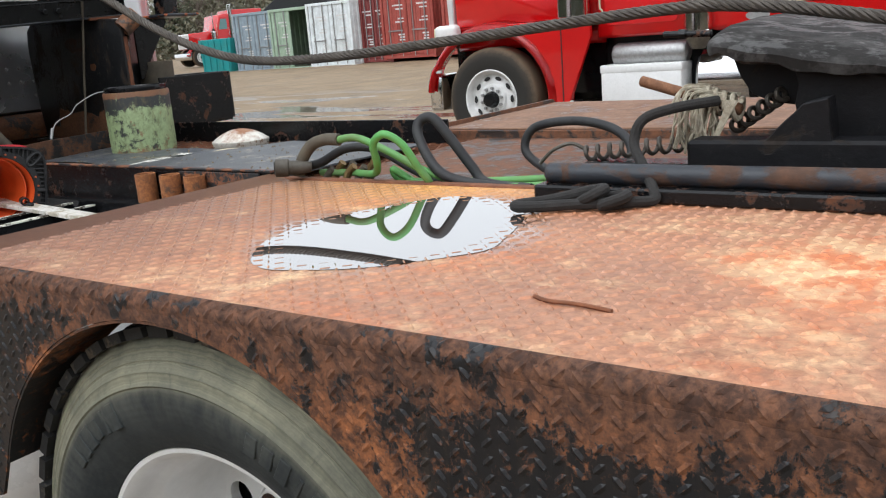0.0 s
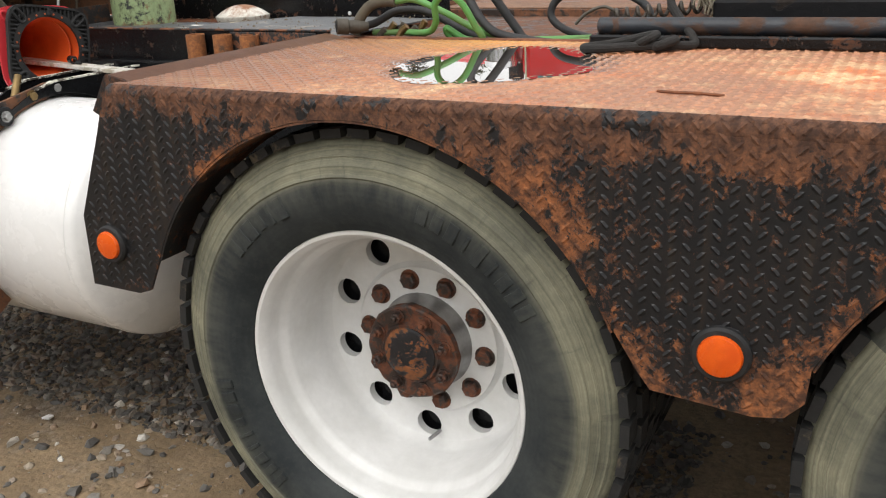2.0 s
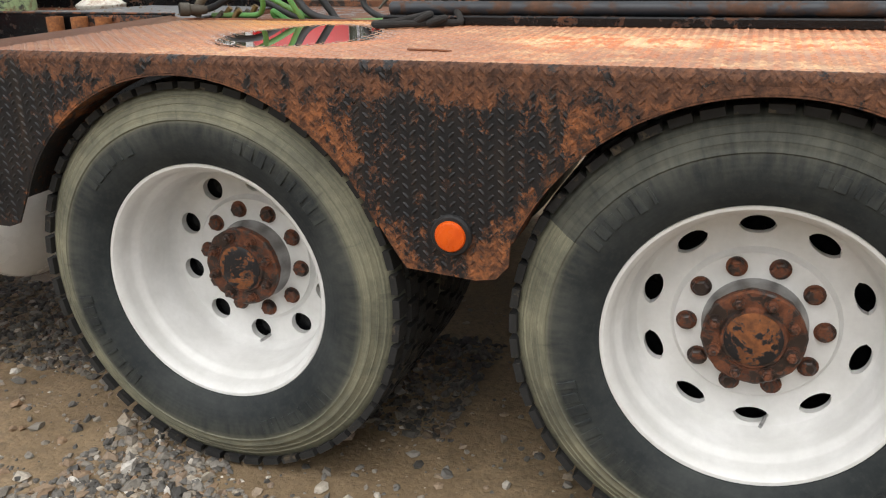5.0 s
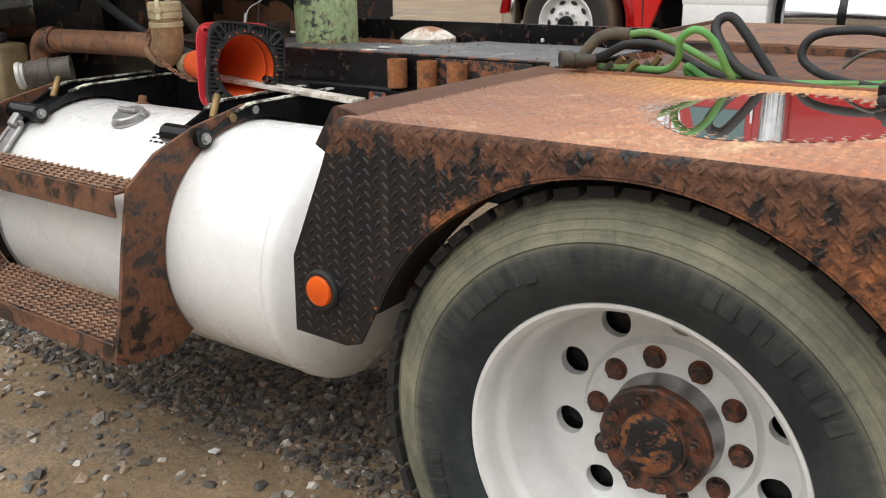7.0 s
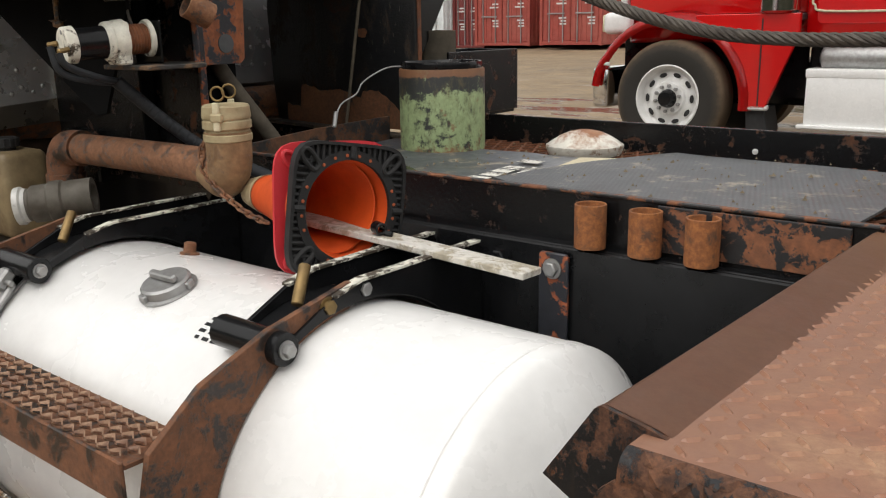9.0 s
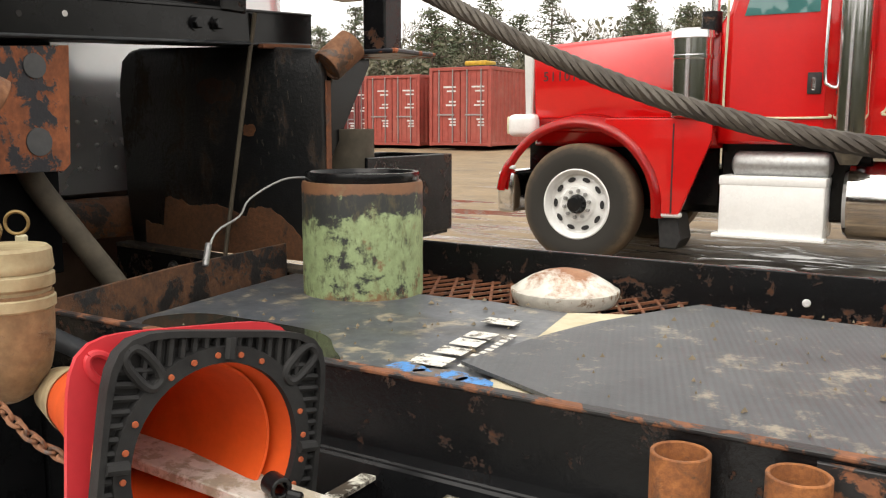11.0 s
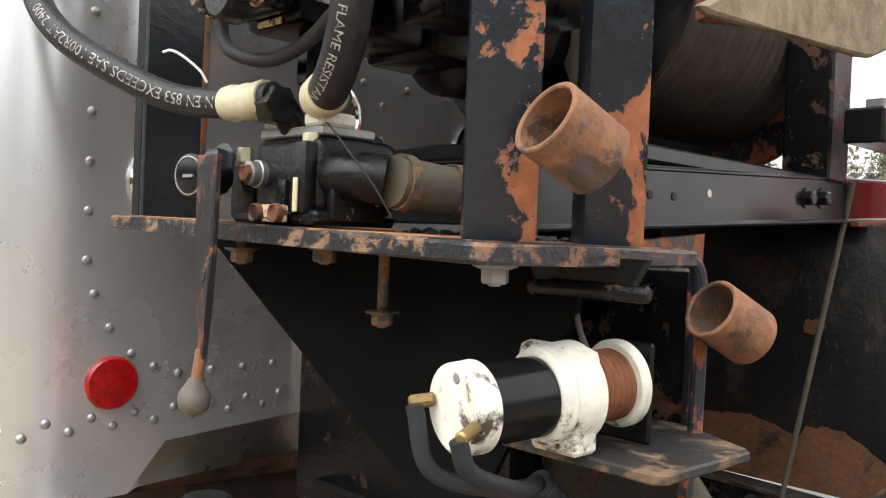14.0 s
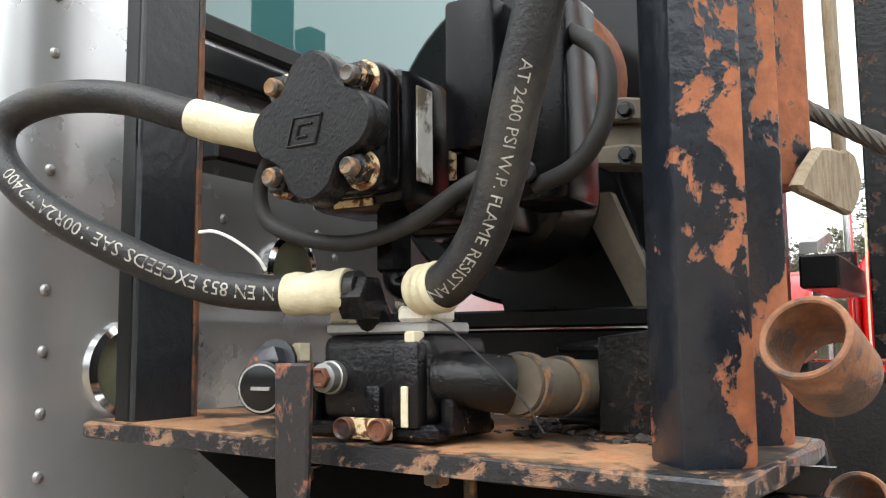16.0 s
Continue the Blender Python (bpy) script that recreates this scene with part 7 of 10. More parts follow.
for z0, z1 in ((1.835, 1.868), (1.782, 1.812)):
    part("band_clamp", slab(B(), [(-2.264, z0 + 0.008), (-2.20, z0), (-2.20, z1 - 0.006), (-2.23, z1), (-2.264, z1)], 0.05, lambda u, v, q: Vector((u, 0.76 + q, v)), 0.003), M_DUSTHOSE, w, "dusty brake band clamp")
part("clamp_web", box(B(), (-2.258, 0.775, 1.80), (-2.20, 0.80, 1.84), 0.003), M_DUSTHOSE, w)
for z in (1.85, 1.797):
    part("clamp_bolt", hexbolt(B(), (-2.225, 0.76, z), (0, -1, 0), 0.008, 0.008), M_BLACK, w)


def wire_rope(name, pts, r, label, strands=6, pitch=0.10):
    """A laid rope: strands that wind round the line."""
    line = curve_points(pts, 60)
    rp = thing(name, line[-1], label, "wire rope")
    s = [0.0]
    for a, b in zip(line, line[1:]):
        s.append(s[-1] + (b - a).length)
    frames = []
    u = None
    for i, p in enumerate(line):
        d = (line[min(i + 1, len(line) - 1)] - line[max(i - 1, 0)]).normalized()
        if u is None:
            u, v = frame_of(d)
        else:
            u = (u - d * u.dot(d)).normalized()
            v = d.cross(u)
        frames.append((p, u.copy(), v.copy()))
    for k in range(strands):
        pts2 = []
        for (p, a, b), q in zip(frames, s):
            t = 2 * math.pi * (q / pitch + k / strands)
            pts2.append(p + (a * math.cos(t) + b * math.sin(t)) * r * 0.62)
        part("strand", swept(B(), pts2, r * 0.42, 7, smooth=False), M_CABLE, rp)
    return rp


wire_rope("winch_cable", [(DX + 0.02, 1.09, DZ + 0.198), (-2.2, 1.085, 1.985), (-1.95, 1.08, 1.82), (-1.68, 1.08, 1.655), (-1.49, 1.08, 1.562), (-1.29, 1.08, 1.465), (-1.09, 1.08, 1.393), (-0.88, 1.08, 1.352), (-0.60, 1.08, 1.347), (-0.22, 1.08, 1.366), (0.30, 1.08, 1.396), (0.50, 1.08, 1.390), (0.72, 1.08, 1.352), (1.3, 1.08, 1.235)], 0.0125, "thick greasy steel wire rope running back from the winch")


M_PRINT = plain("worn_white_print", lin(176, 174, 166), lin(96, 94, 90), 60, 0.7)
M_SLUDGE2 = plain("greasy_dirt", (0.012, 0.011, 0.010, 1), (0.05, 0.042, 0.034, 1), 40, 0.5, bump=0.6, dist=0.002)
M_HOSEP = worn("dusty_hydraulic_hose", (0.014, 0.0145, 0.016, 1), lin(92, 86, 74), lin(70, 66, 58), 0.60, 7, 0.42, fine=200, edge=0.10, spec=0.32)

# ---- hydraulic motor and valve ----
MX, MY, MZ = -2.353, 0.345, 1.762
M_CASTROUGH = plain("rough_black_casting", (0.010, 0.010, 0.011, 1), (0.005, 0.005, 0.006, 1), 45, 0.2, bump=0.45, dist=0.0012, rough2=0.34, spec=0.22)
M_NUT = worn("chipped_black_nut", (0.006, 0.006, 0.007, 1), lin(196, 176, 136), lin(150, 104, 62), 0.56, 70, 0.22, fine=160, edge=0.015, spec=0.4)
M_NUTW = worn("chipped_pale_paint", lin(200, 180, 142), lin(150, 92, 52), (0.01, 0.01, 0.011, 1), 0.50, 60, 0.5, fine=160, edge=0.015)
m_ = thing("hydraulic_motor", (MX, 0.6, 1.66), "black painted cast iron hydraulic motor on the winch", "hydraulic motor")


M_BOLTW = worn("worn_bolt_steel", (0.06, 0.055, 0.05, 1), lin(158, 126, 88), lin(110, 80, 58), 0.5, 60, 0.4)


def lobed(y, k, n=96):
    """The cover's cross-shaped outline at depth y, hollow at the four bolts."""
    out = []
    for i in range(n):
        a = 2 * math.pi * i / n
        c = math.cos(4 * a)
        r = 0.0585 + (0.0075 * c if c > 0 else 0.0115 * c)
        out.append(Vector((MX + r * k * math.cos(a), y, MZ + r * k * math.sin(a))))
    return out


bm = B()
rings = [[bm.verts.new(p) for p in lobed(y, k)] for y, k in ((MY + 0.024, 1.0), (MY + 0.006, 0.99), (MY + 0.002, 0.965), (MY, 0.925))]
for a, b in zip(rings, rings[1:]):
    for i in range(96):
        bm.faces.new((a[i], b[i], b[(i + 1) % 96], a[(i + 1) % 96]))
bm.faces.new(rings[-1])
bm.faces.new(rings[0][::-1])
bmesh.ops.recalc_face_normals(bm, faces=bm.faces)
cover = part("end_cover", bm, M_CASTROUGH, m_, "rough black cast cover")
part("cover_flange", box(B(), (MX - 0.058, MY + 0.020, MZ - 0.056), (MX + 0.058, MY + 0.060, MZ + 0.056), 0.016, None, 4), M_BLACKCAST, m_)
bm = B()
for a, b in (((-1, -0.8), (1, -0.8)), ((1, -0.8), (1, 0.8)), ((1, 0.8), (-1, 0.8)), ((-1, 0.8), (-1, -0.8)), ((-0.45, -0.35), (-0.45, 0.35)), ((-0.45, 0.35), (0.45, 0.35)), ((-0.45, -0.35), (0.3, -0.35))):
    p, q = (Vector((MX - 0.004 + (u + 0.28 * v) * 0.015, MY - 0.0004, MZ - 0.004 + v * 0.015)) for u, v in (a, b))
    swept(bm, [p, q], 0.0013, 5, 1)
part("cast_mark", bm, M_BLACK, cover, "raised cast mark")
for x, z in ((MX - 0.041, MZ + 0.039), (MX + 0.041, MZ + 0.037), (MX - 0.042, MZ - 0.039), (MX + 0.041, MZ - 0.039)):
    bolt = part("cover_bolt", spun(B(), (x, MY + 0.019, z), (x, MY - 1, z), [(0, 0.0135), (0.010, 0.0135), (0.012, 0.0118), (0.012, 0.0075)], 6), M_NUT, cover, "black nut with chipped paint")
    part("stud", spun(B(), (x, MY + 0.008, z), (x, MY - 1, z), [(0, 0.0078), (0.009, 0.0078), (0.011, 0.006), (0.010, 0.004), (0.010, 0.0)], 16, True, False), M_BOLTW, bolt, "rusty stud end")
    part("washer", spun(B(), (x, MY + 0.021, z), (x, MY - 1, z), [(0, 0.0165), (0.002, 0.0165), (0.0026, 0.0155)], 24), M_NUTW, bolt, "pale painted washer")
part("gasket", box(B(), (MX + 0.047, MY + 0.1455, MZ - 0.028), (MX + 0.0545, MY + 0.1495, MZ + 0.030), 0.0008), M_NUTW, m_, "pale chipped paint at a joint")
part("gasket", box(B(), (MX - 0.02, MY + 0.0585, MZ - 0.0605), (MX + 0.022, MY + 0.0615, MZ - 0.054), 0.0008), M_NUTW, m_, "pale chipped paint at a joint")
part("gear_section", box(B(), (MX - 0.052, MY + 0.060, MZ - 0.062), (MX + 0.054, MY + 0.145, MZ + 0.060), 0.012, None, 2), M_BLACKCAST, m_)
part("data_plate", box(B(), (MX + 0.0545, MY + 0.078, MZ - 0.04), (MX + 0.0565, MY + 0.104, MZ + 0.045), 0.001), M_ALU, m_, "worn metal data plate")
part("gear_section", box(B(), (MX - 0.050, MY + 0.150, MZ - 0.060), (MX + 0.052, MY + 0.23, MZ + 0.056), 0.008, None, 2), M_BLACKCAST, m_)
part("bearing_section", box(B(), (MX - 0.060, MY + 0.233, MZ - 0.066), (MX + 0.062, MY + 0.31, MZ + 0.060), 0.008, None, 2), M_BLACKCAST, m_)
part("brake_housing", spun(B(), (MX, MY + 0.31, MZ), (MX, MY + 1, MZ), [(0, 0.08), (0.01, 0.095), (0.10, 0.095), (0.11, 0.08), (0.22, 0.075)], 40), M_BLACKCAST, m_)
part("counterbalance_valve", box(B(), (MX + 0.070, MY + 0.10, MZ - 0.012), (MX + 0.118, MY + 0.17, MZ + 0.125), 0.006, None, 2), M_BLACKCAST, m_)
part("valve_block", box(B(), (MX + 0.10, MY + 0.15, MZ - 0.055), (MX + 0.165, MY + 0.23, MZ + 0.14), 0.006, None, 2), M_BLACKCAST, m_)
for z in (-0.03, 0.03, 0.075):
    part("socket_screw", rod(B(), (MX + 0.13, MY + 0.15, MZ + z), (MX + 0.13, MY + 0.138, MZ + z), 0.010, 16), M_STEEL if z > 0.07 else M_BLACK, m_)
part("port_fitting", rod(B(), (MX + 0.01, MY + 0.11, MZ - 0.06), (MX + 0.01, MY + 0.11, MZ - 0.115), 0.017, 6), M_BLACKCAST, m_)
part("elbow_fitting", swept(B(), [(MX + 0.01, MY + 0.11, MZ - 0.10), (MX + 0.012, MY + 0.11, MZ - 0.125), (MX + 0.03, MY + 0.11, MZ - 0.13), (MX + 0.06, MY + 0.115, MZ - 0.13)], 0.011, 12, 6), M_BLACKCAST, m_)
part("port_flange", box(B(), (MX - 0.085, MY + 0.05, MZ - 0.035), (MX - 0.045, MY + 0.12, MZ + 0.03), 0.006, None, 2), M_BLACKCAST, m_)

v_ = thing("control_valve", (-2.38, 0.46, SZ), "black hydraulic control valve bolted to the shelf", "valve")
part("valve_body", box(B(), (-2.405, 0.425, SZ + 0.012), (-2.285, 0.53, SZ + 0.092), 0.012, None, 3), M_VALVE, v_)
part("valve_foot", box(B(), (-2.43, 0.415, SZ + 0.002), (-2.275, 0.52, SZ + 0.016), 0.004), M_VALVE, v_)
part("end_section", box(B(), (-2.455, 0.425, SZ + 0.004), (-2.408, 0.52, SZ + 0.066), 0.008, None, 2), M_VALVE, v_)
ft = part("port_fitting", spun(B(), (-2.388, 0.428, SZ + 0.054), (-2.384, 0.30, SZ + 0.054), [(0, 0.015), (0.010, 0.015), (0.011, 0.0135), (0.020, 0.0128), (0.0205, 0.010)], 24), M_STEEL, v_, "bright steel port fitting")
part("hex_nut", spun(B(), (-2.388, 0.4085, SZ + 0.054), (-2.384, 0.28, SZ + 0.054), [(0, 0.0098), (0.006, 0.0098), (0.007, 0.008), (0.005, 0.005), (0.005, 0.0)], 6, True, False), M_HUBRUST, ft, "rusty hexagon nut")
part("shoulder", box(B(), (-2.395, 0.440, SZ + 0.060), (-2.300, 0.525, SZ + 0.100), 0.010, None, 3), M_VALVE, v_)
part("rib", box(B(), (-2.352, 0.419, SZ + 0.006), (-2.334, 0.432, SZ + 0.048), 0.004, None, 2), M_VALVE, v_)
part("rib", box(B(), (-2.282, 0.432, SZ + 0.006), (-2.268, 0.50, SZ + 0.060), 0.004, None, 2), M_VALVE, v_)
part("boss", box(B(), (-2.318, 0.412, SZ + 0.012), (-2.29, 0.43, SZ + 0.085), 0.005, None, 2), M_VALVE, v_)
part("spool_plug", rod(B(), (-2.437, 0.40, SZ + 0.050), (-2.412, 0.36, SZ + 0.048), 0.021, 20), M_VALVE, v_)
pl = part("slotted_plug", spun(B(), (-2.41, 0.362, SZ + 0.048), (-2.395, 0.30, SZ + 0.046), [(0, 0.0225), (0.010, 0.0225), (0.012, 0.019), (0.0115, 0.0)], 28, close1=False), M_BLACK, v_, "round slotted plug")
part("rim", spun(B(), (-2.4073, 0.3513, SZ + 0.0474), (-2.3923, 0.2893, SZ + 0.0454), [(0, 0.0200), (0.0012, 0.0205), (0.0014, 0.0190), (0.0, 0.0186)], 28, False, False, True), M_STEEL, pl, "bright rubbed rim")
part("slot", box(B(), (-2.4185, 0.3485, SZ + 0.0455), (-2.3955, 0.3505, SZ + 0.0485), 0), M_STEEL, pl)
part("hex_nut", hexbolt(B(), (-2.445, 0.41, SZ + 0.062), (0, -1, 0.2), 0.020, 0.016), M_BLACKR, v_, "rusty hexagon")
for x, z in ((-2.305, 0.078), (-2.305, 0.088), (-2.43, 0.079)):
    part("cap_nut", rod(B(), (x, 0.43, SZ + z - 0.012), (x, 0.43, SZ + z + 0.006), 0.0095, 6), M_CREAM, v_, "pale painted nut")
part("paint_run", box(B(), (-2.306, 0.409, SZ + 0.014), (-2.299, 0.412, SZ + 0.048), 0.001), M_CREAM, v_)
br = part("link_bar", box(B(), (-2.366, 0.404, SZ + 0.003), (-2.314, 0.412, SZ + 0.021), 0.003, None, 2), M_NUTW, v_, "pale chipped link bar")
for x in (-2.358, -2.322):
    part("bracket_bolt", spun(B(), (x, 0.405, SZ + 0.012), (x, 0.30, SZ + 0.012), [(0, 0.0098), (0.007, 0.0098), (0.008, 0.0085), (0.0055, 0.0065), (0.0055, 0.0)], 16, True, False), M_HUBRUST, br, "rusty bolt head")
part("port_plate", box(B(), (-2.402, 0.43, SZ + 0.092), (-2.29, 0.50, SZ + 0.102), 0.002), M_STEEL, v_)
part("port_block", box(B(), (-2.400, 0.432, SZ + 0.102), (-2.362, 0.475, SZ + 0.116), 0.003), M_WPAINT, v_)
part("port_block", box(B(), (-2.325, 0.432, SZ + 0.102), (-2.290, 0.475, SZ + 0.116), 0.003), M_WPAINT, v_)
part("swivel", rod(B(), (-2.365, 0.415, 1.622), (-2.338, 0.415, 1.622), 0.021, 6), M_VALVE, v_)
part("swivel_stem", rod(B(), (-2.355, 0.445, 1.60), (-2.355, 0.42, 1.63), 0.016, 16), M_VALVE, v_)
part("outlet_elbow", swept(B(), [(-2.29, 0.45, SZ + 0.052), (-2.268, 0.453, SZ + 0.052), (-2.25, 0.46, SZ + 0.050), (-2.238, 0.472, SZ + 0.048)], 0.025, 20, 8), M_VALVE, v_, "wet black elbow")
sh = thing("suction_hose", (-2.2, 0.6, SZ), "dusty brown suction hose from a valve", "hose")
SUCTION = [(-2.232, 0.475, SZ + 0.048), (-2.230, 0.50, SZ + 0.046), (-2.226, 0.54, SZ + 0.043), (-2.220, 0.60, SZ + 0.041), (-2.205, 0.70, SZ + 0.04)]
part("hose_body", swept(B(), SUCTION, 0.0255, 20, 8), M_DUSTHOSE, sh)
for q in (0, 2):
    p, d = Vector(SUCTION[q]), (Vector(SUCTION[q + 1]) - Vector(SUCTION[q])).normalized()
    part("hose_clamp", spun(B(), p, p + d, [(0.006, 0.026), (0.006, 0.0285), (0.018, 0.0285), (0.018, 0.026)], 28, False, False, True), M_BOLTW, sh, "worn band clamp")
part("upstand", slab(B(), [(-2.198, SZ), (-2.138, SZ), (-2.138, SZ + 0.095), (-2.198, SZ + 0.088)], 0.008, lambda u, v, w: Vector((u, 0.58 + w, v)), 0.001), M_BLACKW, f, smooth=False)

# thin wire off the valve, and greasy dirt lying behind it
single("thin_wire", swept(B(), [(-2.292, 0.436, SZ + 0.104), (-2.272, 0.428, SZ + 0.098), (-2.235, 0.425, SZ + 0.070), (-2.205, 0.43, SZ + 0.040), (-2.190, 0.44, SZ + 0.012)], 0.0009, 6, 6), M_BLACKRUB, (-2.292, 0.436, SZ + 0.1), "loose thin black wire over a hose", "wire")
rng_ = random.Random(31)
bm = B()
for i in range(110):
    x, y = rng_.uniform(-2.29, -2.11), rng_.uniform(0.53, 0.66)
    r = rng_.uniform(0.002, 0.0085) * (1.0 if rng_.random() < 0.5 else 0.5)
    m4 = Matrix.Translation((x, y, SZ + lean(x) + 0.0015 + r * 0.25)) @ Matrix.Rotation(rng_.uniform(0, 3), 4, "Z") @ Matrix.Diagonal((1.5, 1.0, 0.55, 1))
    for v in bmesh.ops.create_icosphere(bm, subdivisions=1, radius=r, matrix=m4)["verts"]:
        v.co += Vector((rng_.uniform(-1, 1), rng_.uniform(-1, 1), rng_.uniform(-0.6, 0.6))) * r * 0.35
single("dirt_clods", bm, M_SLUDGE2, (-2.2, 0.6, SZ), "greasy black dirt clods on a rusty shelf", "dirt", "", "stuff", False)

# lever
l_ = thing("control_lever", (-2.385, 0.36, 1.33), "flat steel control lever with grey ball knob", "lever")
bm = slab(B(), [(-0.019, 0.075), (0.019, 0.075), (0.017, -0.02), (0.010, -0.08), (0.005, -0.13), (-0.005, -0.13), (-0.012, -0.08), (-0.017, -0.02)], 0.008, lambda u, v, w: Vector((-2.375 + u, 0.352 + w, 1.492 + v)), 0.002)
part("lever_arm", bm, worn("rust_streaked_lever", (0.014, 0.014, 0.016, 1), lin(158, 92, 60), lin(110, 70, 50), 0.545, 24, 0.35, streak=0.4, edge=0.02), l_, "rusty flat arm")
part("lever_rod", rod(B(), (-2.376, 0.356, 1.372), (-2.378, 0.352, 1.335), 0.006, 12), M_RUSTPIPE, l_)
part("knob", spun(B(), (-2.378, 0.351, 1.300), (-2.378, 0.351, 1.40), [(0.004, 0.0), (0.007, 0.010), (0.013, 0.0152), (0.021, 0.0168), (0.029, 0.0152), (0.036, 0.010), (0.043, 0.006)], 28), plain("dull_grey_knob", lin(104, 96, 86), lin(66, 60, 54), 40, 0.55), l_, "grey ball knob")
part("hole", rod(B(), (-2.373, 0.3525, 1.445), (-2.373, 0.351, 1.445), 0.006, 12, 0.0003), M_BLACKRUB, l_)
for x, y, z0, z1, mm in ((-2.43, 0.43, 1.455, 1.482, M_BOLTW), (-2.29, 0.44, 1.462, 1.482, M_BOLTW), (-2.313, 0.538, 1.392, 1.482, M_BOLTW), (-2.072, 0.455, 1.455, 1.482, M_STEEL)):
    part("shelf_bolt", rod(B(), (x, y, z0), (x, y, z1), 0.0065, 10), mm, f)
    part("shelf_washer", spun(B(), (x, y, z0 + 0.016), (x, y, z0 + 1), [(0, 0.019), (0.002, 0.019)], 20), mm, f)
    part("shelf_nut", spun(B(), (x, y, z0 + 0.002), (x, y, z0 + 1), [(0, 0.010), (0.002, 0.012), (0.012, 0.012), (0.013, 0.016), (0.015, 0.016)], 6), mm, f)


# ---- big hoses with printed marks ----
def printed_hose(name, pts, r, label, text, size, s0, facing, flip=False, ends=()):
    line = curve_points(pts, 24)
    ho = thing(name, pts[0], label, "hydraulic hose", "hydraulic hoses")
    part("hose_body", swept(B(), pts, r, 28, 16), M_HOSEP, ho, "black rubber hose")
    s = [0.0]
    for a, b in zip(line, line[1:]):
        s.append(s[-1] + (b - a).length)

    def at(q):
        q = min(max(q, 0.0), s[-1] - 1e-4)
        i = int(np.searchsorted(s, q)) - 1
        i = max(0, min(i, len(line) - 2))
        t = (q - s[i]) / (s[i + 1] - s[i])
        return line[i].lerp(line[i + 1], t), (line[i + 1] - line[i]).normalized()

    sg = -1 if flip else 1

    def place(u, v):
        p, d = at(s0 + sg * u)
        n = (Vector(facing) - p)
        n = (n - d * n.dot(d)).normalized()
        b = n.cross(d) * sg
        a = (v - size * 0.35) / r
        return p + (n * math.cos(a) + b * math.sin(a)) * (r + 0.0006)

    if text:
        lettering("printed_text", text, size, place, M_PRINT, ho, "LEFT")
    for a, b, rr in ends:
        n = 14
        q = [at(a + (b - a) * i / n)[0] for i in range(n + 1)]
        part("tape_wrap", swept(B(), q, rr, 24, smooth=False, radii=lambda t, rr=rr: rr * (1 + 0.05 * math.sin(t * 17))), M_CREAM, ho, "cream tape round the hose end")
    return ho


H1 = [(-2.350, 0.413, 1.630), (-2.42, 0.402, 1.628), (-2.50, 0.375, 1.638), (-2.575, 0.335, 1.673), (-2.645, 0.305, 1.715), (-2.70, 0.295, 1.765), (-2.705, 0.30, 1.805), (-2.665, 0.325, 1.828), (-2.60, 0.355, 1.826), (-2.53, 0.375, 1.803), (-2.46, 0.39, 1.780), (-2.41, 0.40, 1.772)]
printed_hose("hydraulic_hose", H1, 0.0165, "black hydraulic hose loop with printed marks and taped ends", "N EN 853 EXCEEDS SAE 100R2AT 2400", 0.0180, 0.078, (-1.85, -0.2, 1.55), False, ((0.010, 0.074, 0.0192), (0.665, 0.875, 0.0180)))
H2 = [(-2.300, 0.435, 1.628), (-2.262, 0.418, 1.633), (-2.225, 0.405, 1.665), (-2.200, 0.395, 1.715), (-2.182, 0.388, 1.77), (-2.158, 0.38, 1.84), (-2.132, 0.375, 1.95), (-2.10, 0.38, 2.15)]
printed_hose("hydraulic_hose", H2, 0.0195, "black hydraulic hose with printed marks rising from a valve", "AT 2400 PSI W.P. FLAME RESISTANT", 0.0134, 0.236, (-1.85, -0.2, 1.55), True, ((0.0, 0.034, 0.0215),))
single("cable_tie", swept(B(), [(-2.430, 0.380, 1.648), (-2.436, 0.375, 1.66), (-2.453, 0.365, 1.675), (-2.473, 0.36, 1.684), (-2.493, 0.36, 1.685)], 0.0016, 6, 5), M_LETTER, (-2.452, 0.375, 1.648), "white plastic cable tie on a hose", "cable tie")
single("thin_hose", swept(B(), [(-2.455, 0.42, 1.775), (-2.475, 0.42, 1.735), (-2.465, 0.42, 1.70), (-2.42, 0.42, 1.68), (-2.36, 0.42, 1.672), (-2.30, 0.42, 1.685), (-2.25, 0.42, 1.71), (-2.21, 0.43, 1.73)], 0.0075, 12, 8), M_BLACKRUB, (-2.36, 0.42, 1.665), "thin shiny black hose looped under a motor", "hose")
single("thin_hose", swept(B(), [(-2.22, 0.50, 1.72), (-2.175, 0.49, 1.735), (-2.15, 0.49, 1.775), (-2.155, 0.50, 1.83), (-2.20, 0.52, 1.87)], 0.0085, 12, 8), M_BLACKRUB, (-2.175, 0.49, 1.72), "thin shiny black hose beside a valve block", "hose")


# ---- small electric winch on its bracket ----
M_LOOM = plain("dusty_black_loom", (0.024, 0.028, 0.033, 1), (0.012, 0.013, 0.015, 1), 16, 0.45, bump=0.3, spec=0.3)
e_ = thing("electric_winch", (-2.067, 0.54, 1.31), "small electric winch, black motor with chipped white housings", "winch")
ex, ez = -2.067, 1.360
Y = lambda y: Vector((-2.075 + 0.173 * (y - 0.433), y, 1.356 + 0.061 * (y - 0.433)))
part("end_cap", spun(B(), Y(0.417), Y(1.4), [(0, 0.0), (0.0, 0.034), (0.003, 0.038), (0.022, 0.039), (0.024, 0.036)], 36, False), M_WPAINT, e_, "chipped white end cap")
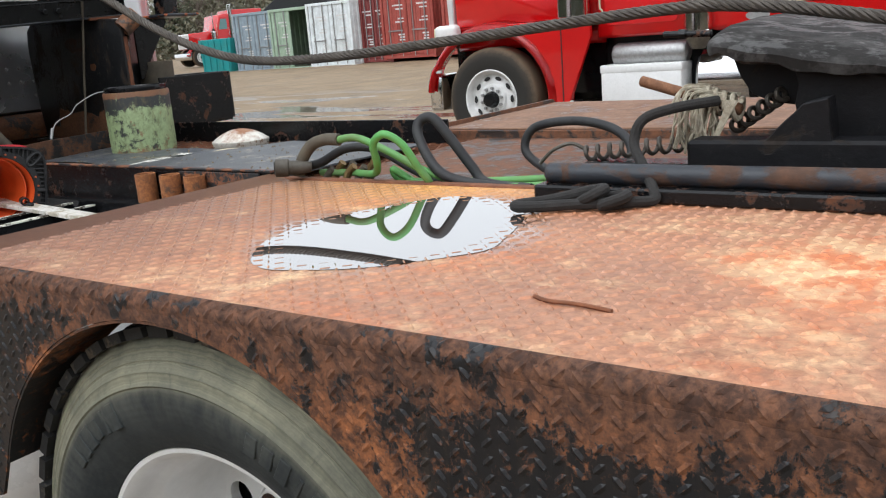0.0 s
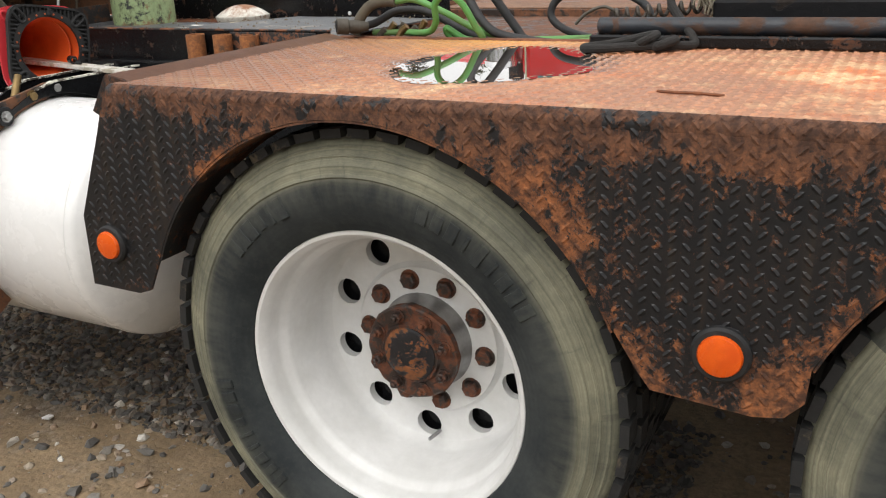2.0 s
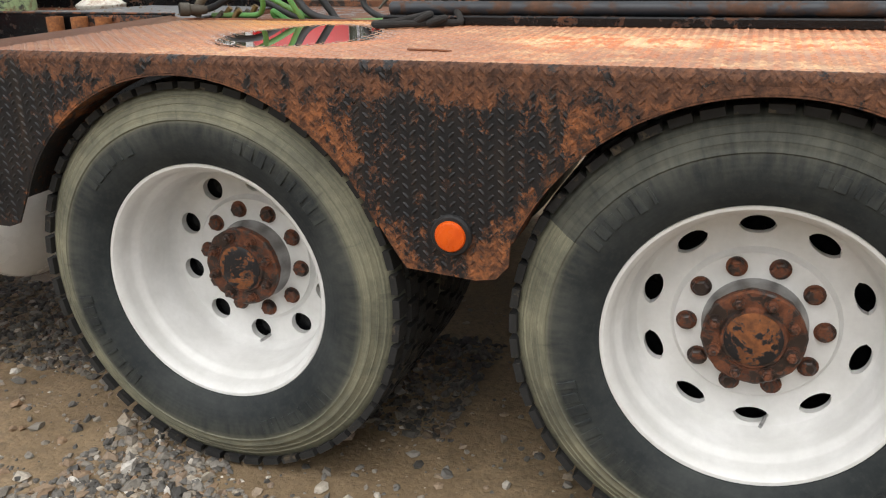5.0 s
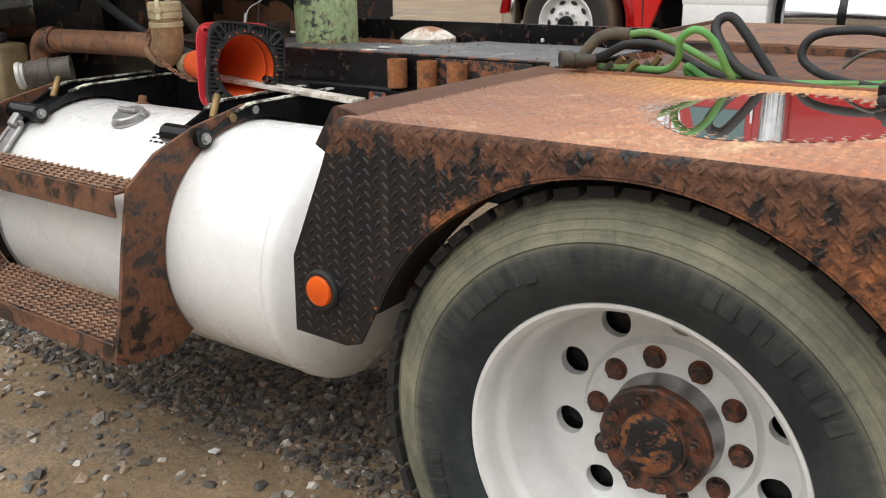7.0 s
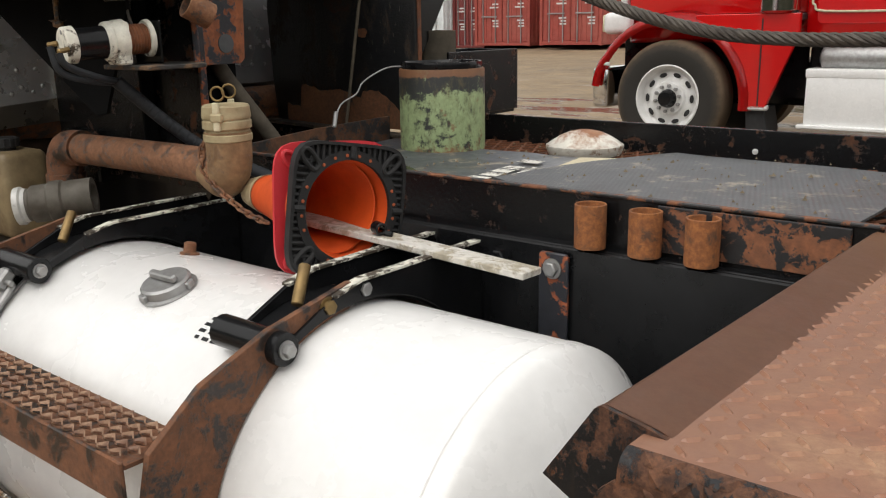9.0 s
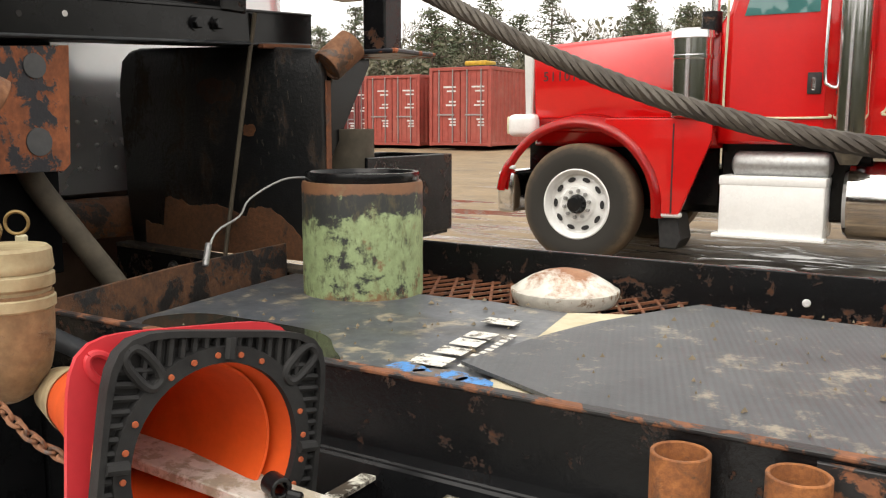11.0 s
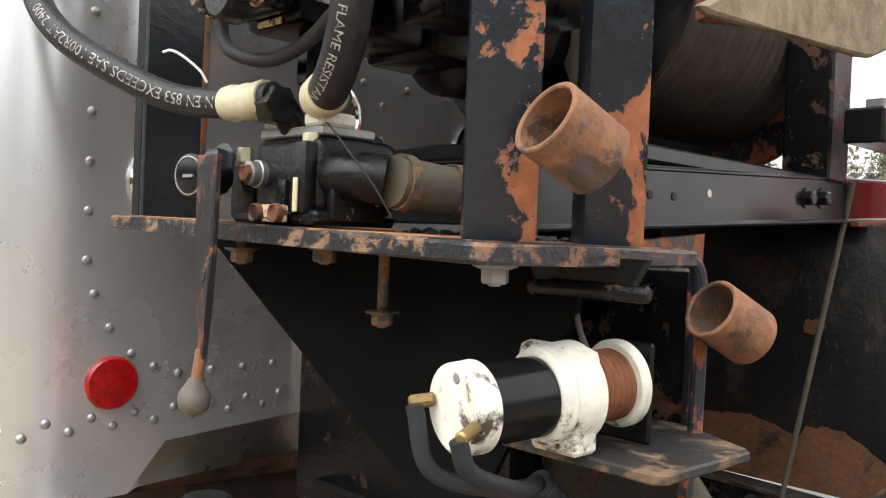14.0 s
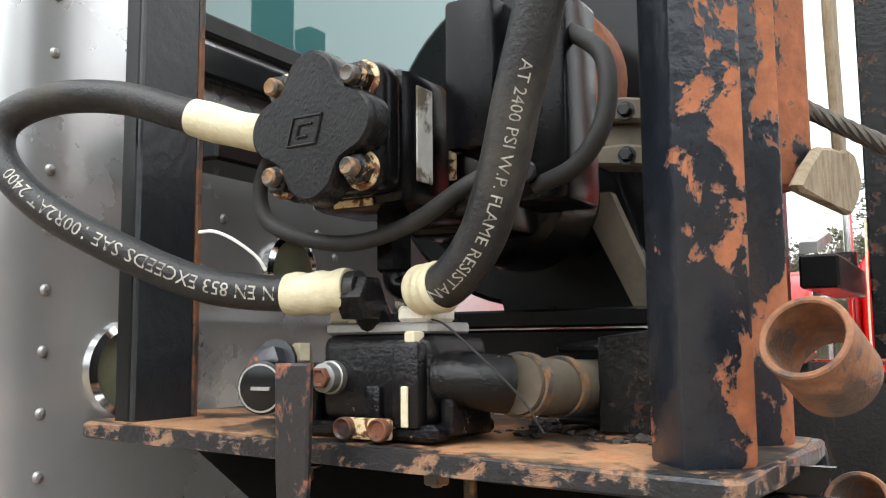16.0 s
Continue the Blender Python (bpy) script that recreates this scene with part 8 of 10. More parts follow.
part("motor_can", spun(B(), Y(0.438), Y(1.4), [(0, 0.034), (0.070, 0.035)], 40), M_BLACK, e_, "glossy black motor can")
part("gearbox", spun(B(), Y(0.502), Y(1.4), [(0, 0.037), (0.004, 0.042), (0.012, 0.043), (0.016, 0.040), (0.024, 0.044), (0.044, 0.045)], 40), M_WPAINT, e_, "chipped white gearbox")
part("gear_plate", box(B(), (ex - 0.042, 0.527, 1.318), (ex + 0.043, 0.547, 1.404), 0.010, None, 2), M_WPAINT, e_, "chipped white gear plate")
part("gearbox_foot", box(B(), (ex - 0.012, 0.516, 1.311), (ex + 0.040, 0.548, 1.36), 0.004), M_WPAINT, e_)
prof = []
for i in range(7):
    for q in range(5):
        prof.append((0.007 * (i + q / 5), 0.030 + 0.003 * math.sin(math.pi * q / 5)))
part("rope_winding", spun(B(), Y(0.546), Y(1.4), prof, 32), M_RUST, e_, "rusty thin wire rope on the drum")
part("drum_flange", spun(B(), Y(0.593), Y(1.4), [(0, 0.03), (0, 0.038), (0.003, 0.0405), (0.010, 0.0405), (0.013, 0.036)], 40), M_WPAINT, e_, "white flange")
part("end_plate", box(B(), (ex - 0.03, 0.612, 1.311), (ex + 0.050, 0.618, 1.405), 0.003), M_BLACK, e_)
part("terminal", rod(B(), (ex + 0.022, 0.412, ez - 0.012), (ex + 0.032, 0.384, ez - 0.016), 0.0055, 10), M_BRASS, e_, "brass terminal")
part("terminal", rod(B(), (ex - 0.034, 0.42, ez - 0.0), (ex - 0.05, 0.405, ez - 0.004), 0.006, 10), M_BRASS, e_, "brass terminal")
part("screw", rod(B(), (ex - 0.004, 0.4175, ez + 0.022), (ex - 0.004, 0.413, ez + 0.022), 0.005, 10), M_STEEL, e_)
part("rope_tail", swept(B(), [(ex + 0.006, 0.575, ez + 0.032), (ex - 0.008, 0.575, 1.42), (ex - 0.03, 0.585, 1.478)], 0.003, 8, 4), M_CABLE, e_)
part("mount_plate", slab(B(), [(-2.13, 0.535), (-1.965, 0.535), (-1.955, 0.545), (-1.953, 0.68), (-1.962, 0.69), (-2.05, 0.735), (-2.13, 0.735)], 0.010, lambda u, v, w: Vector((u, v, 1.300 + w)), 0.002), worn("scuffed_plate", (0.02, 0.019, 0.018, 1), lin(138, 112, 84), lin(96, 74, 56), 0.53, 16, 0.5, fine=110), e_, "worn dusty mounting plate", smooth=False)
part("bracket", slab(B(), [(-2.13, 1.482), (-1.995, 1.482), (-2.01, 1.455), (-2.115, 1.455)], 0.01, lambda u, v, w: Vector((u, 0.56 + w, v))), M_BLACK, e_, smooth=False)
part("roller", rod(B(), (-2.11, 0.545, 1.452), (-1.99, 0.56, 1.452), 0.0075, 14), M_BLACKW, e_)
for pts in (((ex + 0.028, 0.386, ez - 0.018), (ex + 0.030, 0.400, ez - 0.045), (ex + 0.020, 0.47, ez - 0.072), (ex - 0.016, 0.535, ez - 0.085)),
            ((ex - 0.045, 0.407, ez - 0.006), (ex - 0.036, 0.42, ez - 0.060), (ex - 0.02, 0.48, ez - 0.082), (ex - 0.016, 0.54, ez - 0.088))):
    part("power_lead", swept(B(), pts, 0.0075, 12, 6), M_LOOM, e_)
loom = [(ex - 0.017, 0.535, ez - 0.085), (ex - 0.006, 0.575, ez - 0.125), (ex + 0.02, 0.63, ez - 0.185), (ex + 0.066, 0.69, ez - 0.245), (ex + 0.14, 0.745, ez - 0.29), (ex + 0.30, 0.765, ez - 0.33)]
part("loom", swept(B(), loom, 0.0145, 18, 30, radii=lambda t: 0.0145 + 0.0006 * math.sin(t * 400)), M_LOOM, e_, "dusty black corrugated cable loom")

# dirty strap folded round the far post of the stand
sp = thing("lashing_strap", (-2.03, 0.80, 1.70), "stiff tan strap folded over a winch post", "strap")
M_STRAP = plain("dirty_tan_strap", lin(150, 136, 112), lin(108, 94, 74), 34, 0.85, bump=0.7, dist=0.002)
part("strap_fold", slab(B(), [(0.690, 1.732), (0.76, 1.765), (0.85, 1.80), (0.95, 1.818), (1.05, 1.832), (1.13, 1.850), (1.20, 1.856), (1.25, 1.845), (1.282, 1.824), (1.21, 1.785), (1.131, 1.757), (1.09, 1.752), (0.90, 1.742), (0.704, 1.727)], 0.014, lambda u, v, w: Vector((-2.042 + w, u, v)), 0.004), M_STRAP, sp)
part("strap_end", slab(B(), [(1.17, 1.835), (1.25, 1.842), (1.255, 1.92), (1.235, 2.05), (1.25, 2.4), (1.15, 2.4), (1.14, 2.05), (1.16, 1.92)], 0.012, lambda u, v, w: Vector((-2.056 + w, u, v)), 0.004), M_STRAP, sp)
tube_post("rusty_post", (-2.080, 0.800), (-2.038, 0.857), 1.755, 2.6, f, 0.05, worn("mostly_bare_post", (0.012, 0.015, 0.02, 1), lin(170, 104, 70), lin(134, 84, 58), 0.44, 11, 0.4, edge=0.015), "post with more rust than paint")

# ---- deck clutter beside the fifth wheel ----
c_ = thing("centre_deck", (0.4, 1.25, 1.0), "rusty steel plate deck between two fenders", "deck plate")
part("plate", box(B(), (-0.555, 0.801, 1.035), (1.82, 1.713, 1.045), 0.002), M_RUSTBR, c_)
part("joint_strip", box(B(), (-0.54, 0.79, 1.045), (0.2, 0.815, 1.079), 0.003), M_RUST, c_, "rusty edge strip")

r_ = thing("guide_rail", (1.0, 0.74, 1.075), "dark pipe welded along a rusty steel strip", "rail")
part("base_strip", box(B(), (0.205, 0.70, 1.076), (1.82, 0.79, 1.102), 0.004), M_BLACKW, r_, "dark rusty strip")
part("pipe", rod(B(), (0.215, 0.742, 1.118), (1.82, 0.742, 1.122), 0.019, 24, 0.004), worn("blue_black_pipe", lin(36, 40, 46), lin(96, 66, 48), lin(66, 50, 40), 0.53, 8, 0.45), r_, "worn blue-black pipe")

fw = thing("fifth_wheel", (0.9, 1.1, 1.05), "greasy black fifth wheel coupling plate, tilted", "fifth wheel")
M_GREASE = worn("greasy_weathered_steel", lin(58, 57, 56), lin(38, 35, 33), lin(28, 26, 24), 0.46, 7, 0.5, dust=lin(120, 118, 116), spec=0.3)
def coupling_plate():
    """The tilted horseshoe plate: blunt nose, worn sloping top, thin uneven lip."""
    bm = B()
    rings = []
    n = 70
    for i in range(n + 1):
        x = 0.432 + 1.26 * (i / n) ** 1.5
        k = math.sqrt(max(0.0, 1 - ((0.48 - x) / 0.048) ** 2)) if x < 0.48 else 1.0
        k = 0.55 + 0.45 * k
        zc = 1.372 - 0.17 * (x - 0.44) - 0.02 * (1 - k)
        y0, y1 = 1.20 - 0.29 * k, 1.20 + 0.30 * k
        tear = 0.014 * noise.noise((x * 13, 1.5, 0.2)) + 0.008 * noise.noise((x * 41, 4.5, 0.2))
        pts = [(y1, zc - 0.05), (y1, zc - 0.01), (y1 - 0.02, zc), (1.20 + 0.1 * k, zc - 0.004), (1.20 - 0.1 * k, zc - 0.012), (y0 + 0.06, zc - 0.026), (y0 + 0.012, zc - 0.036), (y0, zc - 0.044), (y0 + 0.003, zc - 0.060 - tear), (y0 + 0.03, zc - 0.066 - tear), (y0 + 0.08, zc - 0.06), (1.20, zc - 0.06)]
        rings.append([bm.verts.new((x + 0.005 * noise.noise((x * 20, y * 9, 3)), y, z + 0.005 * noise.noise((x * 16, y * 16, 1)))) for y, z in pts])
    m = len(rings[0])
    for p, q in zip(rings, rings[1:]):
        for j in range(m):
            bm.faces.new((p[j], p[(j + 1) % m], q[(j + 1) % m], q[j]))
    bm.faces.new(rings[0])
    bm.faces.new(rings[-1][::-1])
    bmesh.ops.recalc_face_normals(bm, faces=bm.faces)
    return bm


def rough_slab(corners, y, depth, step=0.018, amp=0.006, seed=0.0):
    """A cast web: an upright plate whose outline is not quite straight."""
    out = []
    for (x0, z0), (x1, z1) in zip(corners, corners[1:] + corners[:1]):
        m = max(1, int(math.hypot(x1 - x0, z1 - z0) / step))
        for i in range(m):
            x, z = x0 + (x1 - x0) * i / m, z0 + (z1 - z0) * i / m
            out.append((x + amp * noise.noise((x * 25, z * 25, seed)), z + amp * noise.noise((x * 25, z * 25, seed + 7))))
    return slab(B(), out, depth, lambda u, v, w: Vector((u, y + w, v)), 0.002)


M_SLUDGE = worn("caked_black_grease", (0.005, 0.005, 0.006, 1), lin(52, 45, 40), lin(34, 30, 27), 0.60, 12, 0.55, spec=0.2)
part("plate", coupling_plate(), M_GREASE, fw, "weathered plate with an uneven lip", angle=50)
part("under_web", rough_slab([(0.475, 1.325), (0.487, 1.275), (0.515, 1.228), (0.56, 1.212), (0.62, 1.205), (0.66, 1.30)], 1.0, 0.34, seed=3.0), M_SLUDGE, fw, "greasy web below the plate", smooth=False)
part("leg", rough_slab([(0.612, 1.165), (0.606, 1.215), (0.612, 1.250), (0.60, 1.282), (0.75, 1.27), (1.68, 1.11), (1.68, 1.09), (0.64, 1.09)], 0.945, 0.10, seed=9.0), M_SLUDGE, fw, "black leg", smooth=False)
part("pedestal", slab(B(), [(0.70, 1.075), (1.80, 1.075), (1.80, 1.12), (1.12, 1.20), (0.76, 1.25), (0.70, 1.16)], 0.4, lambda u, v, w: Vector((u, 1.05 + w, v)), 0.004), M_BLACKW, fw, smooth=False)
part("side_frame", box(B(), (0.448, 0.83, 1.077), (1.8, 0.90, 1.166), 0.006), M_SLUDGE, fw)
part("frame_step", rough_slab([(0.575, 1.160), (0.69, 1.160), (0.68, 1.235), (0.64, 1.225)], 0.835, 0.06, amp=0.003), M_SLUDGE, fw, smooth=False)
part("grease_nipple", rod(B(), (0.345, 1.0, 1.349), (0.44, 1.0, 1.345), 0.0065, 14), M_BLACKW, fw)
part("nipple_nut", rod(B(), (0.375, 1.0, 1.348), (0.392, 1.0, 1.347), 0.0105, 6), M_BLACKW, fw)

pn = thing("locking_pin", (0.45, 0.95, 1.2), "rusty steel pin tied up with frayed rope", "pin")
part("pin", rod(B(), (0.318, 0.945, 1.266), (0.51, 0.955, 1.205), 0.0105, 18, 0.003), M_RUSTPIPE, pn, "rusty bar")
rng = random.Random(11)
for i in range(64):
    f = rng.random()
    x = 0.395 + 0.07 * f
    y = 0.92 + 0.05 * rng.random()
    zt = 1.243 - 0.02 * f + 0.008 * rng.uniform(-1, 1)
    l = 0.04 + 0.085 * rng.random() ** 1.2
    s1, s2 = rng.uniform(-1, 1), rng.uniform(-1, 1)
    part("rope_strand", swept(B(), [(x + 0.035, y + 0.012, zt + 0.004), (x + 0.008, y - 0.004, zt + 0.004), (x + 0.004 * s1, y - 0.016, zt - l * 0.35), (x + 0.010 * s1, y - 0.02, zt - l * 0.7), (x + 0.010 * s1 + 0.012 * s2, y - 0.022, zt - l)], 0.0024, 5, 4), M_YARN, pn, "frayed pale rope")
part("rope_wrap", swept(B(), [(0.445 + 0.0032 * i, 0.95 + 0.021 * math.cos(i * 1.3), 1.228 - 0.0010 * i + 0.021 * math.sin(i * 1.3)) for i in range(22)], 0.0052, 8, 3), M_YARN, pn, "rope wound round the pin")
for i in range(5):
    e = 0.004 * i
    part("rope_tail", swept(B(), [(0.508 - e, 0.93, 1.225), (0.492 - e * 0.6, 0.915, 1.19), (0.472 - e * 0.4, 0.91, 1.15), (0.450 - e * 1.4, 0.905, 1.108 + 0.004 * (i % 3))], 0.0026, 5, 5), M_YARN, pn)

cc = thing("coiled_lead", (0.3, 0.96, 1.108), "dark coiled trailer lead lying on a steel strip", "cable")
part("coil", swept(B(), [(0.185 + 0.0026 * i, 0.955 + 0.014 * math.cos(i * 0.62), 1.120 + 0.00028 * i + 0.014 * math.sin(i * 0.62)) for i in range(96)], 0.0046, 8, 2), M_CABLE, cc, "dark coils")
part("coil", swept(B(), [(0.485 + 0.0016 * i + 0.008 * math.cos(i * 0.62), 0.985 + 0.013 * math.cos(i * 0.62), 1.168 + 0.0011 * i + 0.013 * math.sin(i * 0.62)) for i in range(60)], 0.0046, 8, 2), M_CABLE, cc, "dark coils")
part("lead_end", swept(B(), [(0.19, 0.955, 1.13), (0.16, 0.95, 1.142), (0.12, 0.945, 1.128), (0.09, 0.94, 1.10)], 0.004, 8, 6), M_DALU, cc, "bare pale wire")
single("steel_strip", box(B(), (0.2, 0.92, 1.045), (0.8, 0.99, 1.108), 0.004), M_BLACKW, (0.5, 0.95, 1.05), "black steel strip under a coiled lead", "strip")

M_ROPE = plain("black_braided_rope", (0.016, 0.015, 0.014, 1), (0.035, 0.032, 0.03, 1), 60, 0.85, bump=0.8, dist=0.002)
kn = thing("knotted_rope", (0.32, 0.62, 1.077), "black braided rope tied in a loose knot", "rope")
part("rope", swept(B(), [(0.405, 0.645, 1.089), (0.33, 0.62, 1.088), (0.27, 0.59, 1.087), (0.24, 0.578, 1.088), (0.236, 0.592, 1.089), (0.28, 0.63, 1.092), (0.34, 0.665, 1.104), (0.37, 0.65, 1.110), (0.36, 0.625, 1.104), (0.335, 0.63, 1.090), (0.35, 0.67, 1.088), (0.40, 0.665, 1.098), (0.41, 0.63, 1.100), (0.38, 0.615, 1.089), (0.41, 0.66, 1.087), (0.440, 0.69, 1.086), (0.432, 0.71, 1.10), (0.395, 0.76, 1.13), (0.362, 0.80, 1.165), (0.372, 0.82, 1.205), (0.42, 0.85, 1.222), (0.48, 0.91, 1.228)], 0.0095, 10, 8), M_ROPE, kn)

single("rubber_cable", swept(B(), [(0.30, 0.90, 1.062), (0.15, 0.98, 1.058), (0.02, 1.08, 1.068), (-0.035, 1.10, 1.105), (-0.01, 1.105, 1.155), (0.09, 1.10, 1.171), (0.185, 1.09, 1.158), (0.245, 1.06, 1.125), (0.25, 1.02, 1.085), (0.20, 0.95, 1.06)], 0.0105, 12, 8), M_HOSE, (0.1, 1.05, 1.05), "black rubber cable in a standing loop", "cable")
single("rubber_cable", swept(B(), [(0.28, 0.86, 1.062), (0.12, 0.85, 1.06), (-0.02, 0.83, 1.075), (-0.10, 0.83, 1.10), (-0.165, 0.86, 1.165), (-0.172, 0.875, 1.198), (-0.145, 0.885, 1.207), (-0.11, 0.89, 1.17), (-0.06, 0.90, 1.10), (-0.02, 0.90, 1.062), (0.1, 0.88, 1.057)], 0.0115, 12, 8), M_HOSE, (-0.05, 0.86, 1.05), "black rubber cable in a tall loop", "cable")
single("rubber_cable", swept(B(), [(-0.49, 0.80, 1.10), (-0.44, 0.83, 1.11), (-0.38, 0.86, 1.14), (-0.30, 0.88, 1.135), (-0.20, 0.88, 1.09), (-0.1, 0.87, 1.06), (0.05, 0.87, 1.057)], 0.0105, 12, 8), M_HOSE, (-0.2, 0.87, 1.05), "black trailer cable among green hoses", "cable")
gl = thing("air_hose", (-0.2, 0.82, 1.05), "green trailer air hose with a brown sleeve", "hose", "trailer hoses")
part("hose", swept(B(), [(-0.36, 0.81, 1.168), (-0.30, 0.81, 1.172), (-0.22, 0.82, 1.14), (-0.14, 0.83, 1.10), (-0.04, 0.85, 1.068), (0.06, 0.88, 1.060), (0.16, 0.92, 1.062), (0.28, 0.98, 1.060)], 0.0085, 12, 8), M_GREENH, gl)
part("sleeve", swept(B(), [(-0.475, 0.79, 1.085), (-0.465, 0.795, 1.12), (-0.435, 0.80, 1.155), (-0.40, 0.81, 1.168), (-0.355, 0.81, 1.168)], 0.014, 12, 8), M_DUSTHOSE, gl, "brown sleeve")
gl = thing("air_hose", (-0.15, 0.82, 1.05), "faded green trailer air hose in a loop", "hose", "trailer hoses")
part("hose", swept(B(), [(-0.45, 0.84, 1.085), (-0.36, 0.85, 1.085), (-0.27, 0.82, 1.09), (-0.225, 0.78, 1.12), (-0.215, 0.76, 1.165), (-0.18, 0.755, 1.188), (-0.145, 0.77, 1.165), (-0.12, 0.79, 1.11), (-0.11, 0.81, 1.075), (-0.17, 0.84, 1.07), (-0.22, 0.83, 1.10), (-0.20, 0.85, 1.07), (-0.05, 0.93, 1.06), (0.1, 0.99, 1.06), (0.22, 1.06, 1.06)], 0.0085, 12, 8), M_GREENH, gl)
pg = thing("trailer_plug", (-0.5, 0.78, 1.08), "grey metal seven pin trailer plug on a cable", "plug")
part("plug_body", spun(B(), (-0.505, 0.745, 1.110), (-0.44, 0.80, 1.105), [(0, 0.0), (0.0, 0.017), (0.002, 0.021), (0.03, 0.021), (0.034, 0.017), (0.06, 0.016), (0.085, 0.012)], 28, False), M_DALU, pg)
part("plug_face", spun(B(), (-0.5062, 0.744, 1.110), (-0.505, 0.745, 1.110), [(0, 0.015), (0.001, 0.0155)], 24), M_BLACKRUB, pg)
for i in range(7):
    x, y, z = -0.44 + 0.022 * i, 0.835 + 0.012 * (i % 3), 1.066 + 0.008 * (i % 2)
    single("hose_fitting", swept(B(), [(x, y, z - 0.012), (x + 0.01, y + 0.005, z + 0.012), (x + 0.028, y + 0.008, z + 0.028 + 0.006 * (i % 3))], 0.009, 10, 4), M_BRASS if i % 2 else M_DUSTHOSE, (x, y, z - 0.02), "old brass hose fitting lying on a deck", "fitting", "hose fittings")


# ---- the red truck across the yard ----
GZ = 0.17
RY = 7.25
TYRE_AT = (-3.0, GZ)


def front_tyre_material(x, z):
    """Dark sidewall with dried mud on the shoulder of the tread."""
    k = Mat("muddy_tyre")
    nd = k.n.new("ShaderNodeVectorMath")
    nd.operation = "LENGTH"
    k.l.new(k.coords((1, 0, 1), (TYRE_AT[0] - x, 0, TYRE_AT[1] - z)), nd.inputs[0])
    n = k.noise(9, 7, 0.7)
    rr = k.math("ADD", nd.outputs["Value"], k.math("MULTIPLY", k.math("SUBTRACT", n, 0.5), 0.08))
    mud = k.ramp(rr, [(0.42, 0.0), (0.47, 0.15), (0.515, 0.85)])
    k.put("Base Color", k.mix(mud, lin(50, 48, 45), lin(120, 104, 85))).put("Roughness", 0.9).put("Specular IOR Level", 0.25).bump(n, 0.4, 0.004)
    return k.m


def build_red_truck():
    t = thing("red_truck", (-3.0, 8.4, GZ), "glossy red conventional tractor truck with chrome fittings", "truck")
    X, Z = -3.75, GZ + 0.52
    # hood
    prof = [(-4.29, 1.18), (-4.33, 1.95), (-4.29, 2.04), (-4.19, 2.07), (-2.62, 2.16), (-2.62, 1.18)]
    bm = slab(B(), prof, 1.75, lambda u, v, w: Vector((u, 7.55 + w, v)), 0.05)
    hood = part("hood", bm, M_RED, t, "red hood", smooth=True, angle=50)
    # front fender: a band round the wheel, flared outwards
    bm = B()
    n = 30
    ring = []
    for i in range(n + 1):
        a = radians(172 - 178 * i / n)
        row = []
        for r, y in ((0.655, RY + 0.02), (0.675, RY - 0.01), (0.70, RY - 0.012), (0.735, RY + 0.02), (0.765, RY + 0.12), (0.78, RY + 0.34)):
            sx = 1.02
            row.append(bm.verts.new((X + r * sx * math.cos(a) - (0.02 if i < 4 else 0), y, Z + r * math.sin(a))))
        ring.append(row)
    for a, b in zip(ring, ring[1:]):
        for j in range(5):
            bm.faces.new((a[j], b[j], b[j + 1], a[j + 1]))
    bmesh.ops.solidify(bm, geom=bm.faces[:], thickness=0.01)
    bmesh.ops.recalc_face_normals(bm, faces=bm.faces)
    part("front_fender", bm, M_RED, t, "flared red fender", angle=60)
    out = [(-3.04, 0.64), (-2.86, 0.64), (-2.62, 1.25), (-2.62, 1.42), (-3.5, 1.42)] + [(X + 0.70 * math.cos(radians(a)), Z + 0.70 * math.sin(radians(a))) for a in range(70, 4, -8)]
    part("fender_side", slab(B(), out, 0.05, lambda u, v, w: Vector((u, RY + 0.03 + w, v)), 0.006), M_RED, t, smooth=False)
    part("fender_inner", slab(B(), [(-4.40, 0.7), (-2.66, 0.7), (-2.66, 1.4), (-4.40, 1.4)], 0.02, lambda u, v, w: Vector((u, 7.72 + w, v))), M_BLACK, t, smooth=False)
    part("fender_top", box(B(), (-4.32, RY + 0.30, 1.30), (-2.64, 7.56, 1.43), 0.03, None, 2), M_RED, t)
    part("panel_seam", box(B(), (-2.925, RY + 0.024, 0.66), (-2.915, RY + 0.03, 1.38), 0), M_BLACKRUB, t)
    part("grille_surround", slab(B(), [(-4.36, 1.22), (-4.39, 2.0), (-4.33, 2.06), (-4.29, 2.06), (-4.31, 1.22)], 1.66, lambda u, v, w: Vector((u, 7.54 + w, v)), 0.012), plain("white_chrome", (0.82, 0.82, 0.82, 1), (0.7, 0.7, 0.7, 1), 9, 0.25, 0.5), t, "bright grille surround", smooth=False)
    part("bumper", box(B(), (-4.53, RY + 0.06, 0.58), (-4.36, 9.6, 0.96), 0.04, None, 3), M_CHROME, t, "chrome bumper")
    hp = part("headlight_pod", box(B(), (-4.51, RY + 0.20, 1.26), (-4.23, RY + 0.48, 1.46), 0.05, None, 3), M_WHITE, t, "white headlight pod")
    part("headlight_lens", box(B(), (-4.522, RY + 0.23, 1.28), (-4.502, RY + 0.45, 1.44), 0.02, None, 2), M_CREAM, hp, "pale lens")
    part("turn_lamp", box(B(), (-4.40, RY + 0.0, 0.98), (-4.32, RY + 0.03, 1.01), 0.008), M_LETTER, t)
    # wheel
    tp = [(0.0, 0.30), (-0.012, 0.36), (-0.018, 0.42), (-0.006, 0.47), (0.02, 0.505), (0.05, 0.52), (0.25, 0.52), (0.28, 0.50), (0.30, 0.30)]
    M_FT = front_tyre_material(X, Z)
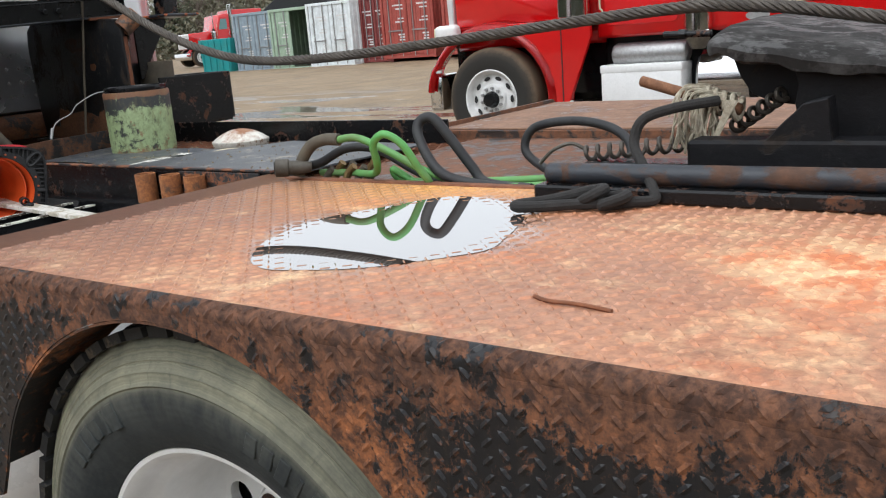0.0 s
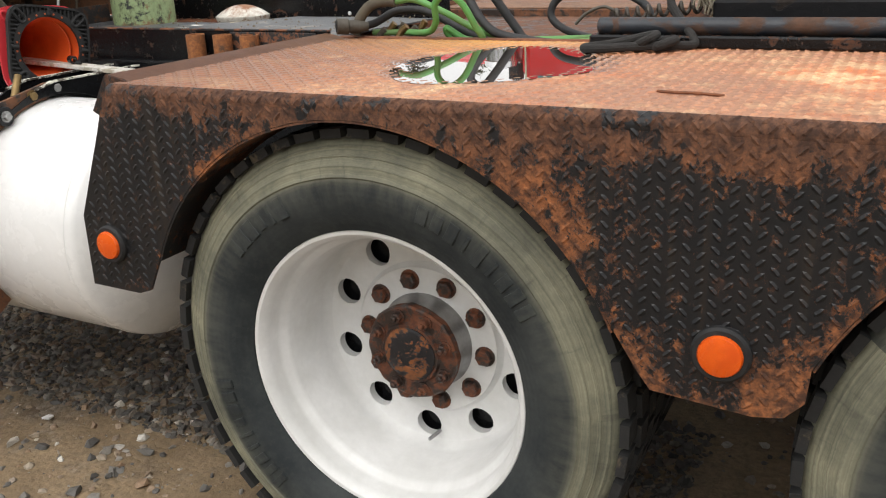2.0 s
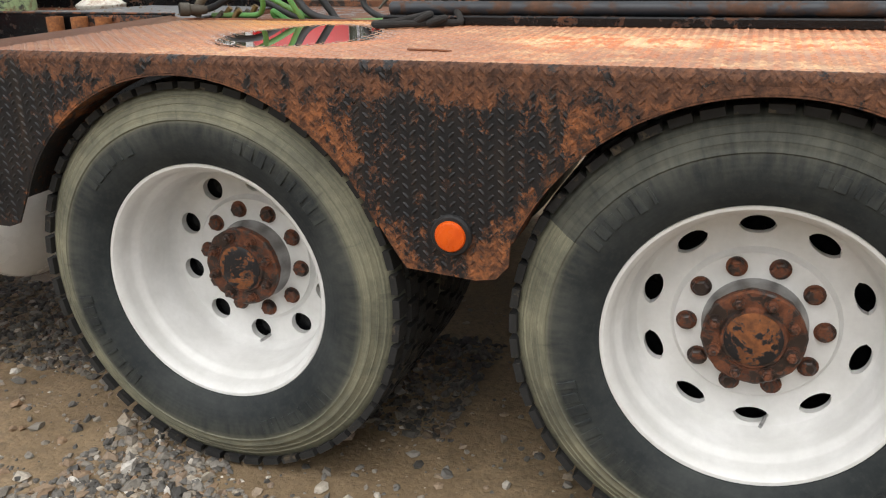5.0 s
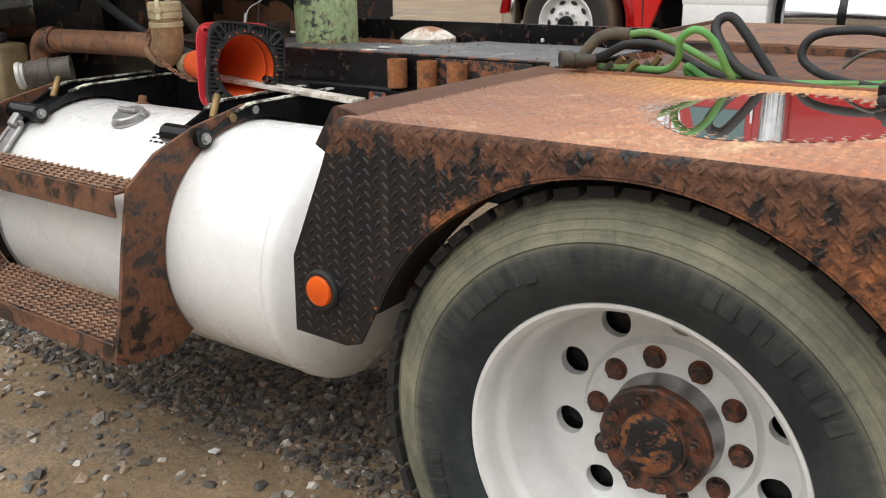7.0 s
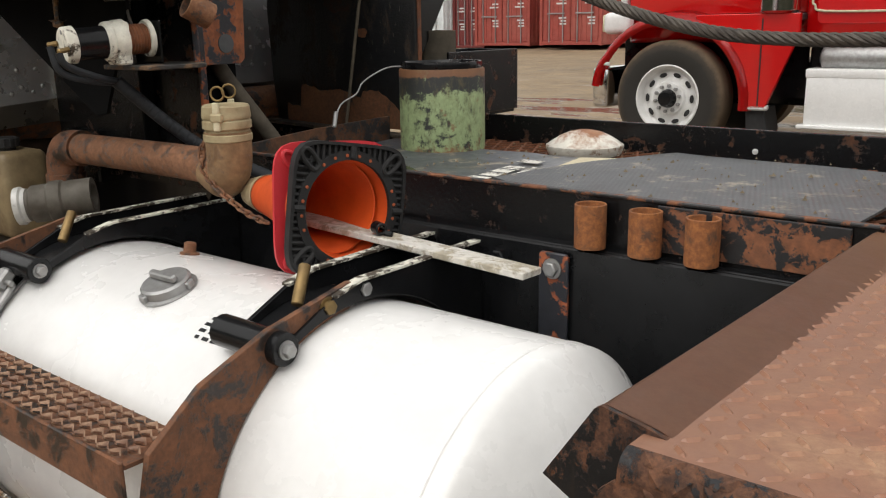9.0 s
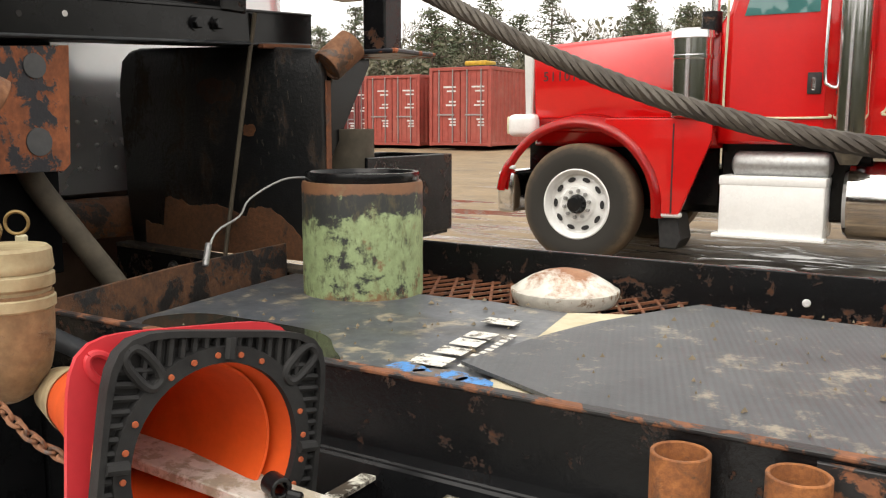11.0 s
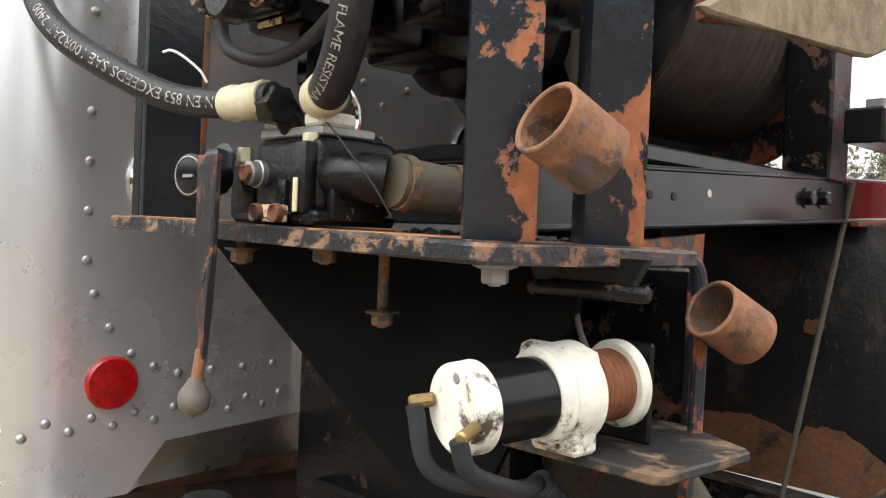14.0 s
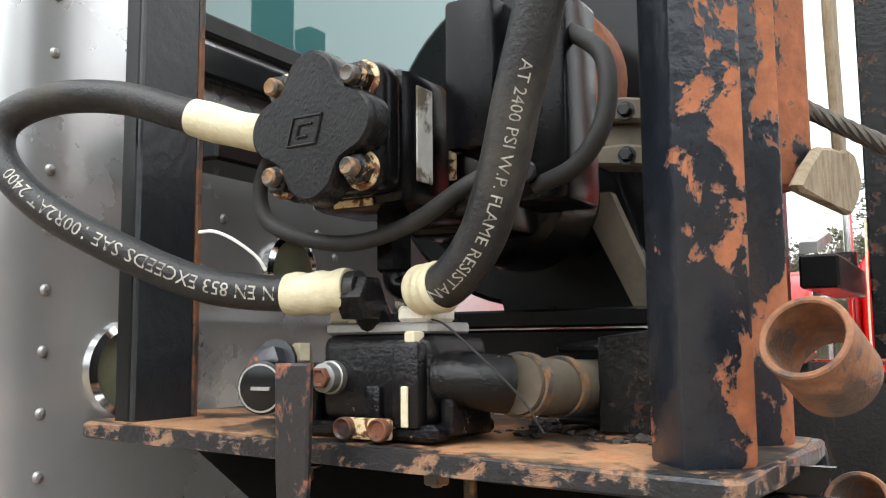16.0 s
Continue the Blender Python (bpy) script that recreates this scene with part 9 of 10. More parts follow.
    wh = part("front_wheel", spun(B(), (X, RY + 0.05, Z), (X, RY + 1, Z), tp, 64, False, False), M_FT, t, "muddy front tyre")
    rp = [(0.02, 0.30), (-0.005, 0.305), (-0.01, 0.295), (0.01, 0.275), (0.06, 0.26), (0.075, 0.24), (0.05, 0.16), (0.02, 0.145), (0.02, 0.0)]
    part("rim", spun(B(), (X, RY + 0.05, Z), (X, RY + 1, Z), rp, 64, False, False), M_WHITE, wh, "polished white rim")
    for i in range(10):
        a = 2 * math.pi * i / 10
        p = Vector((X + 0.215 * math.cos(a), RY + 0.108, Z + 0.215 * math.sin(a)))
        d = Vector((math.cos(a), 0, math.sin(a)))
        q = Vector((-math.sin(a), 0, math.cos(a)))
        bm = B()
        v = [bm.verts.new(p + q * 0.038 * math.cos(k) + d * 0.02 * math.sin(k) + Vector((0, -0.006 + 0.010 * math.sin(k) * 0, 0))) for k in (2 * math.pi * j / 14 for j in range(14))]
        bm.faces.new(v)
        part("rim_slot", bm, M_BLACKRUB, wh, "", False)
        pp = Vector((X + 0.115 * math.cos(a + 0.2), RY + 0.07, Z + 0.115 * math.sin(a + 0.2)))
        part("lug_nut", rod(B(), pp, pp + Vector((0, -0.03, 0)), 0.017, 6), M_STEEL, wh)
    part("hub_cap", spun(B(), (X, RY + 0.07, Z), (X, RY - 1, Z), [(0, 0.085), (0.05, 0.075), (0.08, 0.06), (0.085, 0.0)], 24, close1=False), M_BLACK, wh, "greasy black hub")
    # air cleaner
    ac = part("air_cleaner", spun(B(), (-2.82, RY + 0.12, 1.42), (-2.82, RY + 0.12, 3), [(0, 0.12), (0.02, 0.16), (0.46, 0.16), (0.465, 0.168), (0.49, 0.168), (0.495, 0.16), (0.62, 0.16), (0.625, 0.172), (0.68, 0.165), (0.70, 0.12)], 48), M_CHROME, t, "chrome air cleaner canister")
    part("bracket", box(B(), (-2.99, RY + 0.1, 1.36), (-2.65, RY + 0.32, 1.42), 0.01), M_STEEL, ac)
    part("intake_pipe", rod(B(), (-2.70, RY + 0.30, 2.08), (-2.70, RY + 0.30, 3.2), 0.035, 20), M_CHROME, t)
    part("intake_base", rod(B(), (-2.72, RY + 0.28, 2.10), (-2.72, RY + 0.28, 2.26), 0.08, 16), M_BLACKW, t)
    # cab with door
    cb = part("cab", slab(B(), [(-2.62, 1.22), (-1.62, 1.22), (-1.62, 3.05), (-2.05, 3.08), (-2.38, 3.0), (-2.56, 2.25), (-2.62, 2.16)], 2.05, lambda u, v, w: Vector((u, 7.42 + w, v)), 0.03), M_RED, t, "red cab", angle=50)
    dr = part("door", slab(B(), [(-2.53, 1.36), (-2.50, 1.33), (-1.86, 1.33), (-1.83, 1.36), (-1.83, 2.9), (-2.33, 2.9), (-2.53, 2.2)], 0.012, lambda u, v, w: Vector((u, 7.412 + w, v)), 0.004), M_RED, cb, "red door")
    part("door_window", slab(B(), [(-2.44, 2.20), (-1.90, 2.20), (-1.90, 2.80), (-2.28, 2.80)], 0.004, lambda u, v, w: Vector((u, 7.405 + w, v)), 0), M_DGLASS, dr, "green tinted window", smooth=False)
    part("door_handle", box(B(), (-1.96, 7.395, 1.60), (-1.86, 7.412, 1.76), 0.01, None, 2), M_BLACKRUB, dr, "black handle")
    part("handle_bar", box(B(), (-1.93, 7.385, 1.63), (-1.90, 7.40, 1.72), 0.006), M_CHROME, dr)
    part("pinstripe", swept(B(), [(-2.56, 7.405, 2.5), (-2.57, 7.40, 1.6), (-2.55, 7.40, 1.48), (-2.46, 7.40, 1.43), (-1.84, 7.40, 1.425), (-1.79, 7.40, 1.45)], 0.009, 6, 6), M_CREAM, dr, "cream line")
    part("grab_handle", swept(B(), [(-1.83, 7.36, 2.3), (-1.83, 7.34, 1.75), (-1.80, 7.34, 1.66), (-1.74, 7.36, 1.64)], 0.014, 8, 5), M_CHROME, t)
    part("exhaust_pipe", rod(B(), (-1.64, RY + 0.14, 1.22), (-1.64, RY + 0.14, 3.6), 0.125, 40, 0.02), M_CHROME, t, "polished exhaust stack")
    part("exhaust_elbow", spun(B(), (-1.64, RY + 0.14, 1.24), (-1.64, RY + 0.14, 0.9), [(0, 0.12), (0.08, 0.10), (0.16, 0.06)], 24), M_DUSTHOSE, t, "dull elbow")
    sl = part("sleeper", box(B(), (-1.56, 7.42, 1.22), (0.45, 9.45, 3.3), 0.06, None, 3), M_RED, t, "red sleeper box")
    part("sleeper_line", swept(B(), [(-1.40, 7.412, 1.9), (-1.41, 7.41, 1.52), (-1.36, 7.41, 1.44), (-0.4, 7.41, 1.42), (0.3, 7.41, 1.42)], 0.009, 6, 6), M_CREAM, sl)
    part("oval_badge", slab(B(), [(-1.14 + 0.10 * math.cos(2 * math.pi * i / 28), 1.33 + 0.04 * math.sin(2 * math.pi * i / 28)) for i in range(28)], 0.006, lambda u, v, w: Vector((u, 7.42 - w, v))), M_STEEL, sl, "grey oval badge")
    for x in (-0.02, 0.12):
        part("hinge_box", box(B(), (x, 7.40, 1.36), (x + 0.09, 7.42, 1.50), 0.01), M_RED, sl)
    part("sleeper_vent", box(B(), (-1.30, 7.405, 1.86), (-1.18, 7.42, 2.0), 0.01), M_BLACK, sl)
    # tool box, air tank and fuel tank
    part("tool_box", box(B(), (-2.56, RY + 0.10, 0.50), (-1.78, RY + 0.55, 0.96), 0.02, None, 2), M_TANK, t, "white tool box")
    part("box_lid", box(B(), (-2.565, RY + 0.095, 0.90), (-1.775, RY + 0.55, 0.975), 0.012, None, 2), M_TANK, t)
    part("box_step", box(B(), (-2.60, RY + 0.06, 0.485), (-1.76, RY + 0.2, 0.52), 0.008), M_TANK, t)
    part("air_tank", spun(B(), (-2.50, RY + 0.28, 1.06), (-1.76, RY + 0.28, 1.06), [(0, 0.05), (0.02, 0.09), (0.05, 0.105), (0.69, 0.105), (0.72, 0.09), (0.74, 0.05)], 32), M_STEEL, t, "bright air tank")
    part("fuel_tank", spun(B(), (-1.68, RY + 0.42, 0.80), (0.4, RY + 0.42, 0.80), [(0, 0.10), (0.01, 0.27), (0.04, 0.30), (2.04, 0.30), (2.07, 0.27), (2.08, 0.1)], 48), M_CHROME, t, "polished fuel tank")
    for x in (-1.2, -0.2):
        part("tank_strap", spun(B(), (x, RY + 0.42, 0.80), (x + 1, RY + 0.42, 0.80), [(0, 0.302), (0, 0.308), (0.07, 0.308), (0.07, 0.302)], 48, False, False, True), M_BLACK, t)
    part("chassis", box(B(), (-4.3, 7.9, 0.62), (3.6, 8.9, 1.0), 0.01), M_BLACK, t, "dark chassis")
    part("underbody", box(B(), (-2.62, 7.62, 0.62), (-1.5, 9.2, 1.24), 0.02), M_BLACK, t)
    part("far_front_tyre", rod(B(), (X, 9.2, Z), (X, 9.5, Z), 0.52, 40, 0.03), M_FT, t)
    for x in (1.6, 2.9):
        part("rear_tyre", spun(B(), (x, RY + 0.02, Z), (x, 9.6, Z), [(0, 0.28), (0, 0.48), (0.04, 0.52), (0.6, 0.52), (0.62, 0.4), (1.7, 0.4), (1.72, 0.52), (2.3, 0.52), (2.34, 0.48), (2.34, 0.28)], 40), M_FT, t)
    part("mud_flap", slab(B(), [(-3.02, 0.36), (-2.88, 0.36), (-2.84, 0.44), (-2.88, 0.64), (-3.04, 0.64)], 0.3, lambda u, v, w: Vector((u, RY + 0.08 + w, v)), 0.01), M_BLACKRUB, t, "black mud flap", smooth=False)
    part("flap_bracket", box(B(), (-3.06, RY + 0.03, 0.62), (-2.84, RY + 0.10, 0.67), 0.015), M_WHITE, t)
    def oval(a, b, e):
        return slab(B(), [(-3.63 + a * math.cos(2 * math.pi * i / 28), 1.735 + b * math.sin(2 * math.pi * i / 28)) for i in range(28)], 0.004, lambda u, v, w: Vector((u, 7.551 - e - w, v)))

    hb = part("hood_badge", oval(0.062, 0.030, 0.0), M_CHROME, t, "oval chrome badge")
    part("badge_field", oval(0.052, 0.022, 0.0025), plain("badge_red", lin(120, 20, 24), lin(96, 16, 20), 20, 0.3), hb, "dark red field")
    for i, ch in enumerate("511010"):
        lettering("fleet_digit", ch, 0.12, lambda u, v, i=i: Vector((-4.20 + 0.067 * i + u, 7.546, 1.75 + v)), M_BLACKRUB, t, "LEFT")
    return t


red = build_red_truck()
far_truck = copy_thing(red, pose(-40.88, 35.14, 0.60, 0, 0, 72))
red.location += Vector((0.02, -0.35, 0.0))
tagged(far_truck, "red tractor truck parked far across the yard", "truck")


# ---- containers ----
def container_material(name, c, c2):
    return worn(name, c, lin(116, 66, 48), lin(84, 54, 44), 0.66, 1.6, 0.55, dust=c2, fine=14)


def build_container(x0, x1, y0, L, base, mat_, label, h=2.6, open_right=False):
    cx = (x0 + x1) / 2
    t = thing("shipping_container", (cx, y0 + L / 2, base), label, "shipping container", "containers")
    bm = B()

    def wall(p, q, n):
        """A corrugated wall from p to q (x, y)."""
        p, q = Vector((*p, 0)), Vector((*q, 0))
        d = (q - p)
        s = Vector((-d.y, d.x, 0)).normalized()
        ln = d.length
        d = d.normalized()
        k = int(ln / 0.28)
        pts = []
        for i in range(k):
            for a, o in ((0.0, 0), (0.28, 0), (0.42, 0.036), (0.86, 0.036)):
                pts.append(p + d * (ln * (i + a) / k) + s * o * n)
        pts.append(q)
        for a, b in zip(pts, pts[1:]):
            vs = [bm.verts.new(a + Vector((0, 0, base + 0.12))), bm.verts.new(b + Vector((0, 0, base + 0.12))), bm.verts.new(b + Vector((0, 0, base + h - 0.08))), bm.verts.new(a + Vector((0, 0, base + h - 0.08)))]
            bm.faces.new(vs)

    wall((x0, y0 + 0.05), (x0, y0 + L), 1)
    wall((x1, y0 + 0.05), (x1, y0 + L), -1)
    wall((x0, y0 + L), (x1, y0 + L), -1)
    bm.faces.new([bm.verts.new((x, y, base + h - 0.03)) for x, y in ((x0, y0), (x1, y0), (x1, y0 + L), (x0, y0 + L))])
    bm.faces.new([bm.verts.new((x, y, base + 0.12)) for x, y in ((x0, y0), (x1, y0), (x1, y0 + L), (x0, y0 + L))])
    part("corrugated_shell", bm, mat_, t, smooth=False)
    bm = B()
    for x in (x0, x1):
        for y in (y0, y0 + L):
            box(bm, (x - 0.06, y - 0.06, base), (x + 0.06, y + 0.06, base + h), 0.01)
    for z in (base + 0.08, base + h - 0.06):
        for y in (y0, y0 + L):
            box(bm, (x0, y - 0.05, z - 0.06), (x1, y + 0.05, z + 0.06), 0.01)
        for x in (x0, x1):
            box(bm, (x - 0.05, y0, z - 0.06), (x + 0.05, y0 + L, z + 0.06), 0.01)
    part("corner_frame", bm, mat_, t)
    doors = ((x0 + 0.06, cx - 0.01),) if open_right else ((x0 + 0.06, cx - 0.01), (cx + 0.01, x1 - 0.06))
    for a, b in doors:
        k = 5
        d = part("door", box(B(), (a, y0 - 0.005, base + 0.14), (b, y0 + 0.03, base + h - 0.12), 0.01), mat_, t, "corrugated steel door")
        for i in range(k):
            part("door_rib", box(B(), (a + (b - a) * i / k + 0.02, y0 - 0.02, base + 0.16), (a + (b - a) * (i + 0.86) / k, y0 - 0.002, base + h - 0.14), 0.012), mat_, d)
        for f in (0.25, 0.75):
            xx = a + (b - a) * f
            part("lock_bar", rod(B(), (xx, y0 - 0.05, base + 0.1), (xx, y0 - 0.05, base + h - 0.08), 0.022, 8), M_STEEL, d, "galvanised lock bar")
        part("lock_handle", box(B(), (a + 0.2, y0 - 0.07, base + 1.05), (b - 0.2, y0 - 0.05, base + 1.10), 0.01), M_STEEL, d)
        for i, (zz, ll) in enumerate(((2.0, 0.5), (1.86, 0.36), (1.5, 0.28), (1.38, 0.4), (0.9, 0.3), (0.8, 0.22), (0.7, 0.26))):
            part("marking_bar", box(B(), (b - 0.16 - ll, y0 - 0.026, base + zz), (b - 0.16, y0 - 0.0215, base + zz + 0.055), 0), M_LETTER, d, "white marking bar", False)
    return t


CB = 0.44
C_RED = container_material("faded_red_container", lin(146, 66, 57), lin(166, 104, 92))
C_MAR = container_material("maroon_container", lin(116, 52, 50), lin(140, 80, 74))
C_WHITE = container_material("white_container", lin(206, 212, 214), lin(180, 180, 174))
C_GREEN = container_material("pale_green_container", lin(148, 168, 148), lin(160, 168, 150))
C_BLUE = container_material("grey_blue_container", lin(136, 150, 160), lin(150, 158, 162))
build_container(-29.7, -27.3, 27.4, 6.1, CB - 0.1, C_BLUE, "grey blue shipping container with rust streaks")
build_container(-27.2, -24.9, 27.2, 6.1, CB - 0.1, C_GREEN, "pale green shipping container with one door open", 2.6, True)
build_container(-24.8, -22.5, 27.0, 6.1, CB - 0.05, C_WHITE, "dirty white shipping container with closed doors")
build_container(-22.4, -20.95, 27.6, 6.1, CB, C_MAR, "maroon shipping container between others")
build_container(-20.85, -18.45, 27.0, 6.1, CB + 0.1, C_RED, "faded red shipping container with white markings")
build_container(-18.4, -17.45, 27.8, 6.1, CB + 0.1, C_MAR, "dark maroon shipping container partly hidden")
build_container(-17.40, -15.05, 26.2, 6.1, CB + 0.15, C_RED, "red shipping container standing forward of the row", 2.7)
single("tarpaulin", slab(B(), [(-28.6, 0), (-24.2, 0), (-24.6, 0.35), (-26.0, 0.6), (-27.6, 0.5)], 2.0, lambda u, v, w: Vector((u, 28.0 + w, CB + 2.5 + v)), 0.05), M_BLACKRUB, (-26, 29, CB + 2.5), "dark tarpaulin heap lying on container roofs", "tarpaulin")
jk = thing("scrap_frame", (-16.4, 28, CB + 2.82), "yellow and black scrap frame on a container roof", "scrap")
part("frame_bar", box(B(), (-17.2, 27.5, CB + 2.82), (-15.6, 28.6, CB + 2.98), 0.02), M_BLACKW, jk)
part("yellow_hood", box(B(), (-16.9, 27.6, CB + 2.98), (-16.0, 28.4, CB + 3.16), 0.06, None, 2), plain("yellow_paint", lin(200, 160, 40), lin(160, 130, 40), 8, 0.5), jk, "yellow part")
tb_ = thing("waste_bin", (-30.9, 28, CB - 0.2), "teal steel waste bin with ribs", "bin")
M_TEAL = plain("teal_paint", lin(40, 150, 152), lin(60, 140, 140), 3, 0.5)
part("bin_body", slab(B(), [(-31.9, 0.15), (-30.1, 0.15), (-29.9, 1.75), (-32.1, 1.75)], 2.0, lambda u, v, w: Vector((u, 27.2 + w, CB - 0.25 + v)), 0.02), M_TEAL, tb_, smooth=False)
for i in range(5):
    part("bin_rib", box(B(), (-31.86 + i * 0.42, 27.13, CB - 0.1), (-31.78 + i * 0.42, 27.2, CB + 1.48), 0.01), M_TEAL, tb_)


# ---- trees ----
M_BARK = plain("grey_bark", lin(104, 92, 82), lin(80, 70, 62), 5, 0.9, bump=0.5, dist=0.02)


def leaf_material(name, a, b):
    k = Mat(name)
    rnd = k.n.new("ShaderNodeNewGeometry").outputs["Random Per Island"]
    k.put("Base Color", k.mix(rnd, a, b)).put("Roughness", 0.7)
    return k.m


M_PINE = leaf_material("pine_needles", (0.045, 0.065, 0.035, 1), (0.13, 0.145, 0.08, 1))
M_SHRUB = leaf_material("olive_shrub_leaves", (0.075, 0.075, 0.045, 1), (0.17, 0.155, 0.10, 1))


def build_pine(seed, H, spread, lo):
    rng = random.Random(seed)
    t = thing("pine_tree", (0, 0, 0), "tall dark green pine tree at the yard edge", "tree", "trees behind the yard")
    part("trunk", swept(B(), [(0, 0, 0), (0.1, 0, H * 0.4), (0, 0.1, H * 0.75), (0, 0, H)], 0.16, 8, 4, radii=lambda q: 0.17 * (1 - q) + 0.02), M_BARK, t)
    V, F = [], []
    bmb = B()
    z = H * lo
    while z < H * 0.99:
        f = (z / H - lo) / (1 - lo)
        L = spread * (0.35 + 0.65 * math.sin(math.pi * min(1, (1 - f) * 0.75 + 0.12))) * (1 - 0.55 * f)
        for k in range(rng.randint(3, 5)):
            a = rng.uniform(0, 6.283)
            l = L * rng.uniform(0.55, 1.1)
            up = rng.uniform(-0.05, 0.28)
            d = Vector((math.cos(a), math.sin(a), up))
            p0 = Vector((0, 0, z))
            swept(bmb, [p0, p0 + d * l * 0.6, p0 + d * l], 0.03, 4, 1)
            for q in range(int(16 + l * 10)):
                s = rng.uniform(0.25, 1.05)
                c = p0 + d * l * s + Vector((rng.gauss(0, 0.16), rng.gauss(0, 0.16), rng.gauss(0.05, 0.13)))
                u = Vector((rng.gauss(0, 1), rng.gauss(0, 1), rng.gauss(0, 0.6))).normalized()
                w = u.cross(Vector((rng.gauss(0, 1), rng.gauss(0, 1), rng.gauss(0, 1)))).normalized()
                e = rng.uniform(0.07, 0.17)
                i0 = len(V)
                V += [c - u * e, c + w * e * 0.4, c + u * e, c - w * e * 0.4]
                F.append((i0, i0 + 1, i0 + 2, i0 + 3))
        z += H * rng.uniform(0.02, 0.045)
    part("branch_work", bmb, M_BARK, t, "", True, "stuff")
    from_lists("crown", V, F, M_PINE, t, "stuff")
    return t


def build_bare(seed, H, leafy):
    rng = random.Random(seed)
    t = thing("bare_tree" if not leafy else "young_tree", (0, 0, 0), "leafless grey winter tree" if not leafy else "slender tree with thin olive leaves", "tree", "trees behind the yard")
    bm = B()
    tips = []

    def grow(p, d, l, r, depth):
        q = p + d * l
        swept(bm, [p, p + d * l * 0.5 + Vector((rng.gauss(0, 0.03), rng.gauss(0, 0.03), 0)) * l, q], r, 4 if depth else 6, 2, radii=lambda s: r * (1 - 0.4 * s))
        tips.append(q)
        if depth < 5 and r > 0.006:
            for k in range(3 if depth else 4):
                a = rng.uniform(0, 6.283)
                tilt = rng.uniform(0.2, 0.6)
                u, w = frame_of(d)
                nd = (d * math.cos(tilt) + (u * math.cos(a) + w * math.sin(a)) * math.sin(tilt) + Vector((0, 0, 0.12))).normalized()
                grow(p + d * l * rng.uniform(0.55, 1.0), nd, l * rng.uniform(0.5, 0.75), r * 0.55, depth + 1)

    grow(Vector((0, 0, 0)), Vector((0, 0, 1)), H * 0.36, 0.10, 0)
    part("trunk", bm, M_BARK, t)
    if leafy:
        V, F = [], []
        for c0 in tips:
            for q in range(7):
                c = c0 + Vector((rng.gauss(0, 0.3), rng.gauss(0, 0.3), rng.gauss(0, 0.3)))
                u = Vector((rng.gauss(0, 1), rng.gauss(0, 1), rng.gauss(0, 1))).normalized()
                w = u.cross(Vector((rng.gauss(0, 1), rng.gauss(0, 1), rng.gauss(0, 1)))).normalized()
                e = rng.uniform(0.05, 0.12)
                i0 = len(V)
                V += [c - u * e, c + w * e * 0.5, c + u * e, c - w * e * 0.5]
                F.append((i0, i0 + 1, i0 + 2, i0 + 3))
        from_lists("crown", V, F, M_SHRUB, t, "stuff")
    return t


kinds = [build_pine(21, 11.0, 2.6, 0.28), build_pine(22, 9.0, 2.3, 0.16), build_pine(23, 7.5, 2.2, 0.10), build_bare(31, 9.0, False), build_bare(32, 7.5, False), build_bare(33, 6.5, True), build_bare(34, 5.0, True)]
rng = random.Random(77)
first = set()
row = [(-31.0, 66.0, 0, 1.0), (-25.5, 68.0, 1, 0.98), (-46, 64, 1, 0.8), (-19.5, 70, 2, 1.0), (-13, 72, 1, 0.9)]
for i in range(270):
    x = -100 + 122 * i / 270 + rng.uniform(-1.0, 1.0)
    y = rng.uniform(60, 90)
    row.append((x, y, rng.choice((1, 2, 3, 3, 4, 4, 3, 5, 5, 6, 6, 2)), rng.uniform(0.95, 1.42)))
for x, y, k, s in row:
    m = pose(x, y, ground_z(x, y) - 0.1, 0, 0, rng.uniform(0, 360))
    src = kinds[k]
    if k not in first:
        first.add(k)
        src.matrix_basis = m @ Matrix.Scale(s, 4)
        continue
    ob = copy_thing(src, m)
    ob.scale = (s, s, s)
# low brush along the foot of the wood
V, F = [], []
for i in range(95000):
    x = rng.uniform(-100, 20)
    y = rng.uniform(58, 94)
    hh = (8.4 + 0.07 * (y - 58)) * rng.random() ** 1.35 * min(0.95, 0.62 + 0.75 * noise.noise((x * 0.16, y * 0.12, 2)) + 0.25 * noise.noise((x * 0.6, y * 0.5, 5)))
    c = Vector((x, y, ground_z(x, y) + abs(hh)))
    u = Vector((rng.gauss(0, 1), rng.gauss(0, 1), rng.gauss(0, 1))).normalized()
    w = u.cross(Vector((rng.gauss(0, 1), rng.gauss(0, 1), rng.gauss(0, 1)))).normalized()
    e = rng.uniform(0.12, 0.34)
    i0 = len(V)
    V += [c - u * e, c + w * e * 0.5, c + u * e, c - w * e * 0.5]
    F.append((i0, i0 + 1, i0 + 2, i0 + 3))
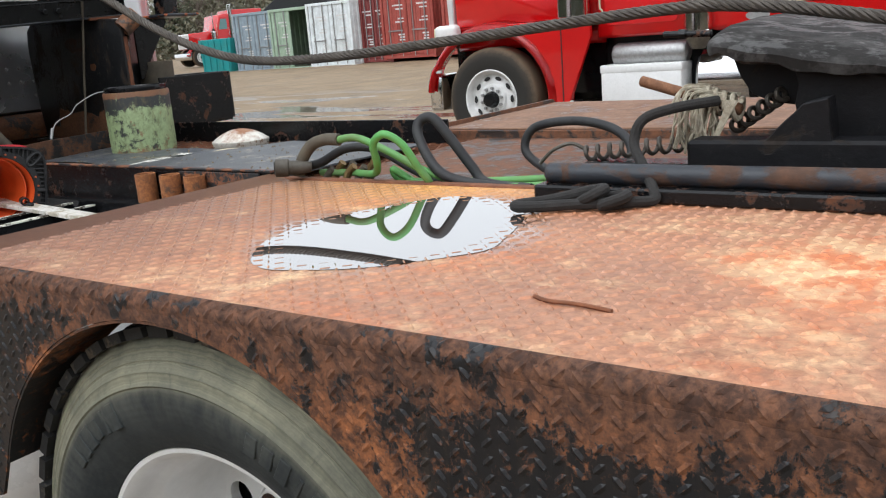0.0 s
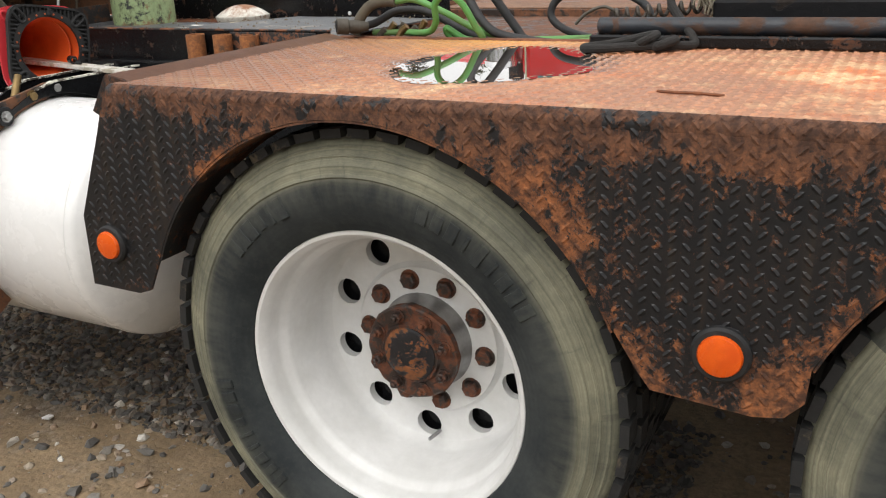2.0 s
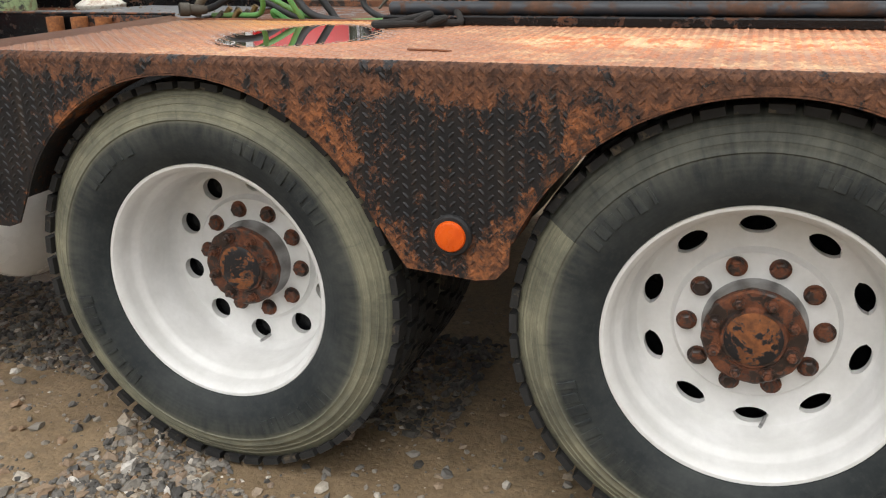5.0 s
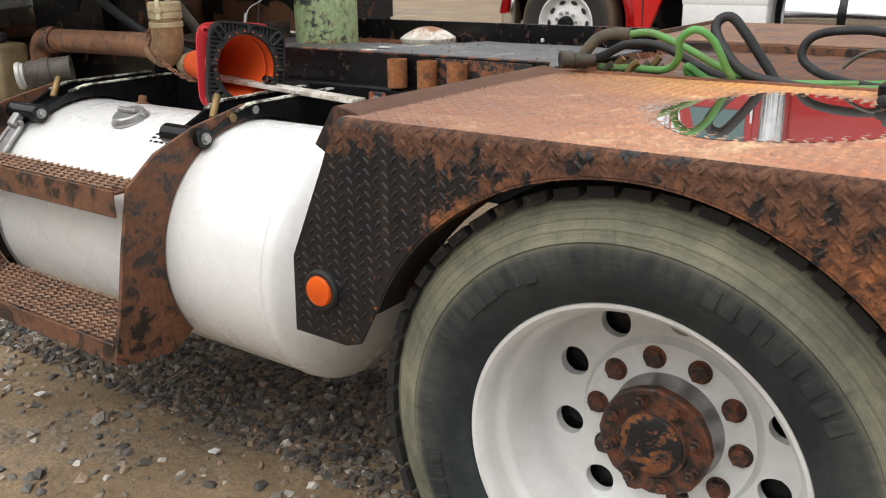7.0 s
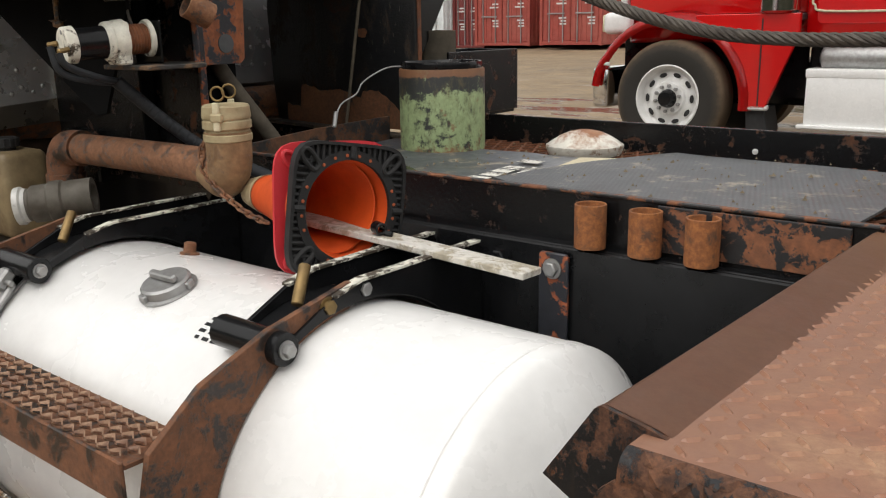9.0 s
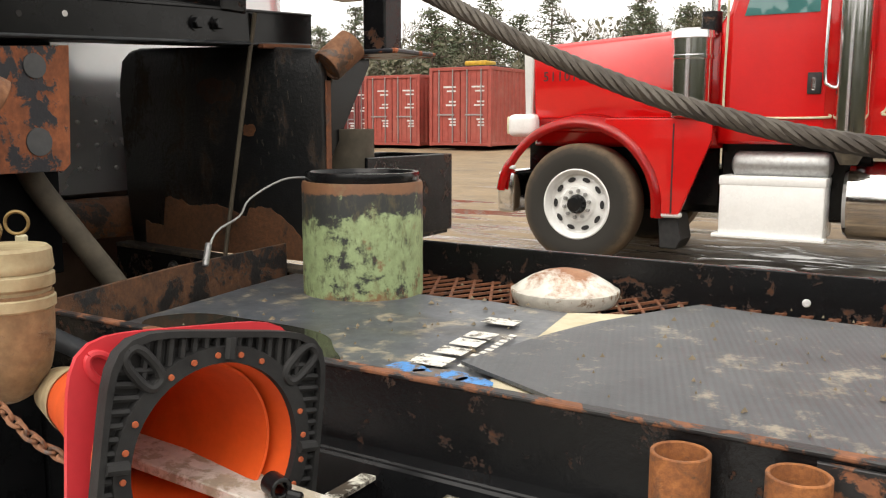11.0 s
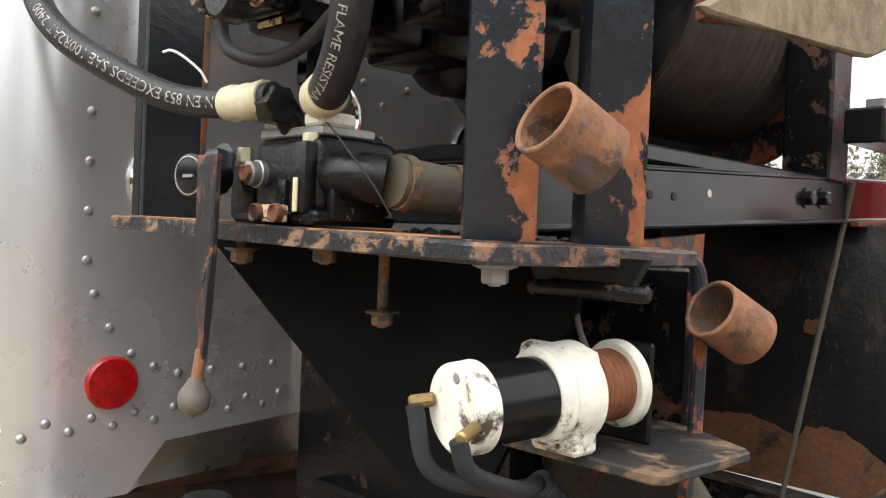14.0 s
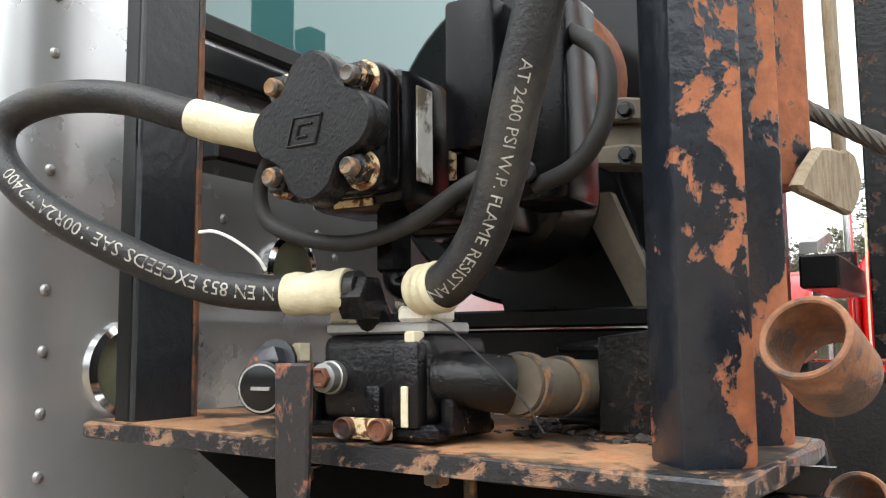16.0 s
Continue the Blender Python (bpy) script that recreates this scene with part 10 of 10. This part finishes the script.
tagged(from_lists("brush", V, F, M_SHRUB, None), "olive brush at the foot of the wood", "brush", "", "stuff")
# unseen belt of leaves, added to darken reflections and block low skylight
V, F = [], []
for i in range(26000):
    a = rng.uniform(radians(150), radians(400))
    r = rng.uniform(38, 60)
    x, y = r * math.cos(a), r * math.sin(a)
    hh = 10.5 * rng.random() ** 0.9 * (0.75 + 0.5 * noise.noise((x * 0.12, y * 0.12, 4)))
    c = Vector((x, y, ground_z(x, y) + hh))
    u = Vector((rng.gauss(0, 1), rng.gauss(0, 1), rng.gauss(0, 1))).normalized()
    w = u.cross(Vector((rng.gauss(0, 1), rng.gauss(0, 1), rng.gauss(0, 1)))).normalized()
    e = rng.uniform(0.5, 1.3)
    i0 = len(V)
    V += [c - u * e, c + w * e * 0.6, c + u * e, c - w * e * 0.6]
    F.append((i0, i0 + 1, i0 + 2, i0 + 3))
tagged(from_lists("unseen_wood", V, F, M_PINE, None), "unseen dark wood added round the yard to block low sky", "wood", "", "stuff")

# ---- loose stone ----
build_stones("gravel", 19000, (-3.2, 1.9, -1.2, 1.3), (0.003, 0.018), 4, 0.08, 0.12)
# stones below the tank, in the colour with shade painted in
build_stones("gravel", 9500, (-2.8, 0.5, 0.32, 0.95), (0.006, 0.021), 9, -0.9, 0.12, M_STONESHADE)
build_stones("gravel", 2600, (-2.2, 0.6, -1.0, 0.35), (0.004, 0.017), 33, 0.24, 0.0)
build_stones("gravel", 130, (-2.2, 0.3, -0.7, 0.45), (0.012, 0.026), 21, 0.02, 0.2)
build_stones("gravel", 1500, (-2.6, 0.6, -1.0, 0.4), (0.011, 0.027), 14, 0.10)
for i, (x, y, r, h) in enumerate(((-2.06, 0.15, 0.022, 0.006), (-1.31, 0.235, 0.018, 0.006), (-0.55, -0.45, 0.02, 0.005))):
    single("litter_scrap", slab(B(), [(x - r, y - r * 0.5), (x + r, y - r * 0.6), (x + r * 0.8, y + r * 0.5), (x - r * 0.7, y + r * 0.6)], h, lambda u, v, w: Vector((u, v, 0.012 + w + 0.2 * (u - x)))), M_LETTER, (x, y, 0.012), "scrap of white litter on gravel", "litter", "litter")
